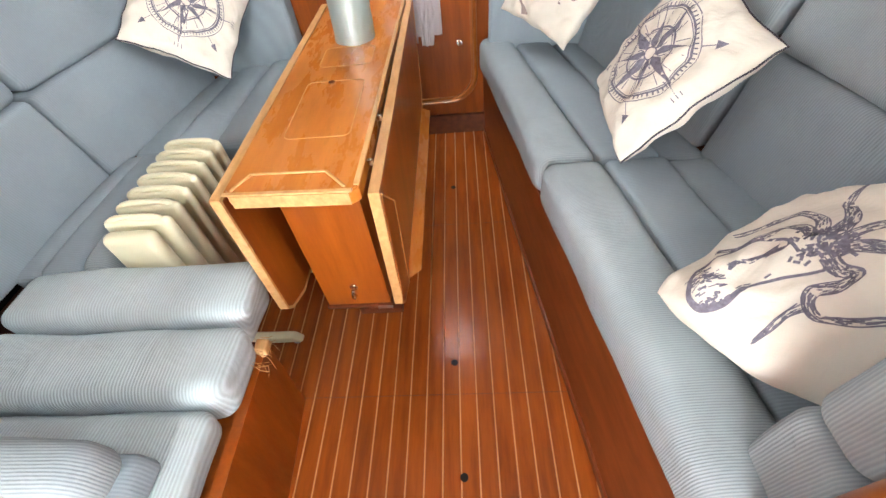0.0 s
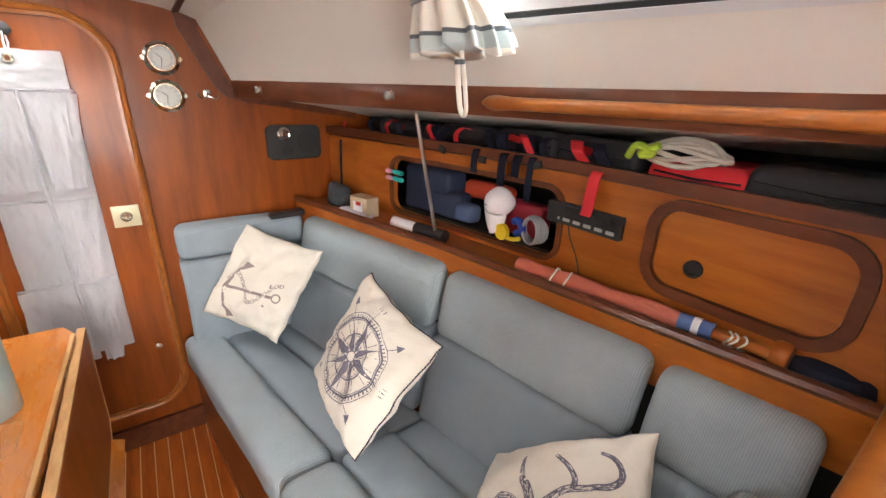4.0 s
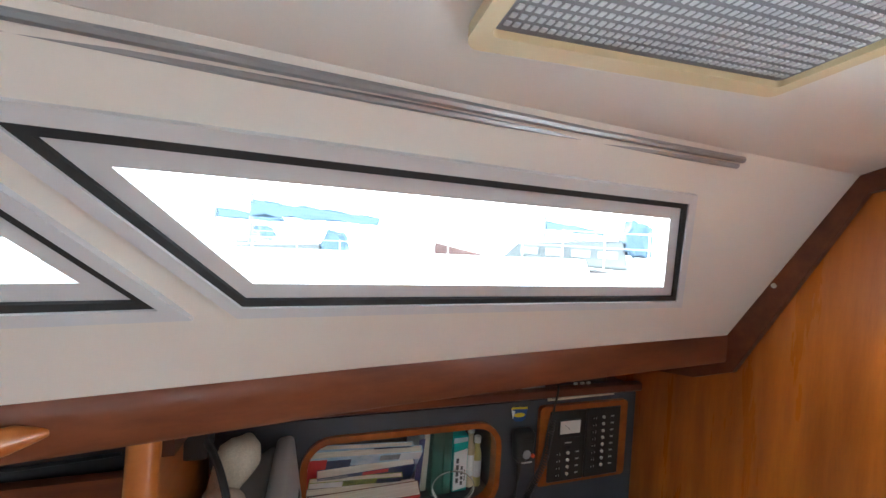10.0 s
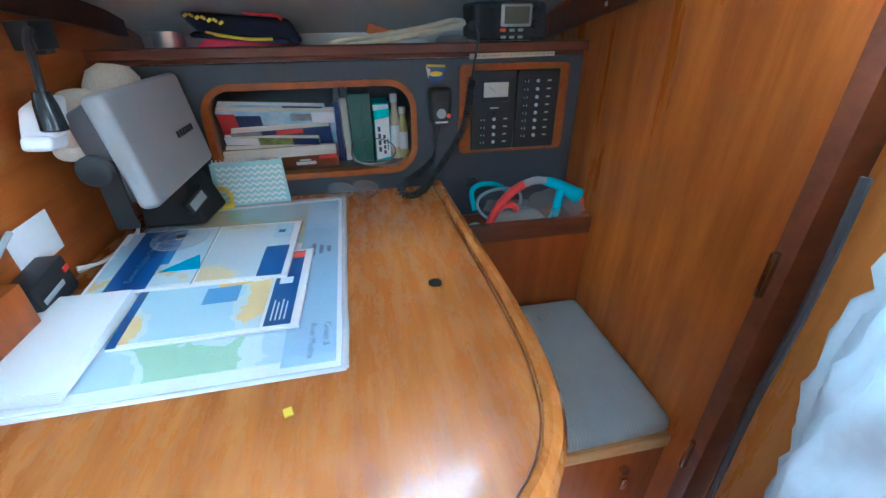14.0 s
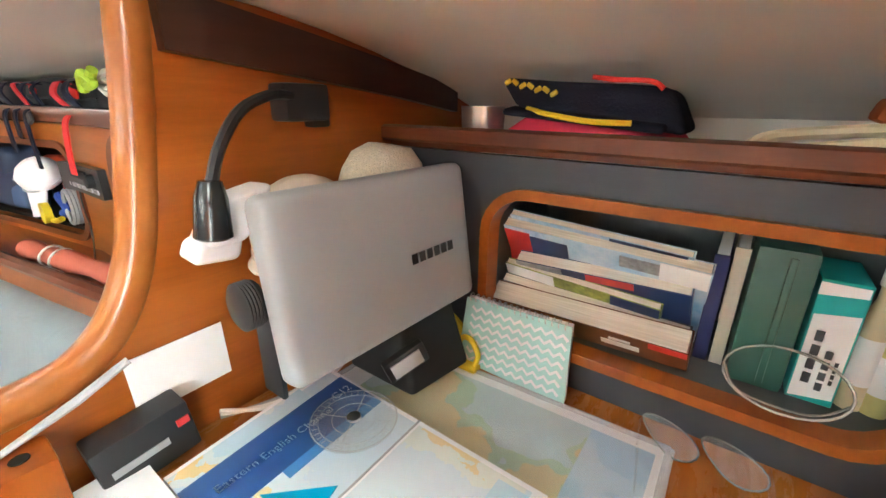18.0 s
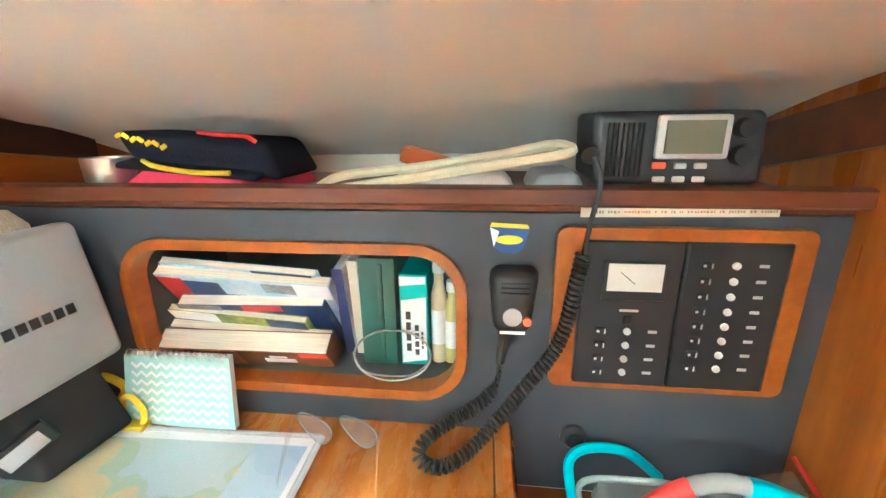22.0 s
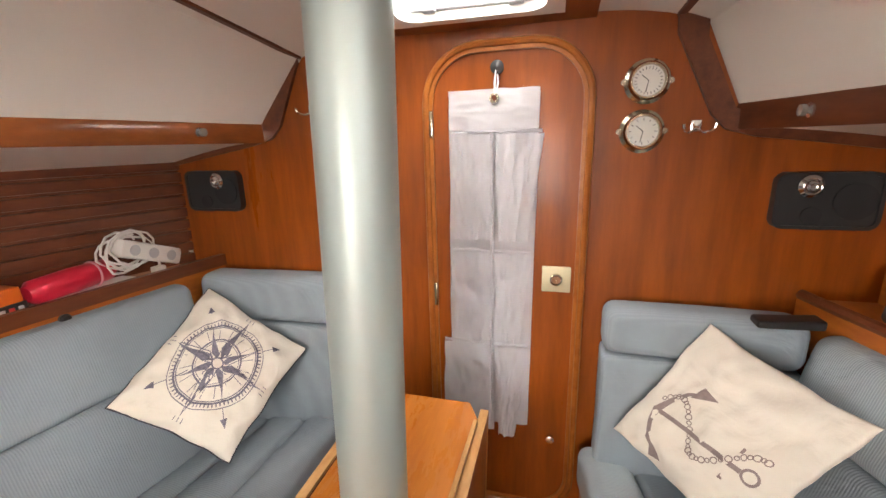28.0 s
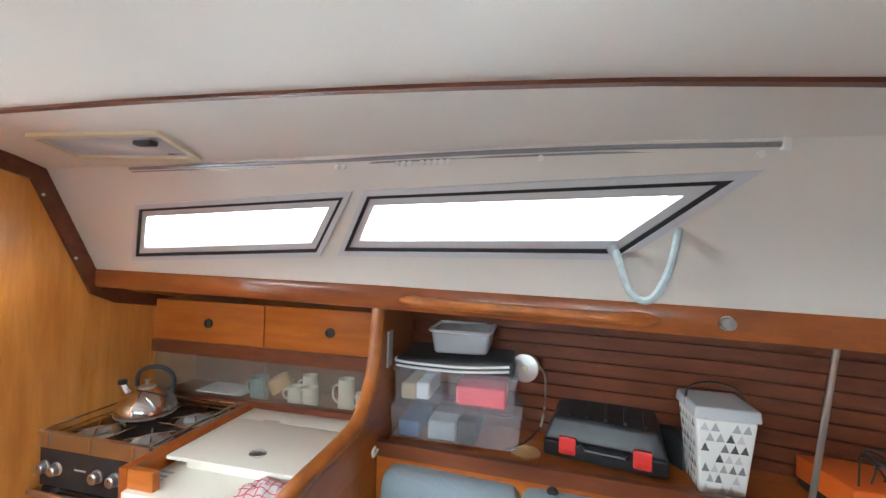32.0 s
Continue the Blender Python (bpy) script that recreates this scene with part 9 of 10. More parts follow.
part("zip", tube(curve_points([(0.632, -0.640, 1.22), (0.622, -0.632, 1.10), (0.626, -0.635, 0.95), (0.620, -0.635, 0.75), (0.612, -0.64, 0.45)], 6), 0.0045, 6), BLACK, jacket, "black zip edge")

# ---- galley ----
CREAM_TOP = material("cream_laminate_worktop", (0.80, 0.77, 0.68), 0.4, dark=0.93, vary=0.04)
top = thing("worktop", (-1.25, -0.04, 0.90), "cream laminate galley worktop with a cool box lid", "worktop")
part("slab", span(-1.50, -0.985, -0.297, 0.281, 0.90, 0.925, 0.002), CREAM_TOP, top)
lid = part("cool_box_lid", span(-1.40, -1.112, -0.290, 0.275, 0.951, 0.963, 0.004), CREAM_TOP, top, "cream cool box lid")
part("lid_body", span(-1.39, -1.130, -0.235, 0.27, 0.9255, 0.951, 0.003), CREAM_TOP, top)
part("lid_pull", lathe([(0, 0), (0.026, 0), (0.026, 0.003), (0.020, 0.004), (0.018, 0.001), (0, 0.001)], Matrix.Translation((-1.192, -0.045, 0.9632)) @ Matrix.Diagonal((0.8, 1, 1, 1)), 24), STEEL, lid)
part("rear_lid", span(-1.495, -1.404, -0.290, 0.275, 0.945, 0.962, 0.003), CREAM_TOP, top)
part("hinge", span(-1.412, -1.398, -0.18, -0.12, 0.9622, 0.9635, 0.0005, 1), STEEL, top)
fid = thing("worktop_fiddle", (-1.2, -0.37, 0.925), "varnished fiddle between cooker and worktop", "fiddle")
part("cross_board", span(-1.50, -1.00, -0.325, -0.299, 0.88, 0.978, 0.004), WOOD_X, fid)
part("front_board", span(-1.026, -1.002, -0.2988, -0.215, 0.88, 0.976, 0.004), WOOD_Y, fid)
for k in range(3):
    part("drain_slot", span(-1.10 + 0.020 * k, -1.09 + 0.020 * k, -0.290, -0.245, 0.9252, 0.9262), GREY, top)
towel = thing("tea_towel", (-1.06, 0.08, 0.926), "crumpled white tea towel with fine red checks on the worktop", "tea towel")


def towel_at(u, v):
    """A crumpled heap of cloth on the worktop's edge."""
    x, y = -1.118 + 0.098 * u, 0.0 + 0.155 * v
    rise = 0.030 * math.sin(math.pi * min(1, max(0, u))) ** 0.5 * math.sin(math.pi * min(1, max(0, v))) ** 0.5
    return Vector((x, y, 0.928 + rise * (1 + 0.7 * noise.noise(Vector((x * 30, y * 30, 3)))) + 0.004 * noise.noise(Vector((x * 80, y * 80, 1)))))


b = bmesh.new()
g = [[b.verts.new(towel_at(i / 24, j / 30)) for j in range(31)] for i in range(25)]
for i in range(24):
    for j in range(30):
        b.faces.new((g[i][j], g[i + 1][j], g[i + 1][j + 1], g[i][j + 1]))
bmesh.ops.solidify(b, geom=b.faces[:], thickness=0.0015)
part("cloth", b, WHITE_CLOTH, towel, "", 180)
for k in range(5):
    part("stripe", tube([towel_at(0.12 + 0.19 * k, j / 24) + Vector((0, 0, 0.0008)) for j in range(1, 24)], 0.0011, 5), RED, towel, "fine red woven stripe")
for k in range(6):
    part("stripe", tube([towel_at(i / 20, 0.10 + 0.16 * k) + Vector((0, 0, 0.0008)) for i in range(1, 20)], 0.0011, 5), RED, towel, "fine red woven stripe")

HOB = material("dark_enamel_hob", (0.022, 0.022, 0.024), 0.18, dark=0.8, spots=0.3)
cook = thing("cooker", (-1.30, -0.58, 0.0), "black and stainless gimballed gas cooker", "cooker")
part("oven_body", span(-1.48, -1.125, -0.772, -0.345, 0.30, 0.925, 0.004), BLACK, cook)
part("control_panel", span(-1.125, -1.112, -0.772, -0.345, 0.805, 0.922, 0.003), BLACK, cook)
part("oven_door", span(-1.125, -1.114, -0.768, -0.350, 0.34, 0.800, 0.004), HOB, cook)
part("top_plate", span(-1.48, -1.112, -0.772, -0.345, 0.9255, 0.938, 0.003), HOB, cook)
for y in (-0.748, -0.700, -0.537, -0.471):
    m = Matrix.Translation((-1.112, y, 0.864)) @ Matrix.Rotation(math.pi / 2, 4, "Y")
    kn = part("knob", lathe([(0, 0), (0.021, 0), (0.021, 0.004), (0.0175, 0.006), (0.0165, 0.020), (0.013, 0.023), (0, 0.023)], m, 22), STEEL, cook)
    part("knob_mark", span(-1.0890, -1.0884, y - 0.0012, y + 0.0012, 0.866, 0.876), BLACK, kn)
part("marking", span(-1.1119, -1.1113, -0.63, -0.585, 0.868, 0.873), LETTER, cook)
part("front_guard", span(-1.1118, -1.108, -0.771, -0.346, 0.926, 0.972), STEEL, cook, "bright steel guard plate")
part("guard_rail", span(-1.118, -1.104, -0.772, -0.343, 0.972, 0.979, 0.0015), STEEL, cook)
for y in (-0.735, -0.565, -0.40):
    part("guard_clip", span(-1.1075, -1.104, y - 0.004, y + 0.004, 0.930, 0.9715, 0.001), CHROME, cook)
for y in (-0.349, -0.768):
    part("side_rail", tube(curve_points([(-1.11, y, 0.976), (-1.20, y, 0.978), (-1.46, y, 0.978), (-1.478, y, 0.970), (-1.48, y, 0.940)], 4), 0.004, 8), CHROME, cook)
part("back_rail", tube([(-1.478, -0.350, 0.976), (-1.478, -0.767, 0.976)], 0.004, 8), CHROME, cook)
part("towel_bar", tube([(-1.085, -0.772, 0.795), (-1.085, -0.345, 0.795)], 0.010, 10), material("worn_copper_bar", (0.55, 0.36, 0.24), 0.3, 0.8), cook)
for y in (-0.70, -0.42):
    part("bar_bracket", tube([(-1.085, y, 0.795), (-1.118, y, 0.795)], 0.006, 8), STEEL, cook)
for x, y in ((-1.21, -0.45), (-1.385, -0.67), (-1.21, -0.67), (-1.385, -0.45)):
    burner = part("burner", lathe([(0, 0), (0.036, 0), (0.036, 0.008), (0.024, 0.014), (0, 0.014)], Matrix.Translation((x, y, 0.938)), 20), GREY, cook)
    part("drip_ring", lathe([(0.046, 0.0), (0.062, 0.0), (0.058, 0.004), (0.048, 0.003)], Matrix.Translation((x, y, 0.9382)), 24), STEEL, burner)
    for k in range(4):
        a = math.pi / 4 + math.pi / 2 * k
        c, d = math.cos(a), math.sin(a)
        part("pan_support", tube(curve_points([(x + 0.075 * c, y + 0.075 * d, 0.941), (x + 0.068 * c, y + 0.068 * d, 0.957), (x + 0.045 * c, y + 0.045 * d, 0.9585), (x + 0.016 * c, y + 0.016 * d, 0.9585)], 3), 0.0026, 6), CHROME, burner)
for x in (-1.135, -1.297, -1.462):
    part("grid_bar", tube([(x, -0.762, 0.9575), (x, -0.355, 0.9575)], 0.003, 6), CHROME, cook)
for y in (-0.757, -0.56, -0.36):
    part("grid_bar", tube([(-1.135, y, 0.9577), (-1.462, y, 0.9577)], 0.003, 6), CHROME, cook)
kettle = thing("kettle", (-1.31, -0.585, 0.962), "polished steel whistling kettle with a black handle", "kettle")
km = Matrix.Translation((-1.31, -0.585, 0.963))
part("body", lathe([(0, 0), (0.100, 0), (0.110, 0.010), (0.111, 0.030), (0.100, 0.062), (0.076, 0.092), (0.050, 0.108), (0.032, 0.114), (0, 0.115)], km, 40), CHROME, kettle)
part("base_band", lathe([(0.108, 0.012), (0.1125, 0.014), (0.1125, 0.020), (0.110, 0.022)], km, 40), STEEL, kettle)
part("lid", lathe([(0, 0), (0.034, 0), (0.030, 0.007), (0.008, 0.012), (0.006, 0.026), (0.012, 0.032), (0, 0.036)], km @ Matrix.Translation((0, 0, 0.113)), 20), STEEL, kettle)
part("spout", tube([(-1.285, -0.640, 1.030), (-1.285, -0.668, 1.066), (-1.283, -0.680, 1.086)], [0.026, 0.018, 0.015], 14), CHROME, kettle)
part("spout_cap", lathe([(0, 0), (0.018, 0), (0.017, 0.016), (0, 0.019)], Matrix.Translation((-1.283, -0.681, 1.088)), 14), BLACK, kettle)
hd = [(-1.29, -0.615, 1.085), (-1.292, -0.610, 1.135), (-1.305, -0.575, 1.162), (-1.33, -0.520, 1.156), (-1.345, -0.488, 1.115), (-1.343, -0.492, 1.055)]
part("handle", tube(curve_points(hd, 5), 0.009, 10), BLACK, kettle)

kettle.matrix_basis = Matrix.Translation((-0.020, -0.022, 0.0)) @ kettle.matrix_basis @ Matrix.Diagonal((0.86, 0.86, 0.86, 1))

cab = thing("galley_cabinet", (-1.52, -0.25, 1.19), "varnished galley cabinet with two doors and black finger pulls", "cabinet")
part("carcass", span(-1.72, -1.515, -0.774, 0.282, 1.335, 1.35), WOOD_Y, cab)
part("shelf_board", span(-1.72, -1.505, -0.774, 0.282, 1.182, 1.192), WOOD_Y, cab)
for y0, y1, yk in ((-0.772, -0.262, -0.509), (-0.258, 0.281, 0.016)):
    d = part("door", span(-1.515, -1.500, y0, y1, 1.193, 1.352, 0.002), WOOD_Y, cab)
    part("finger_pull", lathe([(0, 0), (0.019, 0), (0.019, 0.005), (0.013, 0.006), (0.012, 0.001), (0, 0.001)], Matrix.Translation((-1.4995, yk, 1.268)) @ Matrix.Rotation(math.pi / 2, 4, "Y"), 20), BLACK, d)
part("valance", span(-1.512, -1.492, -0.774, 0.281, 1.140, 1.190, 0.003), WOOD_TRIM, cab, "striped mahogany valance")
part("sill", span(-1.53, -1.49, -0.774, 0.281, 0.9625, 0.985, 0.003), WOOD_TRIM, cab)
part("back_panel", span(-1.735, -1.72, -0.774, 0.281, 0.92, 1.35), WOOD_TRIM, cab)
part("floor_board", span(-1.72, -1.53, -0.774, 0.281, 0.94, 0.962), WOOD_Y, cab)
for y0, y1, x in ((-0.772, -0.25, -1.513), (-0.27, 0.28, -1.520)):
    p = part("glass_door", span(x - 0.002, x + 0.002, y0, y1, 0.984, 1.142), material("smoky_sliding_glass", (0.30, 0.27, 0.22), 0.06, alpha=0.22), cab, "smoky sliding glass door")
    p.visible_shadow = False
MUG = material("cream_stoneware", (0.70, 0.64, 0.52), 0.35)


def mug(x, y, r, h, mat, label):
    ob = thing("mug", (x, y, 0.9622), label, "mug", "mugs behind the glass")
    part("body", lathe([(0, 0), (r * 0.92, 0), (r, 0.01), (r, h), (r - 0.004, h), (r - 0.005, 0.006), (0, 0.006)], Matrix.Translation((x, y, 0.9622)), 20), mat, ob)
    part("handle", tube(curve_points([(x, y - r + 0.002, 0.9622 + h * 0.8), (x, y - r - 0.022, 0.9622 + h * 0.7), (x, y - r - 0.022, 0.9622 + h * 0.35), (x, y - r + 0.002, 0.9622 + h * 0.2)], 4), 0.0045, 8), mat, ob)


for x, y, r, h in ((-1.575, -0.10, 0.030, 0.075), (-1.58, -0.17, 0.028, 0.07), (-1.575, 0.05, 0.030, 0.12), (-1.58, 0.11, 0.022, 0.07), (-1.57, 0.18, 0.026, 0.11), (-1.62, -0.13, 0.028, 0.105)):
    mug(x, y, r, h, MUG, "cream stoneware mug behind sliding glass")
mug(-1.58, -0.33, 0.034, 0.09, material("teal_banded_stoneware", (0.20, 0.30, 0.30), 0.35), "cream and teal mug behind sliding glass")
solo("bread_board", lathe([(0, 0), (0.045, 0), (0.045, 0.05), (0.03, 0.06), (0, 0.06)], Matrix.Translation((-1.60, -0.235, 1.005)) @ Matrix.Rotation(0.6, 4, "X"), 20), WOOD_LIGHT, "small wooden barrel behind the glass", "wooden barrel")
solo("folded_papers", span(-1.66, -1.54, -0.60, -0.42, 0.9622, 0.985, 0.003), PAPER, "folded papers behind the sliding glass", "papers")
structure("galley_floor_unit", span(-1.72, -1.13, -0.774, -0.345, 0.0, 0.30), WOOD, "base below the cooker")

# ---- port shelf ----
before_shelf = set(bpy.data.objects)
FROST = material("frosted_clear_plastic", (0.84, 0.84, 0.90), 0.22, alpha=0.17, bump=0.05, bump_scale=90)


def tub(y0, y1, x0, x1, z0, z1, label, contents):
    ob = thing("storage_box", ((x0 + x1) / 2, (y0 + y1) / 2, z0), label, "storage box", "storage boxes")
    t = 0.006
    q = [(x0 + t, y0 + t, z0), (x1 - t, y0 + t, z0), (x1 - t, y1 - t, z0), (x0 + t, y1 - t, z0), (x0, y0, z1 - 0.012), (x1, y0, z1 - 0.012), (x1, y1, z1 - 0.012), (x0, y1, z1 - 0.012)]
    part("tub", pad(q, 0.010, (3, 3, 3)), FROST, ob)
    part("lid", span(x0 - 0.004, x1 + 0.004, y0 - 0.004, y1 + 0.004, z1 - 0.0118, z1, 0.004), FROST, ob)
    for k, (mat, sx, sy, sz) in enumerate(contents):
        solo("box_contents", pad([(x0 + 0.03, y0 + 0.02 + sy * k, z0 + 0.003), (x1 - 0.02, y0 + 0.02 + sy * k, z0 + 0.003), (x1 - 0.02, y0 + 0.015 + sy * (k + 1), z0 + 0.003), (x0 + 0.03, y0 + 0.015 + sy * (k + 1), z0 + 0.003), (x0 + 0.03, y0 + 0.02 + sy * k, z0 + sz), (x1 - 0.02, y0 + 0.02 + sy * k, z0 + sz), (x1 - 0.02, y0 + 0.015 + sy * (k + 1), z0 + sz), (x0 + 0.03, y0 + 0.015 + sy * (k + 1), z0 + sz)], 0.008, (3, 3, 2), 0, 0.004, k), mat, "bundle of small things inside the storage box", "bundle", "box contents")
    return ob


SAND = material("sand_paper_bag", (0.55, 0.42, 0.28), 0.8)
DENIM = material("muted_blue_cloth", (0.10, 0.14, 0.25), 0.9)
tub(0.340, 0.720, -1.50, -1.272, 1.0235, 1.130, "large frosted storage box with a clip lid on the ledge", [(DENIM, 0, 0.07, 0.05), (GREY, 0, 0.09, 0.06), (SAND, 0, 0.06, 0.045), (DARK, 0, 0.06, 0.07)])
tub(0.345, 0.498, -1.48, -1.282, 1.1305, 1.232, "small frosted box with paper bags inside", [(SAND, 0, 0.05, 0.05), (PAPER, 0, 0.045, 0.055)])
tub(0.510, 0.705, -1.48, -1.277, 1.1305, 1.232, "small frosted box with a red item inside", [(material("coral_red_plastic", (0.80, 0.06, 0.09), 0.5), 0, 0.15, 0.058)])
folder = thing("black_document_bag", (-1.39, 0.50, 1.2330), "soft black document bag with a white edge on the boxes", "document bag")
part("body", pad([(-1.50, 0.345, 1.2330), (-1.2755, 0.345, 1.2330), (-1.2755, 0.70, 1.2330), (-1.50, 0.70, 1.2330), (-1.50, 0.35, 1.2625), (-1.2855, 0.35, 1.2575), (-1.2855, 0.70, 1.2725), (-1.50, 0.70, 1.2725)], 0.010, (8, 8, 2), 0.0, 0.004), BLACK, folder)
for z in (1.2405, 1.2535):
    part("white_edge", tube(curve_points([(-1.3105, 0.345, z), (-1.2745, 0.37, z - 0.002), (-1.2725, 0.55, z - 0.004), (-1.2745, 0.685, z + 0.008)], 6), 0.0035, 6), WHITE, folder, "white piped edge")
dish = thing("grey_tray", (-1.38, 0.53, 1.2725), "small grey plastic tray on the document bag", "tray")
b = bmesh.new()
part("tub", pad([(-1.46, 0.455, 1.2725), (-1.3305, 0.455, 1.2685), (-1.3305, 0.615, 1.2725), (-1.46, 0.615, 1.2765), (-1.47, 0.445, 1.3405), (-1.3205, 0.445, 1.3385), (-1.3205, 0.625, 1.3405), (-1.47, 0.625, 1.3445)], 0.012, (3, 3, 2)), GREY, dish)
part("rim", tube([(x, y, 1.3415) for x, y in rounded(0.165, 0.185, 0.02, -1.39, 0.535)], 0.005, 6, True), LIGHT_GREY, dish)
lampP = thing("spot_lamp", (-1.42, 0.75, 1.24), "cream swivel spot lamp with a chrome ring on the lining", "spot lamp")
lm = Matrix.Translation((-1.345, 0.725, 1.245)) @ Vector((1.0, -0.22, 0.10)).to_track_quat("Z", "Y").to_matrix().to_4x4()
part("shade", lathe([(0, -0.055), (0.02, -0.055), (0.036, -0.03), (0.040, 0.0), (0.034, 0.004), (0.030, -0.004), (0, -0.012)], lm, 24), CREAM, lampP)
part("ring", lathe([(0.034, 0.0), (0.040, 0.0), (0.040, 0.006), (0.034, 0.007)], lm, 28), STEEL, lampP)
part("reflector", lathe([(0, -0.008), (0.030, 0.001), (0.030, 0.003), (0, 0.0045)], lm, 24), material("grey_reflector", (0.14, 0.14, 0.13), 0.5, 0.2), lampP)
part("bulb_cap", lathe([(0, 0.004), (0.010, 0.004), (0.009, 0.010), (0, 0.012)], lm, 16), CREAM, lampP)
part("stem", tube(curve_points([(-1.395, 0.765, 1.24), (-1.43, 0.785, 1.20), (-1.44, 0.785, 1.10), (-1.43, 0.775, 1.045)], 5), 0.004, 6), STEEL, lampP)
part("cord", tube(curve_points([(-1.43, 0.775, 1.045), (-1.36, 0.74, 1.032), (-1.30, 0.70, 1.029), (-1.28, 0.68, 1.032)], 5), 0.003, 6), BLACK, lampP)
solo("wooden_coaster", lathe([(0, 0), (0.04, 0), (0.04, 0.006), (0, 0.006)], Matrix.Translation((-1.29, 0.735, 1.0235)), 22), WOOD_LIGHT, "pale wooden disc on the ledge", "coaster")

case = thing("tool_case", (-1.31, 0.97, 1.0225), "black tool case with two red latches lying on the ledge", "tool case")
part("base", pad([(-1.42, 0.80, 1.0235), (-1.235, 0.80, 1.0235), (-1.235, 1.12, 1.0235), (-1.42, 1.12, 1.0235), (-1.42, 0.80, 1.075), (-1.225, 0.80, 1.075), (-1.225, 1.12, 1.075), (-1.42, 1.12, 1.075)], 0.008, (3, 5, 2)), BLACK, case)
part("lid", pad([(-1.42, 0.80, 1.076), (-1.225, 0.80, 1.076), (-1.225, 1.12, 1.076), (-1.42, 1.12, 1.076), (-1.42, 0.825, 1.150), (-1.25, 0.825, 1.140), (-1.25, 1.095, 1.140), (-1.42, 1.095, 1.150)], 0.012, (3, 5, 2)), BLACK, case)
for y in (0.845, 1.035):
    la = part("latch", span(-1.228, -1.216, y, y + 0.045, 1.045, 1.095, 0.003), RED, case, "bright red latch")
    part("latch_step", span(-1.2165, -1.2135, y + 0.006, y + 0.039, 1.055, 1.06), RED, la)
part("handle", tube([(-1.225, 0.905, 1.075), (-1.205, 0.915, 1.072), (-1.205, 1.015, 1.072), (-1.225, 1.025, 1.075)], 0.008, 8), BLACK, case)
for k in range(5):
    part("rib", span(-1.40, -1.26, 0.86 + 0.05 * k, 0.868 + 0.05 * k, 1.142, 1.150, 0.002), BLACK, case)
case.matrix_basis = Matrix.Translation((-0.030, -0.015, 0.0)) @ case.matrix_basis @ Matrix.Rotation(-0.18, 4, "Z") @ Matrix.Diagonal((0.92, 0.96, 0.92, 1))
solo("black_pouch", pad([(-1.44, 1.05, 1.0235), (-1.30, 1.13, 1.0235), (-1.30, 1.16, 1.0235), (-1.44, 1.16, 1.0235), (-1.43, 1.06, 1.11), (-1.32, 1.13, 1.10), (-1.32, 1.16, 1.09), (-1.43, 1.16, 1.10)], 0.015, (3, 3, 2), 0, 0.006), BLACK, "soft black pouch beside the tool case", "pouch")

bin_ = thing("pattern_bin", (-1.272, 1.186, 1.0225), "white bin with grey triangles, pale lid and wire handle", "bin")


def bn(s, t, face):
    """A point on the bin: face 0 looks inboard, 1 aft; t goes up."""
    w = 0.098 + 0.032 * t
    cx, cy, z = -1.262, 1.190, 1.0235 + 0.180 * t
    if face == 0:
        return Vector((cx + w / 2 + 0.0008, cy + (s - 0.5) * w, z))
    return Vector((cx + (s - 0.5) * w, cy - w / 2 - 0.0008, z))


def bin_ring(h, z):
    return [(-1.262 - h, 1.190 - h, z), (-1.262 + h, 1.190 - h, z), (-1.262 + h, 1.190 + h, z), (-1.262 - h, 1.190 + h, z)]


part("tub", pad(bin_ring(0.049, 1.0235) + bin_ring(0.065, 1.2035), 0.006, (3, 3, 3)), WHITE, bin_)
part("lid", pad(bin_ring(0.071, 1.204) + bin_ring(0.068, 1.232), 0.006, (3, 3, 2)), LIGHT_GREY, bin_, "pale grey lid")
part("handle", tube(curve_points([(-1.262, 1.122, 1.215), (-1.28, 1.135, 1.252), (-1.29, 1.190, 1.266), (-1.28, 1.245, 1.252), (-1.262, 1.258, 1.215)], 6), 0.0028, 6), BLACK, bin_)
random.seed(11)
tones = [plain("triangle_tone_" + "abcd"[k], (c, c, c * 1.02), 0.5) for k, c in enumerate((0.07, 0.20, 0.40, 0.58))]
for face in (0, 1):
    for r in range(7):
        for c in range(5):
            k = random.choice((0, 1, 1, 2, 2, 3, 3, 3, 4))
            s0 = 0.06 + (c + (0.5 if r % 2 else 0)) / 5.7
            t0 = 0.03 + r / 7.3
            if k == 4 or s0 + 0.15 > 0.98:
                continue
            b = bmesh.new()
            b.faces.new([b.verts.new(bn(s0, t0, face)), b.verts.new(bn(s0 + 0.155, t0, face)), b.verts.new(bn(s0 + 0.0775, t0 + 0.115, face))])
            part("triangle", b, tones[k], bin_)

ORANGE = material("orange_enamel_case", (0.70, 0.13, 0.015), 0.4)
chg = thing("battery_charger", (-1.25, 1.50, 1.0225), "orange battery charger with black terminals and leads", "charger")
part("case", pad([(-1.33, 1.395, 1.04), (-1.165, 1.42, 1.04), (-1.165, 1.60, 1.04), (-1.33, 1.60, 1.04), (-1.33, 1.395, 1.095), (-1.17, 1.42, 1.095), (-1.17, 1.60, 1.095), (-1.33, 1.60, 1.095)], 0.005, (3, 3, 2)), ORANGE, chg)
part("terminal_strip", span(-1.165, -1.157, 1.42, 1.60, 1.0235, 1.058, 0.002), BLACK, chg)
part("base", span(-1.33, -1.166, 1.40, 1.60, 1.0235, 1.04), BLACK, chg)
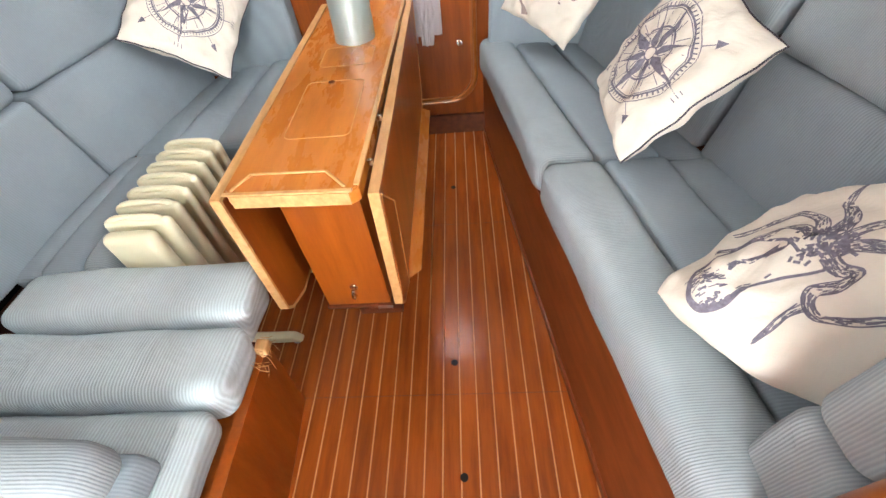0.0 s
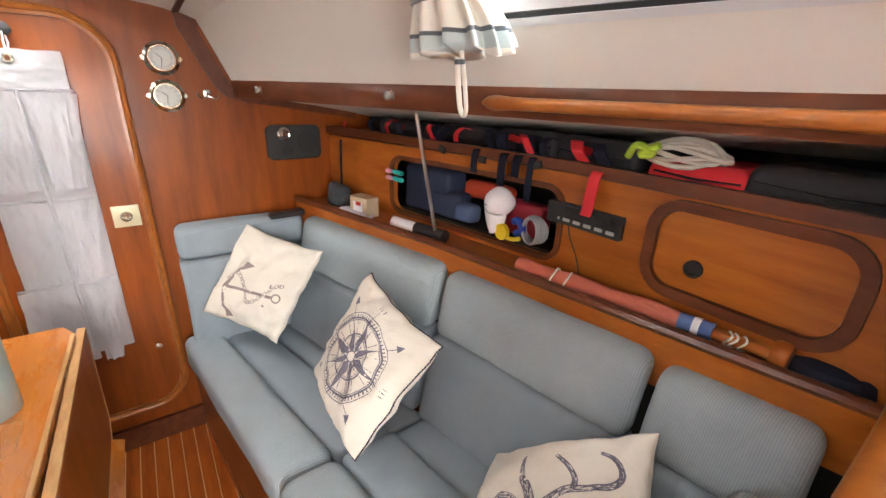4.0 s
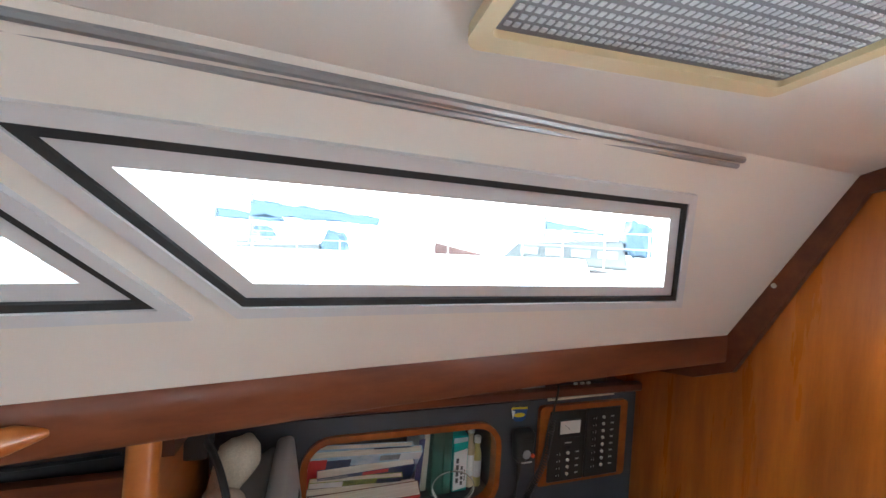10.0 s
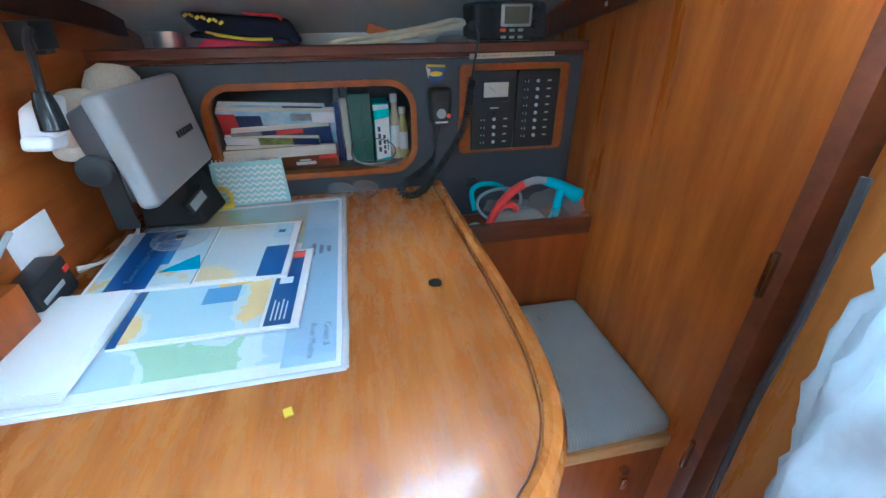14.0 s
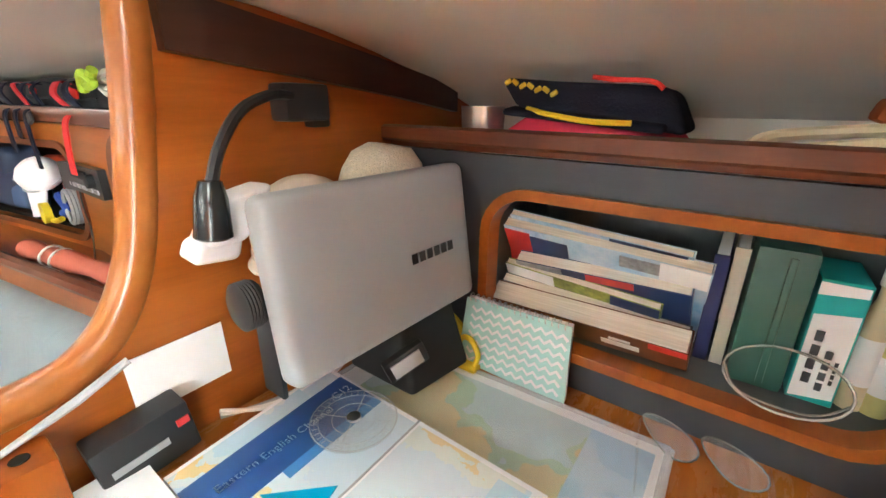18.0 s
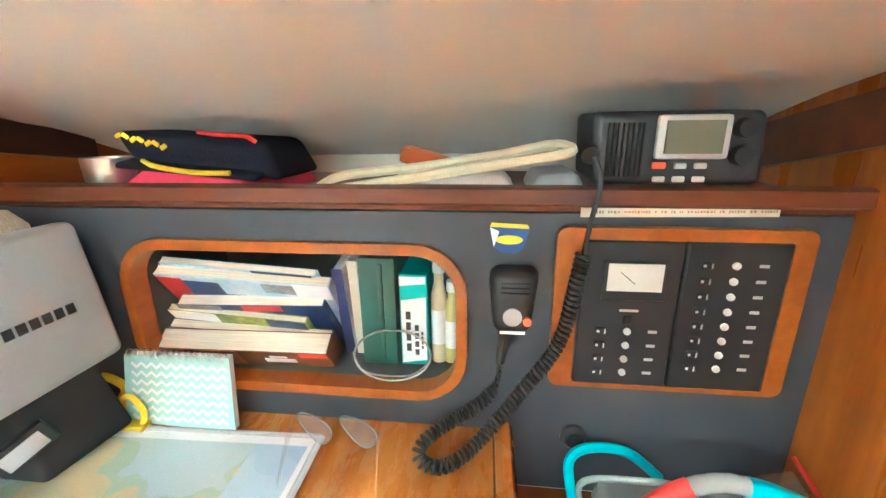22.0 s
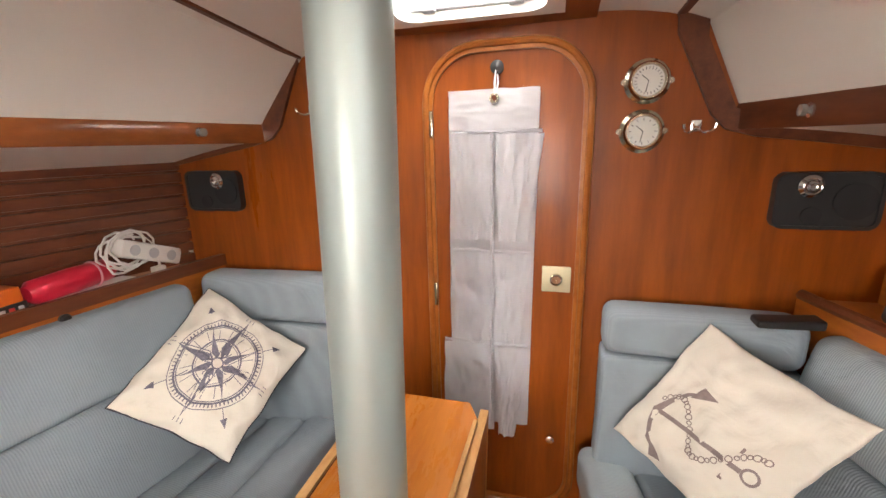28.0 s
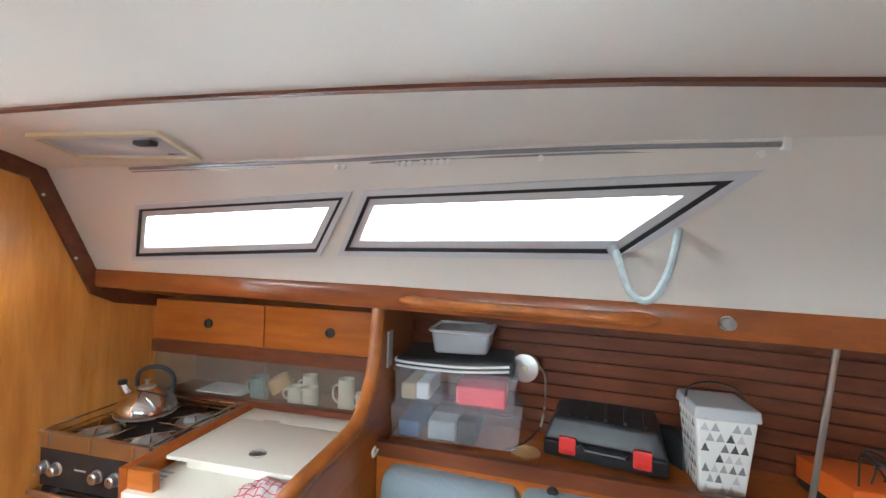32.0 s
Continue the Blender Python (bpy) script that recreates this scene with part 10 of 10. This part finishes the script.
for k in range(9):
    part("terminal", span(-1.158, -1.154, 1.427 + 0.019 * k, 1.438 + 0.019 * k, 1.030, 1.050, 0.001, 1), RED if k % 2 else LIGHT_GREY, chg)
for k in range(4):
    part("lead", tube(curve_points([(-1.19 - 0.02 * k, 1.44 + 0.035 * k, 1.09), (-1.22, 1.46 + 0.03 * k, 1.125 + 0.008 * k), (-1.27, 1.50, 1.13 + 0.006 * k), (-1.24, 1.58 - 0.02 * k, 1.10), (-1.16, 1.56 - 0.02 * k, 1.05)], 6), 0.0022, 5), BLACK, chg)
pack = thing("red_bundle", (-1.19, 1.72, 1.0225), "shiny red rolled bag on a white sheet", "bag")
part("roll", lathe([(0, -0.125), (0.020, -0.122), (0.033, -0.105), (0.036, 0.0), (0.033, 0.105), (0.020, 0.122), (0, 0.125)], Matrix.Translation((-1.20, 1.735, 1.064)) @ Matrix.Rotation(math.pi / 2, 4, "X") @ Matrix.Rotation(0.12, 4, "Y"), 20), material("glossy_red_nylon", (0.62, 0.02, 0.05), 0.3, bump=0.5, bump_scale=30), pack)
part("sheet", span(-1.26, -1.145, 1.61, 1.88, 1.0235, 1.030, 0.001, 1), WHITE, pack)
part("strap", tube([(-1.20 + 0.0375 * math.cos(a), 1.79, 1.064 + 0.0375 * math.sin(a)) for a in [2 * math.pi * k / 18 for k in range(18)]], 0.003, 6, True), material("pale_pink_print", (0.75, 0.4, 0.45), 0.5), pack)
adp = thing("power_adapter", (-1.14, 1.98, 1.0225), "white multi-socket adapter leaning on the lining", "adapter")
part("block", box(0.05, 0.21, 0.055, Matrix.Translation((-1.165, 1.945, 1.092)) @ Matrix.Rotation(-0.38, 4, "X"), 0.008), WHITE, adp)
for k in range(3):
    part("socket_face", cyl(0.017, 0.002, Matrix.Translation((-1.1392, 1.885 + 0.060 * k, 1.115 - 0.024 * k)) @ Matrix.Rotation(math.pi / 2, 4, "Y"), 18), LIGHT_GREY, adp)
part("arm", tube(curve_points([(-1.17, 2.02, 1.09), (-1.15, 2.06, 1.085), (-1.135, 2.10, 1.05), (-1.13, 2.115, 1.03)], 4), 0.009, 8), WHITE, adp)
coilw = thing("white_cable_coil", (-1.18, 1.88, 1.09), "loosely coiled white cable on the port ledge", "cable")
random.seed(3)
pts = []
for k in range(90):
    a = 2 * math.pi * k / 15
    r = 0.074 + 0.016 * math.sin(k * 0.7) + random.uniform(-0.004, 0.004)
    pts.append((-1.175 + 0.018 * math.sin(k * 0.31), 1.87 + r * math.cos(a) + 0.0004 * k, 1.112 + r * 0.72 * math.sin(a) + 0.004 * math.sin(k * 0.5)))
part("cable", tube(pts, 0.0036, 6), WHITE, coilw)
part("lead", tube(curve_points([pts[-1], (-1.155, 1.95, 1.11), (-1.14, 1.955, 1.06), (-1.13, 1.945, 1.040)], 5), 0.004, 6), WHITE, coilw)
part("plug", box(0.03, 0.035, 0.022, Matrix.Translation((-1.135, 1.945, 1.036)), 0.005), WHITE, coilw)
# set the things on the ledge to its depth
SET_BACK = Matrix.Translation((-0.095, 0.85, 1.575)) @ Matrix.Scale(1.055, 4) @ Matrix.Translation((0.095, -0.85, -1.575))
for ob in [o for o in bpy.data.objects if o not in before_shelf and o.parent is None]:
    ob.matrix_basis = SET_BACK @ ob.matrix_basis
for y in (0.80, 1.50, 1.66):
    solo("ledge_knob", lathe([(0, 0), (0.012, 0), (0.015, 0.012), (0.010, 0.02), (0, 0.021)], Matrix.Translation((back_p(y, 0.97) - 0.0595, y, 0.975)) @ Matrix.Rotation(math.pi / 2, 4, "Y"), 14), BLACK, "black turn button on the ledge front", "turn button", "turn buttons")
solo("white_cup_hook", tube(curve_points([(-1.185, 0.335, 1.03), (-1.155, 0.335, 1.025), (-1.15, 0.335, 1.04), (-1.165, 0.335, 1.045)], 4), 0.004, 6), WHITE, "small white cup hook beside the ledge", "hook")
solo("switch_plate", span(-1.34, -1.30, 0.3095, 0.316, 1.22, 1.33, 0.003), GREY, "grey switch plate on the galley partition", "switch")

# ---- starboard ledge, locker and shelf ----
flag = thing("rolled_ensign", (1.07, 0.75, 1.04), "faded red ensign rolled round a varnished staff, corded", "flag")


def led(y, t, z):
    return (back_s(y, 0.97) + 0.085 + t, y, z - 1.0225 + LEDGE_S)


part("roll", tube(curve_points([led(1.06, 0.012, 1.046), led(0.95, 0.010, 1.048), led(0.80, 0.012, 1.050), led(0.64, 0.010, 1.049)], 6), [0.020 + 0.003 * math.sin(k * 0.9) for k in range(19)], 12), material("faded_red_bunting", (0.52, 0.15, 0.10), 0.9, bump=0.5, bump_scale=60, dark=0.7, spots=0.5), flag, "faded red bunting")
part("blue_band", tube([led(0.64, 0.010, 1.049), led(0.575, 0.010, 1.049)], 0.0195, 12), material("faded_blue_bunting", (0.10, 0.16, 0.36), 0.9), flag, "faded blue bunting")
part("white_band", tube([led(0.6125, 0.010, 1.049), led(0.5985, 0.010, 1.049)], 0.0205, 12), PAPER, flag)
part("staff", tube([led(0.60, 0.010, 1.048), led(0.47, 0.012, 1.047)], 0.0125, 12), WOOD_Y, flag)
part("staff_knob", lathe([(0, 0), (0.026, 0), (0.029, 0.006), (0.029, 0.022), (0.024, 0.028), (0, 0.028)], Matrix.Translation(led(0.475, 0.012, 1.053)) @ Matrix.Rotation(math.pi / 2, 4, "X"), 20), WOOD_Y, flag)
for y in (0.545, 0.535, 0.52, 0.90, 0.94):
    c = Vector(led(y, 0.010, 1.048))
    r = 0.0145 if y < 0.6 else 0.0235
    part("cord", tube([c + Vector((r * math.cos(a), 0.006 * math.sin(2 * a), r * math.sin(a))) for a in [2 * math.pi * k / 14 for k in range(14)]], 0.0024, 5, True), WHITE, flag)
for k, (y, s) in enumerate(((0.40, 0.055), (0.345, 0.04))):
    c = led(y, 0.025, 1.0235)
    solo("knitted_hat", lathe([(0, 0), (s, 0), (s, 0.012), (s * 0.85, 0.032), (s * 0.4, 0.042), (0, 0.043)], Matrix.Translation(c) @ Matrix.Diagonal((0.7, 1.15 if k == 0 else 0.55, 1, 1)), 20), NAVYCLOTH, "dark knitted cap lying on the ledge", "cap", "dark caps")

stereo = thing("car_stereo", (1.165, 0.94, 1.16), "black stereo unit set into the locker front, thin cable", "stereo")
part("face", plate(rounded(0.225, 0.060, 0.004, 0.942, 1.162), (), 0.014, lambda u, v, w: wall_s(u, v, -w - 0.0005), [0.9, 1.0]), BLACK, stereo)
part("display", span(1.150, 1.1535, 0.90, 1.00, 1.164, 1.182, 0.001, 1), GASKET, stereo)
for k in range(6):
    part("button", span(1.150, 1.154, 0.845 + 0.034 * k, 0.868 + 0.034 * k, 1.142, 1.151, 0.001, 1), GREY, stereo)
part("knob", lathe([(0, 0), (0.014, 0), (0.013, 0.012), (0, 0.013)], Matrix.Translation((1.1525, 0.862, 1.168)) @ Matrix.Rotation(-math.pi / 2, 4, "Y"), 18), GASKET, stereo)
part("cable", tube(curve_points([(1.155, 0.985, 1.132), (1.150, 0.97, 1.10), (1.145, 0.935, 1.05), (1.13, 0.905, 0.992)], 5), 0.0018, 5), BLACK, stereo)

REDWEB = material("red_webbing", (0.62, 0.02, 0.03), 0.8)


def strap(pts, w, mat, name, label, th=0.003):
    p0 = curve_points(pts, 6)
    sec = []
    for p in p0:
        sec.append([p + Vector((0, -w / 2, 0)), p + Vector((0, w / 2, 0)), p + Vector((th, w / 2, 0)), p + Vector((th, -w / 2, 0))])
    return solo(name, loft(sec, close=True), mat, label, "strap", "hanging straps")


strap([(1.18, 0.915, 1.30), (1.150, 0.920, 1.285), (1.142, 0.922, 1.24), (1.140, 0.925, 1.19), (1.141, 0.930, 1.175)], 0.032, REDWEB, "red_strap", "red webbing strap hanging from the shelf")
for y, zl, w in ((1.12, 1.17, 0.022), (1.22, 1.20, 0.030), (1.33, 1.225, 0.026), (1.17, 1.235, 0.03)):
    x = lerp(LOCKER_S, y)
    strap([(x + 0.02, y, 1.31), (x - 0.018, y, 1.295), (x - 0.022, y + 0.004, 1.25), (x - 0.020, y + 0.006, zl)], w, NAVYCLOTH, "black_strap", "black webbing strap with a buckle hanging down", 0.004)
VEST = material("black_lifejacket_cloth", (0.022, 0.022, 0.028), 0.8, bump=0.3, bump_scale=80)
for k, (y0, y1, mat, h) in enumerate(((0.34, 0.62, VEST, 0.07), (0.60, 0.82, REDWEB, 0.05), (0.84, 1.10, VEST, 0.075), (1.08, 1.34, VEST, 0.08), (1.33, 1.60, VEST, 0.075), (1.58, 1.95, VEST, 0.07))):
    x0, x1 = max(lerp(LOCKER_S, y0), lerp(LOCKER_S, y1)) + 0.02, lerp(HULL_S, y1) - 0.02
    z0 = shelf_z((y0 + y1) / 2) + 0.0135
    q = [(x0, y0, z0), (x1, y0, z0), (x1, y1, z0), (x0, y1, z0), (x0 + 0.01, y0 + 0.01, z0 + h), (x1, y0 + 0.01, z0 + h * 0.7), (x1, y1 - 0.01, z0 + h * 0.7), (x0 + 0.01, y1 - 0.01, z0 + h)]
    ob = thing("life_jacket", (x0, (y0 + y1) / 2, z0), ("red" if mat is REDWEB else "black") + " folded life jacket stuffed on the shelf", "life jacket", "life jackets")
    part("bladder", pad(q, 0.02, (6, 8, 3), 0.0, 0.010, k), mat, ob)
    part("belt", tube([(x0 + 0.006, y0 + 0.02, z0 + h * 0.45), (x0 - 0.002, (y0 + y1) / 2, z0 + h * 0.40), (x0 + 0.006, y1 - 0.02, z0 + h * 0.5)], 0.006, 6, flat=0.4), GASKET if mat is REDWEB else mat, ob, "webbing belt")
    if k in (2, 3, 5):
        part("red_patch", box(0.004, 0.06, 0.02, Matrix.Translation((x0 + 0.003, (y0 + y1) / 2 + 0.03, z0 + h * 0.6)) @ Matrix.Rotation(0.15, 4, "X"), 0.001, 1), REDWEB, ob, "red webbing patch")
strap([(0.96, 2.05, 1.335), (0.945, 2.03, 1.315), (0.945, 1.99, 1.318), (0.96, 1.94, 1.312)], 0.02, REDWEB, "red_strap", "short red webbing loop near the speaker")
random.seed(31)
for k in range(16):
    y = 0.98 + 0.058 * k + random.uniform(-0.02, 0.02)
    x = lerp(LOCKER_S, y)
    z = shelf_z(y) + 0.03
    red = k % 3 == 1
    a = random.uniform(-0.06, 0.06)
    strap([(x + 0.03, y, z + 0.045), (x + 0.008, y + a * 0.3, z + 0.05), (x - 0.008, y + a * 0.7, z + 0.022 + random.uniform(0, 0.02)), (x + 0.004, y + a, z + 0.002)], random.uniform(0.018, 0.045), REDWEB if red else NAVYCLOTH, "red_strap" if red else "black_strap", ("red" if red else "black") + " crumpled webbing of a life jacket on the shelf", 0.004)
for k, y in enumerate((1.10, 1.30, 1.47)):
    x = lerp(LOCKER_S, y)
    solo("buckle", box(0.008, 0.034, 0.022, Matrix.Translation((x - 0.020, y, shelf_z(y) + 0.006 - 0.012 * (k % 2))) @ Matrix.Rotation(0.3 * (k - 1), 4, "X"), 0.004), BLACK, "black plastic buckle hanging over the shelf edge", "buckle", "buckles")
rope = thing("rope_coil", (1.21, 0.72, 1.285), "white rope coil on the shelf", "rope")
random.seed(8)
pts = []
for k in range(70):
    a = 2 * math.pi * k / 14
    pts.append((1.215 + 0.025 * math.sin(a) + random.uniform(-0.003, 0.003), 0.735 + 0.085 * math.cos(a) + 0.0006 * k, 1.335 + 0.034 * math.sin(a) * math.cos(0.2 * k) + 0.012 + 0.0001 * k))
part("coil", tube(pts, 0.006, 6), material("white_braided_rope", (0.66, 0.64, 0.58), 0.9, bump=0.6, bump_scale=200), rope)
solo("lime_line", tube(curve_points([(1.175, 0.86, 1.335), (1.172, 0.84, 1.365), (1.175, 0.80, 1.350), (1.174, 0.83, 1.345), (1.176, 0.79, 1.37)], 6), 0.009, 8), material("lime_cover", (0.42, 0.60, 0.05), 0.8), "lime green line end on the shelf", "line")

# contents of the open locker
def in_locker(y, d, z):
    return (lerp(LOCKER_S, y) + d, y, z)


def lump(name, y0, y1, d0, d1, z0, z1, mat, label, cat, seed=0, wob=0.008, r=0.02):
    a, c = lerp(LOCKER_S, y0), lerp(LOCKER_S, y1)
    q = [(a + d0, y0, z0), (a + d1, y0, z0), (c + d1, y1, z0), (c + d0, y1, z0), (a + d0 + 0.008, y0, z1), (a + d1, y0, z1), (c + d1, y1, z1), (c + d0 + 0.008, y1, z1)]
    return solo(name, pad(q, r, (5, 5, 4), 0.0, wob, seed), mat, label, cat)


lump("navy_bag", 1.50, 1.73, 0.03, 0.13, 1.031, 1.195, material("navy_nylon", (0.018, 0.028, 0.065), 0.6, bump=0.4, bump_scale=60), "navy nylon bag in the open locker", "bag", 1)
lump("navy_bag", 1.44, 1.60, 0.02, 0.10, 1.031, 1.125, bpy.data.materials["navy_nylon"], "smaller navy bag in front in the locker", "bag", 2)
cap = thing("sports_hat", in_locker(1.25, 0.02, 1.15), "white sports cap hanging on its side, peak down", "cap")
CAP_M = Matrix.Translation(in_locker(1.262, 0.030, 1.128)) @ Matrix.Rotation(0.25, 4, "X") @ Matrix.Rotation(-0.5, 4, "Y")
b = lathe([(0.046, -0.006), (0.050, 0.0), (0.049, 0.018), (0.043, 0.036), (0.030, 0.050), (0.014, 0.057), (0, 0.058)], CAP_M, 24)
for v in b.verts:
    v.co += Vector((0.006, 0.006, 0.004)) * noise.noise(v.co * 22)
part("crown", b, WHITE_CLOTH, cap, "", 180)
part("seam", tube([CAP_M @ Vector((0.0505 * math.cos(a), 0.0505 * math.sin(a), 0.002)) for a in [2 * math.pi * k / 24 for k in range(24)]], 0.0022, 6, True), LIGHT_GREY, cap)
part("peak", loft([[Vector(in_locker(1.262 - 0.012 * t + s1 * w, -0.006 - 0.012 * t + 0.016 * s1 * s1 + d, 1.125 - 0.085 * t)) for s1, d in ((-1, 0), (-0.5, 0), (0, 0), (0.5, 0), (1, 0), (1, 0.004), (0.5, 0.004), (0, 0.004), (-0.5, 0.004), (-1, 0.004))] for t, w in ((0.0, 0.046), (0.3, 0.043), (0.6, 0.036), (0.85, 0.027), (1.0, 0.012))], close=True), WHITE_CLOTH, cap, "curved peak", 180)
part("badge", cyl(0.010, 0.002, CAP_M @ Matrix.Translation((-0.046, 0.006, 0.024)) @ Matrix.Rotation(math.pi / 2 - 0.25, 4, "Y"), 14), GREY, cap, "grey round badge")
lump("blue_mesh_pouch", 1.37, 1.45, 0.01, 0.07, 1.031, 1.10, DENIM, "dark blue mesh pouch in the locker", "pouch", 6)
lump("red_bag", 1.13, 1.27, 0.05, 0.12, 1.031, 1.14, material("crimson_nylon", (0.33, 0.015, 0.03), 0.6), "crimson bag in the open locker", "bag", 7)
lump("orange_line_bag", 1.30, 1.50, 0.10, 0.16, 1.10, 1.165, material("orange_red_nylon", (0.60, 0.06, 0.02), 0.7), "orange-red bundle deep in the locker", "bundle", 8)
solo("yellow_reel", lathe([(0, 0), (0.026, 0), (0.026, 0.016), (0, 0.016)], Matrix.Translation(in_locker(1.215, 0.004, 1.052)) @ Matrix.Rotation(-math.pi / 2, 4, "Y"), 20), YELLOW, "round yellow reel in the locker", "reel")
solo("yellow_winder", tube(curve_points([in_locker(1.21, 0.0, 1.04), in_locker(1.18, -0.002, 1.036), in_locker(1.15, 0.0, 1.045)], 4), 0.007, 8), YELLOW, "yellow handle beside the reel", "handle")
solo("blue_line", tube(curve_points([in_locker(1.20, 0.03, 1.085), in_locker(1.17, 0.015, 1.095), in_locker(1.16, 0.02, 1.065), in_locker(1.185, 0.02, 1.05)], 5), 0.012, 8), material("royal_blue_line", (0.02, 0.06, 0.35), 0.7), "royal blue line bundle in the locker", "line")
hose = thing("grey_hose_coil", in_locker(1.12, 0.02, 1.07), "coil of grey hose standing in the locker", "hose")
for k in range(5):
    part("turn", tube([Vector(in_locker(1.125, 0.01 + 0.007 * k, 1.075)) + Vector((0, (0.030 + 0.004 * k) * math.cos(a), 0.040 * math.sin(a))) for a in [2 * math.pi * j / 18 for j in range(18)]], 0.005, 6, True), GREY, hose)
peg = thing("clothes_peg", in_locker(1.72, -0.01, 1.15), "turquoise and pink clothes pegs clipped on the locker edge", "clothes peg", "clothes pegs")
TURQ = material("turquoise_plastic", (0.02, 0.50, 0.48), 0.4)
ROSE = material("rose_plastic", (0.72, 0.30, 0.42), 0.5)
for k in range(2):
    z = 1.135 + 0.026 * k
    x = lerp(LOCKER_S, 1.71) - 0.012
    part("jaw", pad([(x - 0.008, 1.665, z), (x + 0.008, 1.665, z), (x + 0.002, 1.725, z), (x - 0.012, 1.725, z), (x - 0.008, 1.665, z + 0.018), (x + 0.008, 1.665, z + 0.018), (x + 0.002, 1.725, z + 0.018), (x - 0.012, 1.725, z + 0.018)], 0.006, (2, 4, 2)), TURQ, peg)
    part("grip", pad([(x - 0.018, 1.725, z + 0.001), (x - 0.004, 1.725, z + 0.001), (x - 0.008, 1.765, z + 0.001), (x - 0.022, 1.765, z + 0.001), (x - 0.018, 1.725, z + 0.017), (x - 0.004, 1.725, z + 0.017), (x - 0.008, 1.765, z + 0.017), (x - 0.022, 1.765, z + 0.017)], 0.006, (2, 3, 2)), ROSE, peg)

# ledge near the bulkhead
def on_ledge(y, t, z=1.0225):
    return Vector((back_s(y, 0.97) + 0.075 + t, y, z - 1.0225 + LEDGE_S))


solo("rolled_towel", tube([on_ledge(1.60, 0.03, 1.045), on_ledge(1.49, 0.03, 1.045)], 0.021, 14), WHITE_CLOTH, "rolled white towel on the ledge", "towel")
solo("black_roll", tube([on_ledge(1.488, 0.03, 1.046), on_ledge(1.36, 0.03, 1.046)], 0.022, 14), BLACK, "black rolled pouch on the ledge", "pouch")
bx = thing("small_carton", on_ledge(1.80, 0.04), "small cream and brown carton on the ledge", "carton")
part("box", box(0.06, 0.105, 0.078, Matrix.Translation(on_ledge(1.80, 0.055, 1.062)) @ Matrix.Rotation(0.25, 4, "Z"), 0.001, 1), material("cream_brown_carton", (0.62, 0.50, 0.34), 0.6, spots=0.5), bx)
part("label", box(0.002, 0.055, 0.045, Matrix.Translation(on_ledge(1.795, 0.023, 1.060)) @ Matrix.Rotation(0.25, 4, "Z")), PAPER, bx)
part("label", box(0.0024, 0.030, 0.014, Matrix.Translation(on_ledge(1.79, 0.0225, 1.076)) @ Matrix.Rotation(0.25, 4, "Z")), RED, bx, "red band on the label")
solo("plastic_bag", pad([on_ledge(1.74, 0.0), on_ledge(1.74, 0.06), on_ledge(1.90, 0.06), on_ledge(1.90, 0.0), on_ledge(1.75, 0.005, 1.045), on_ledge(1.75, 0.05, 1.045), on_ledge(1.89, 0.05, 1.05), on_ledge(1.89, 0.01, 1.05)], 0.010, (4, 6, 2), 0, 0.010, 3), material("lilac_white_plastic", (0.66, 0.62, 0.74), 0.35), "crumpled lilac-white plastic bag on the ledge", "plastic bag")
solo("net_bundle", pad([on_ledge(1.93, 0.04), on_ledge(1.93, 0.11), on_ledge(2.03, 0.11), on_ledge(2.03, 0.04), on_ledge(1.94, 0.05, 1.12), on_ledge(1.94, 0.10, 1.11), on_ledge(2.02, 0.10, 1.12), on_ledge(2.02, 0.05, 1.13)], 0.02, (5, 5, 5), 0, 0.016, 5), material("grey_black_net", (0.06, 0.07, 0.08), 0.7, dark=0.3, spots=0.8, scale=60), "dark net bundle beside the bulkhead", "bundle")
strap([on_ledge(2.00, 0.10, 1.30), on_ledge(1.99, 0.09, 1.22), on_ledge(1.985, 0.085, 1.15), on_ledge(1.98, 0.08, 1.10)], 0.018, NAVYCLOTH, "black_strap", "black strap hanging beside the bulkhead", 0.003)
solo("black_pad", pad([(0.60, 1.98, 0.966), (0.74, 1.99, 0.966), (0.74, 2.04, 0.966), (0.60, 2.03, 0.966), (0.60, 1.98, 0.984), (0.74, 1.99, 0.99), (0.74, 2.04, 0.99), (0.60, 2.03, 0.984)], 0.007, (6, 3, 2), 0, 0.003), BLACK, "flat black strap lying on the end cushion", "strap")
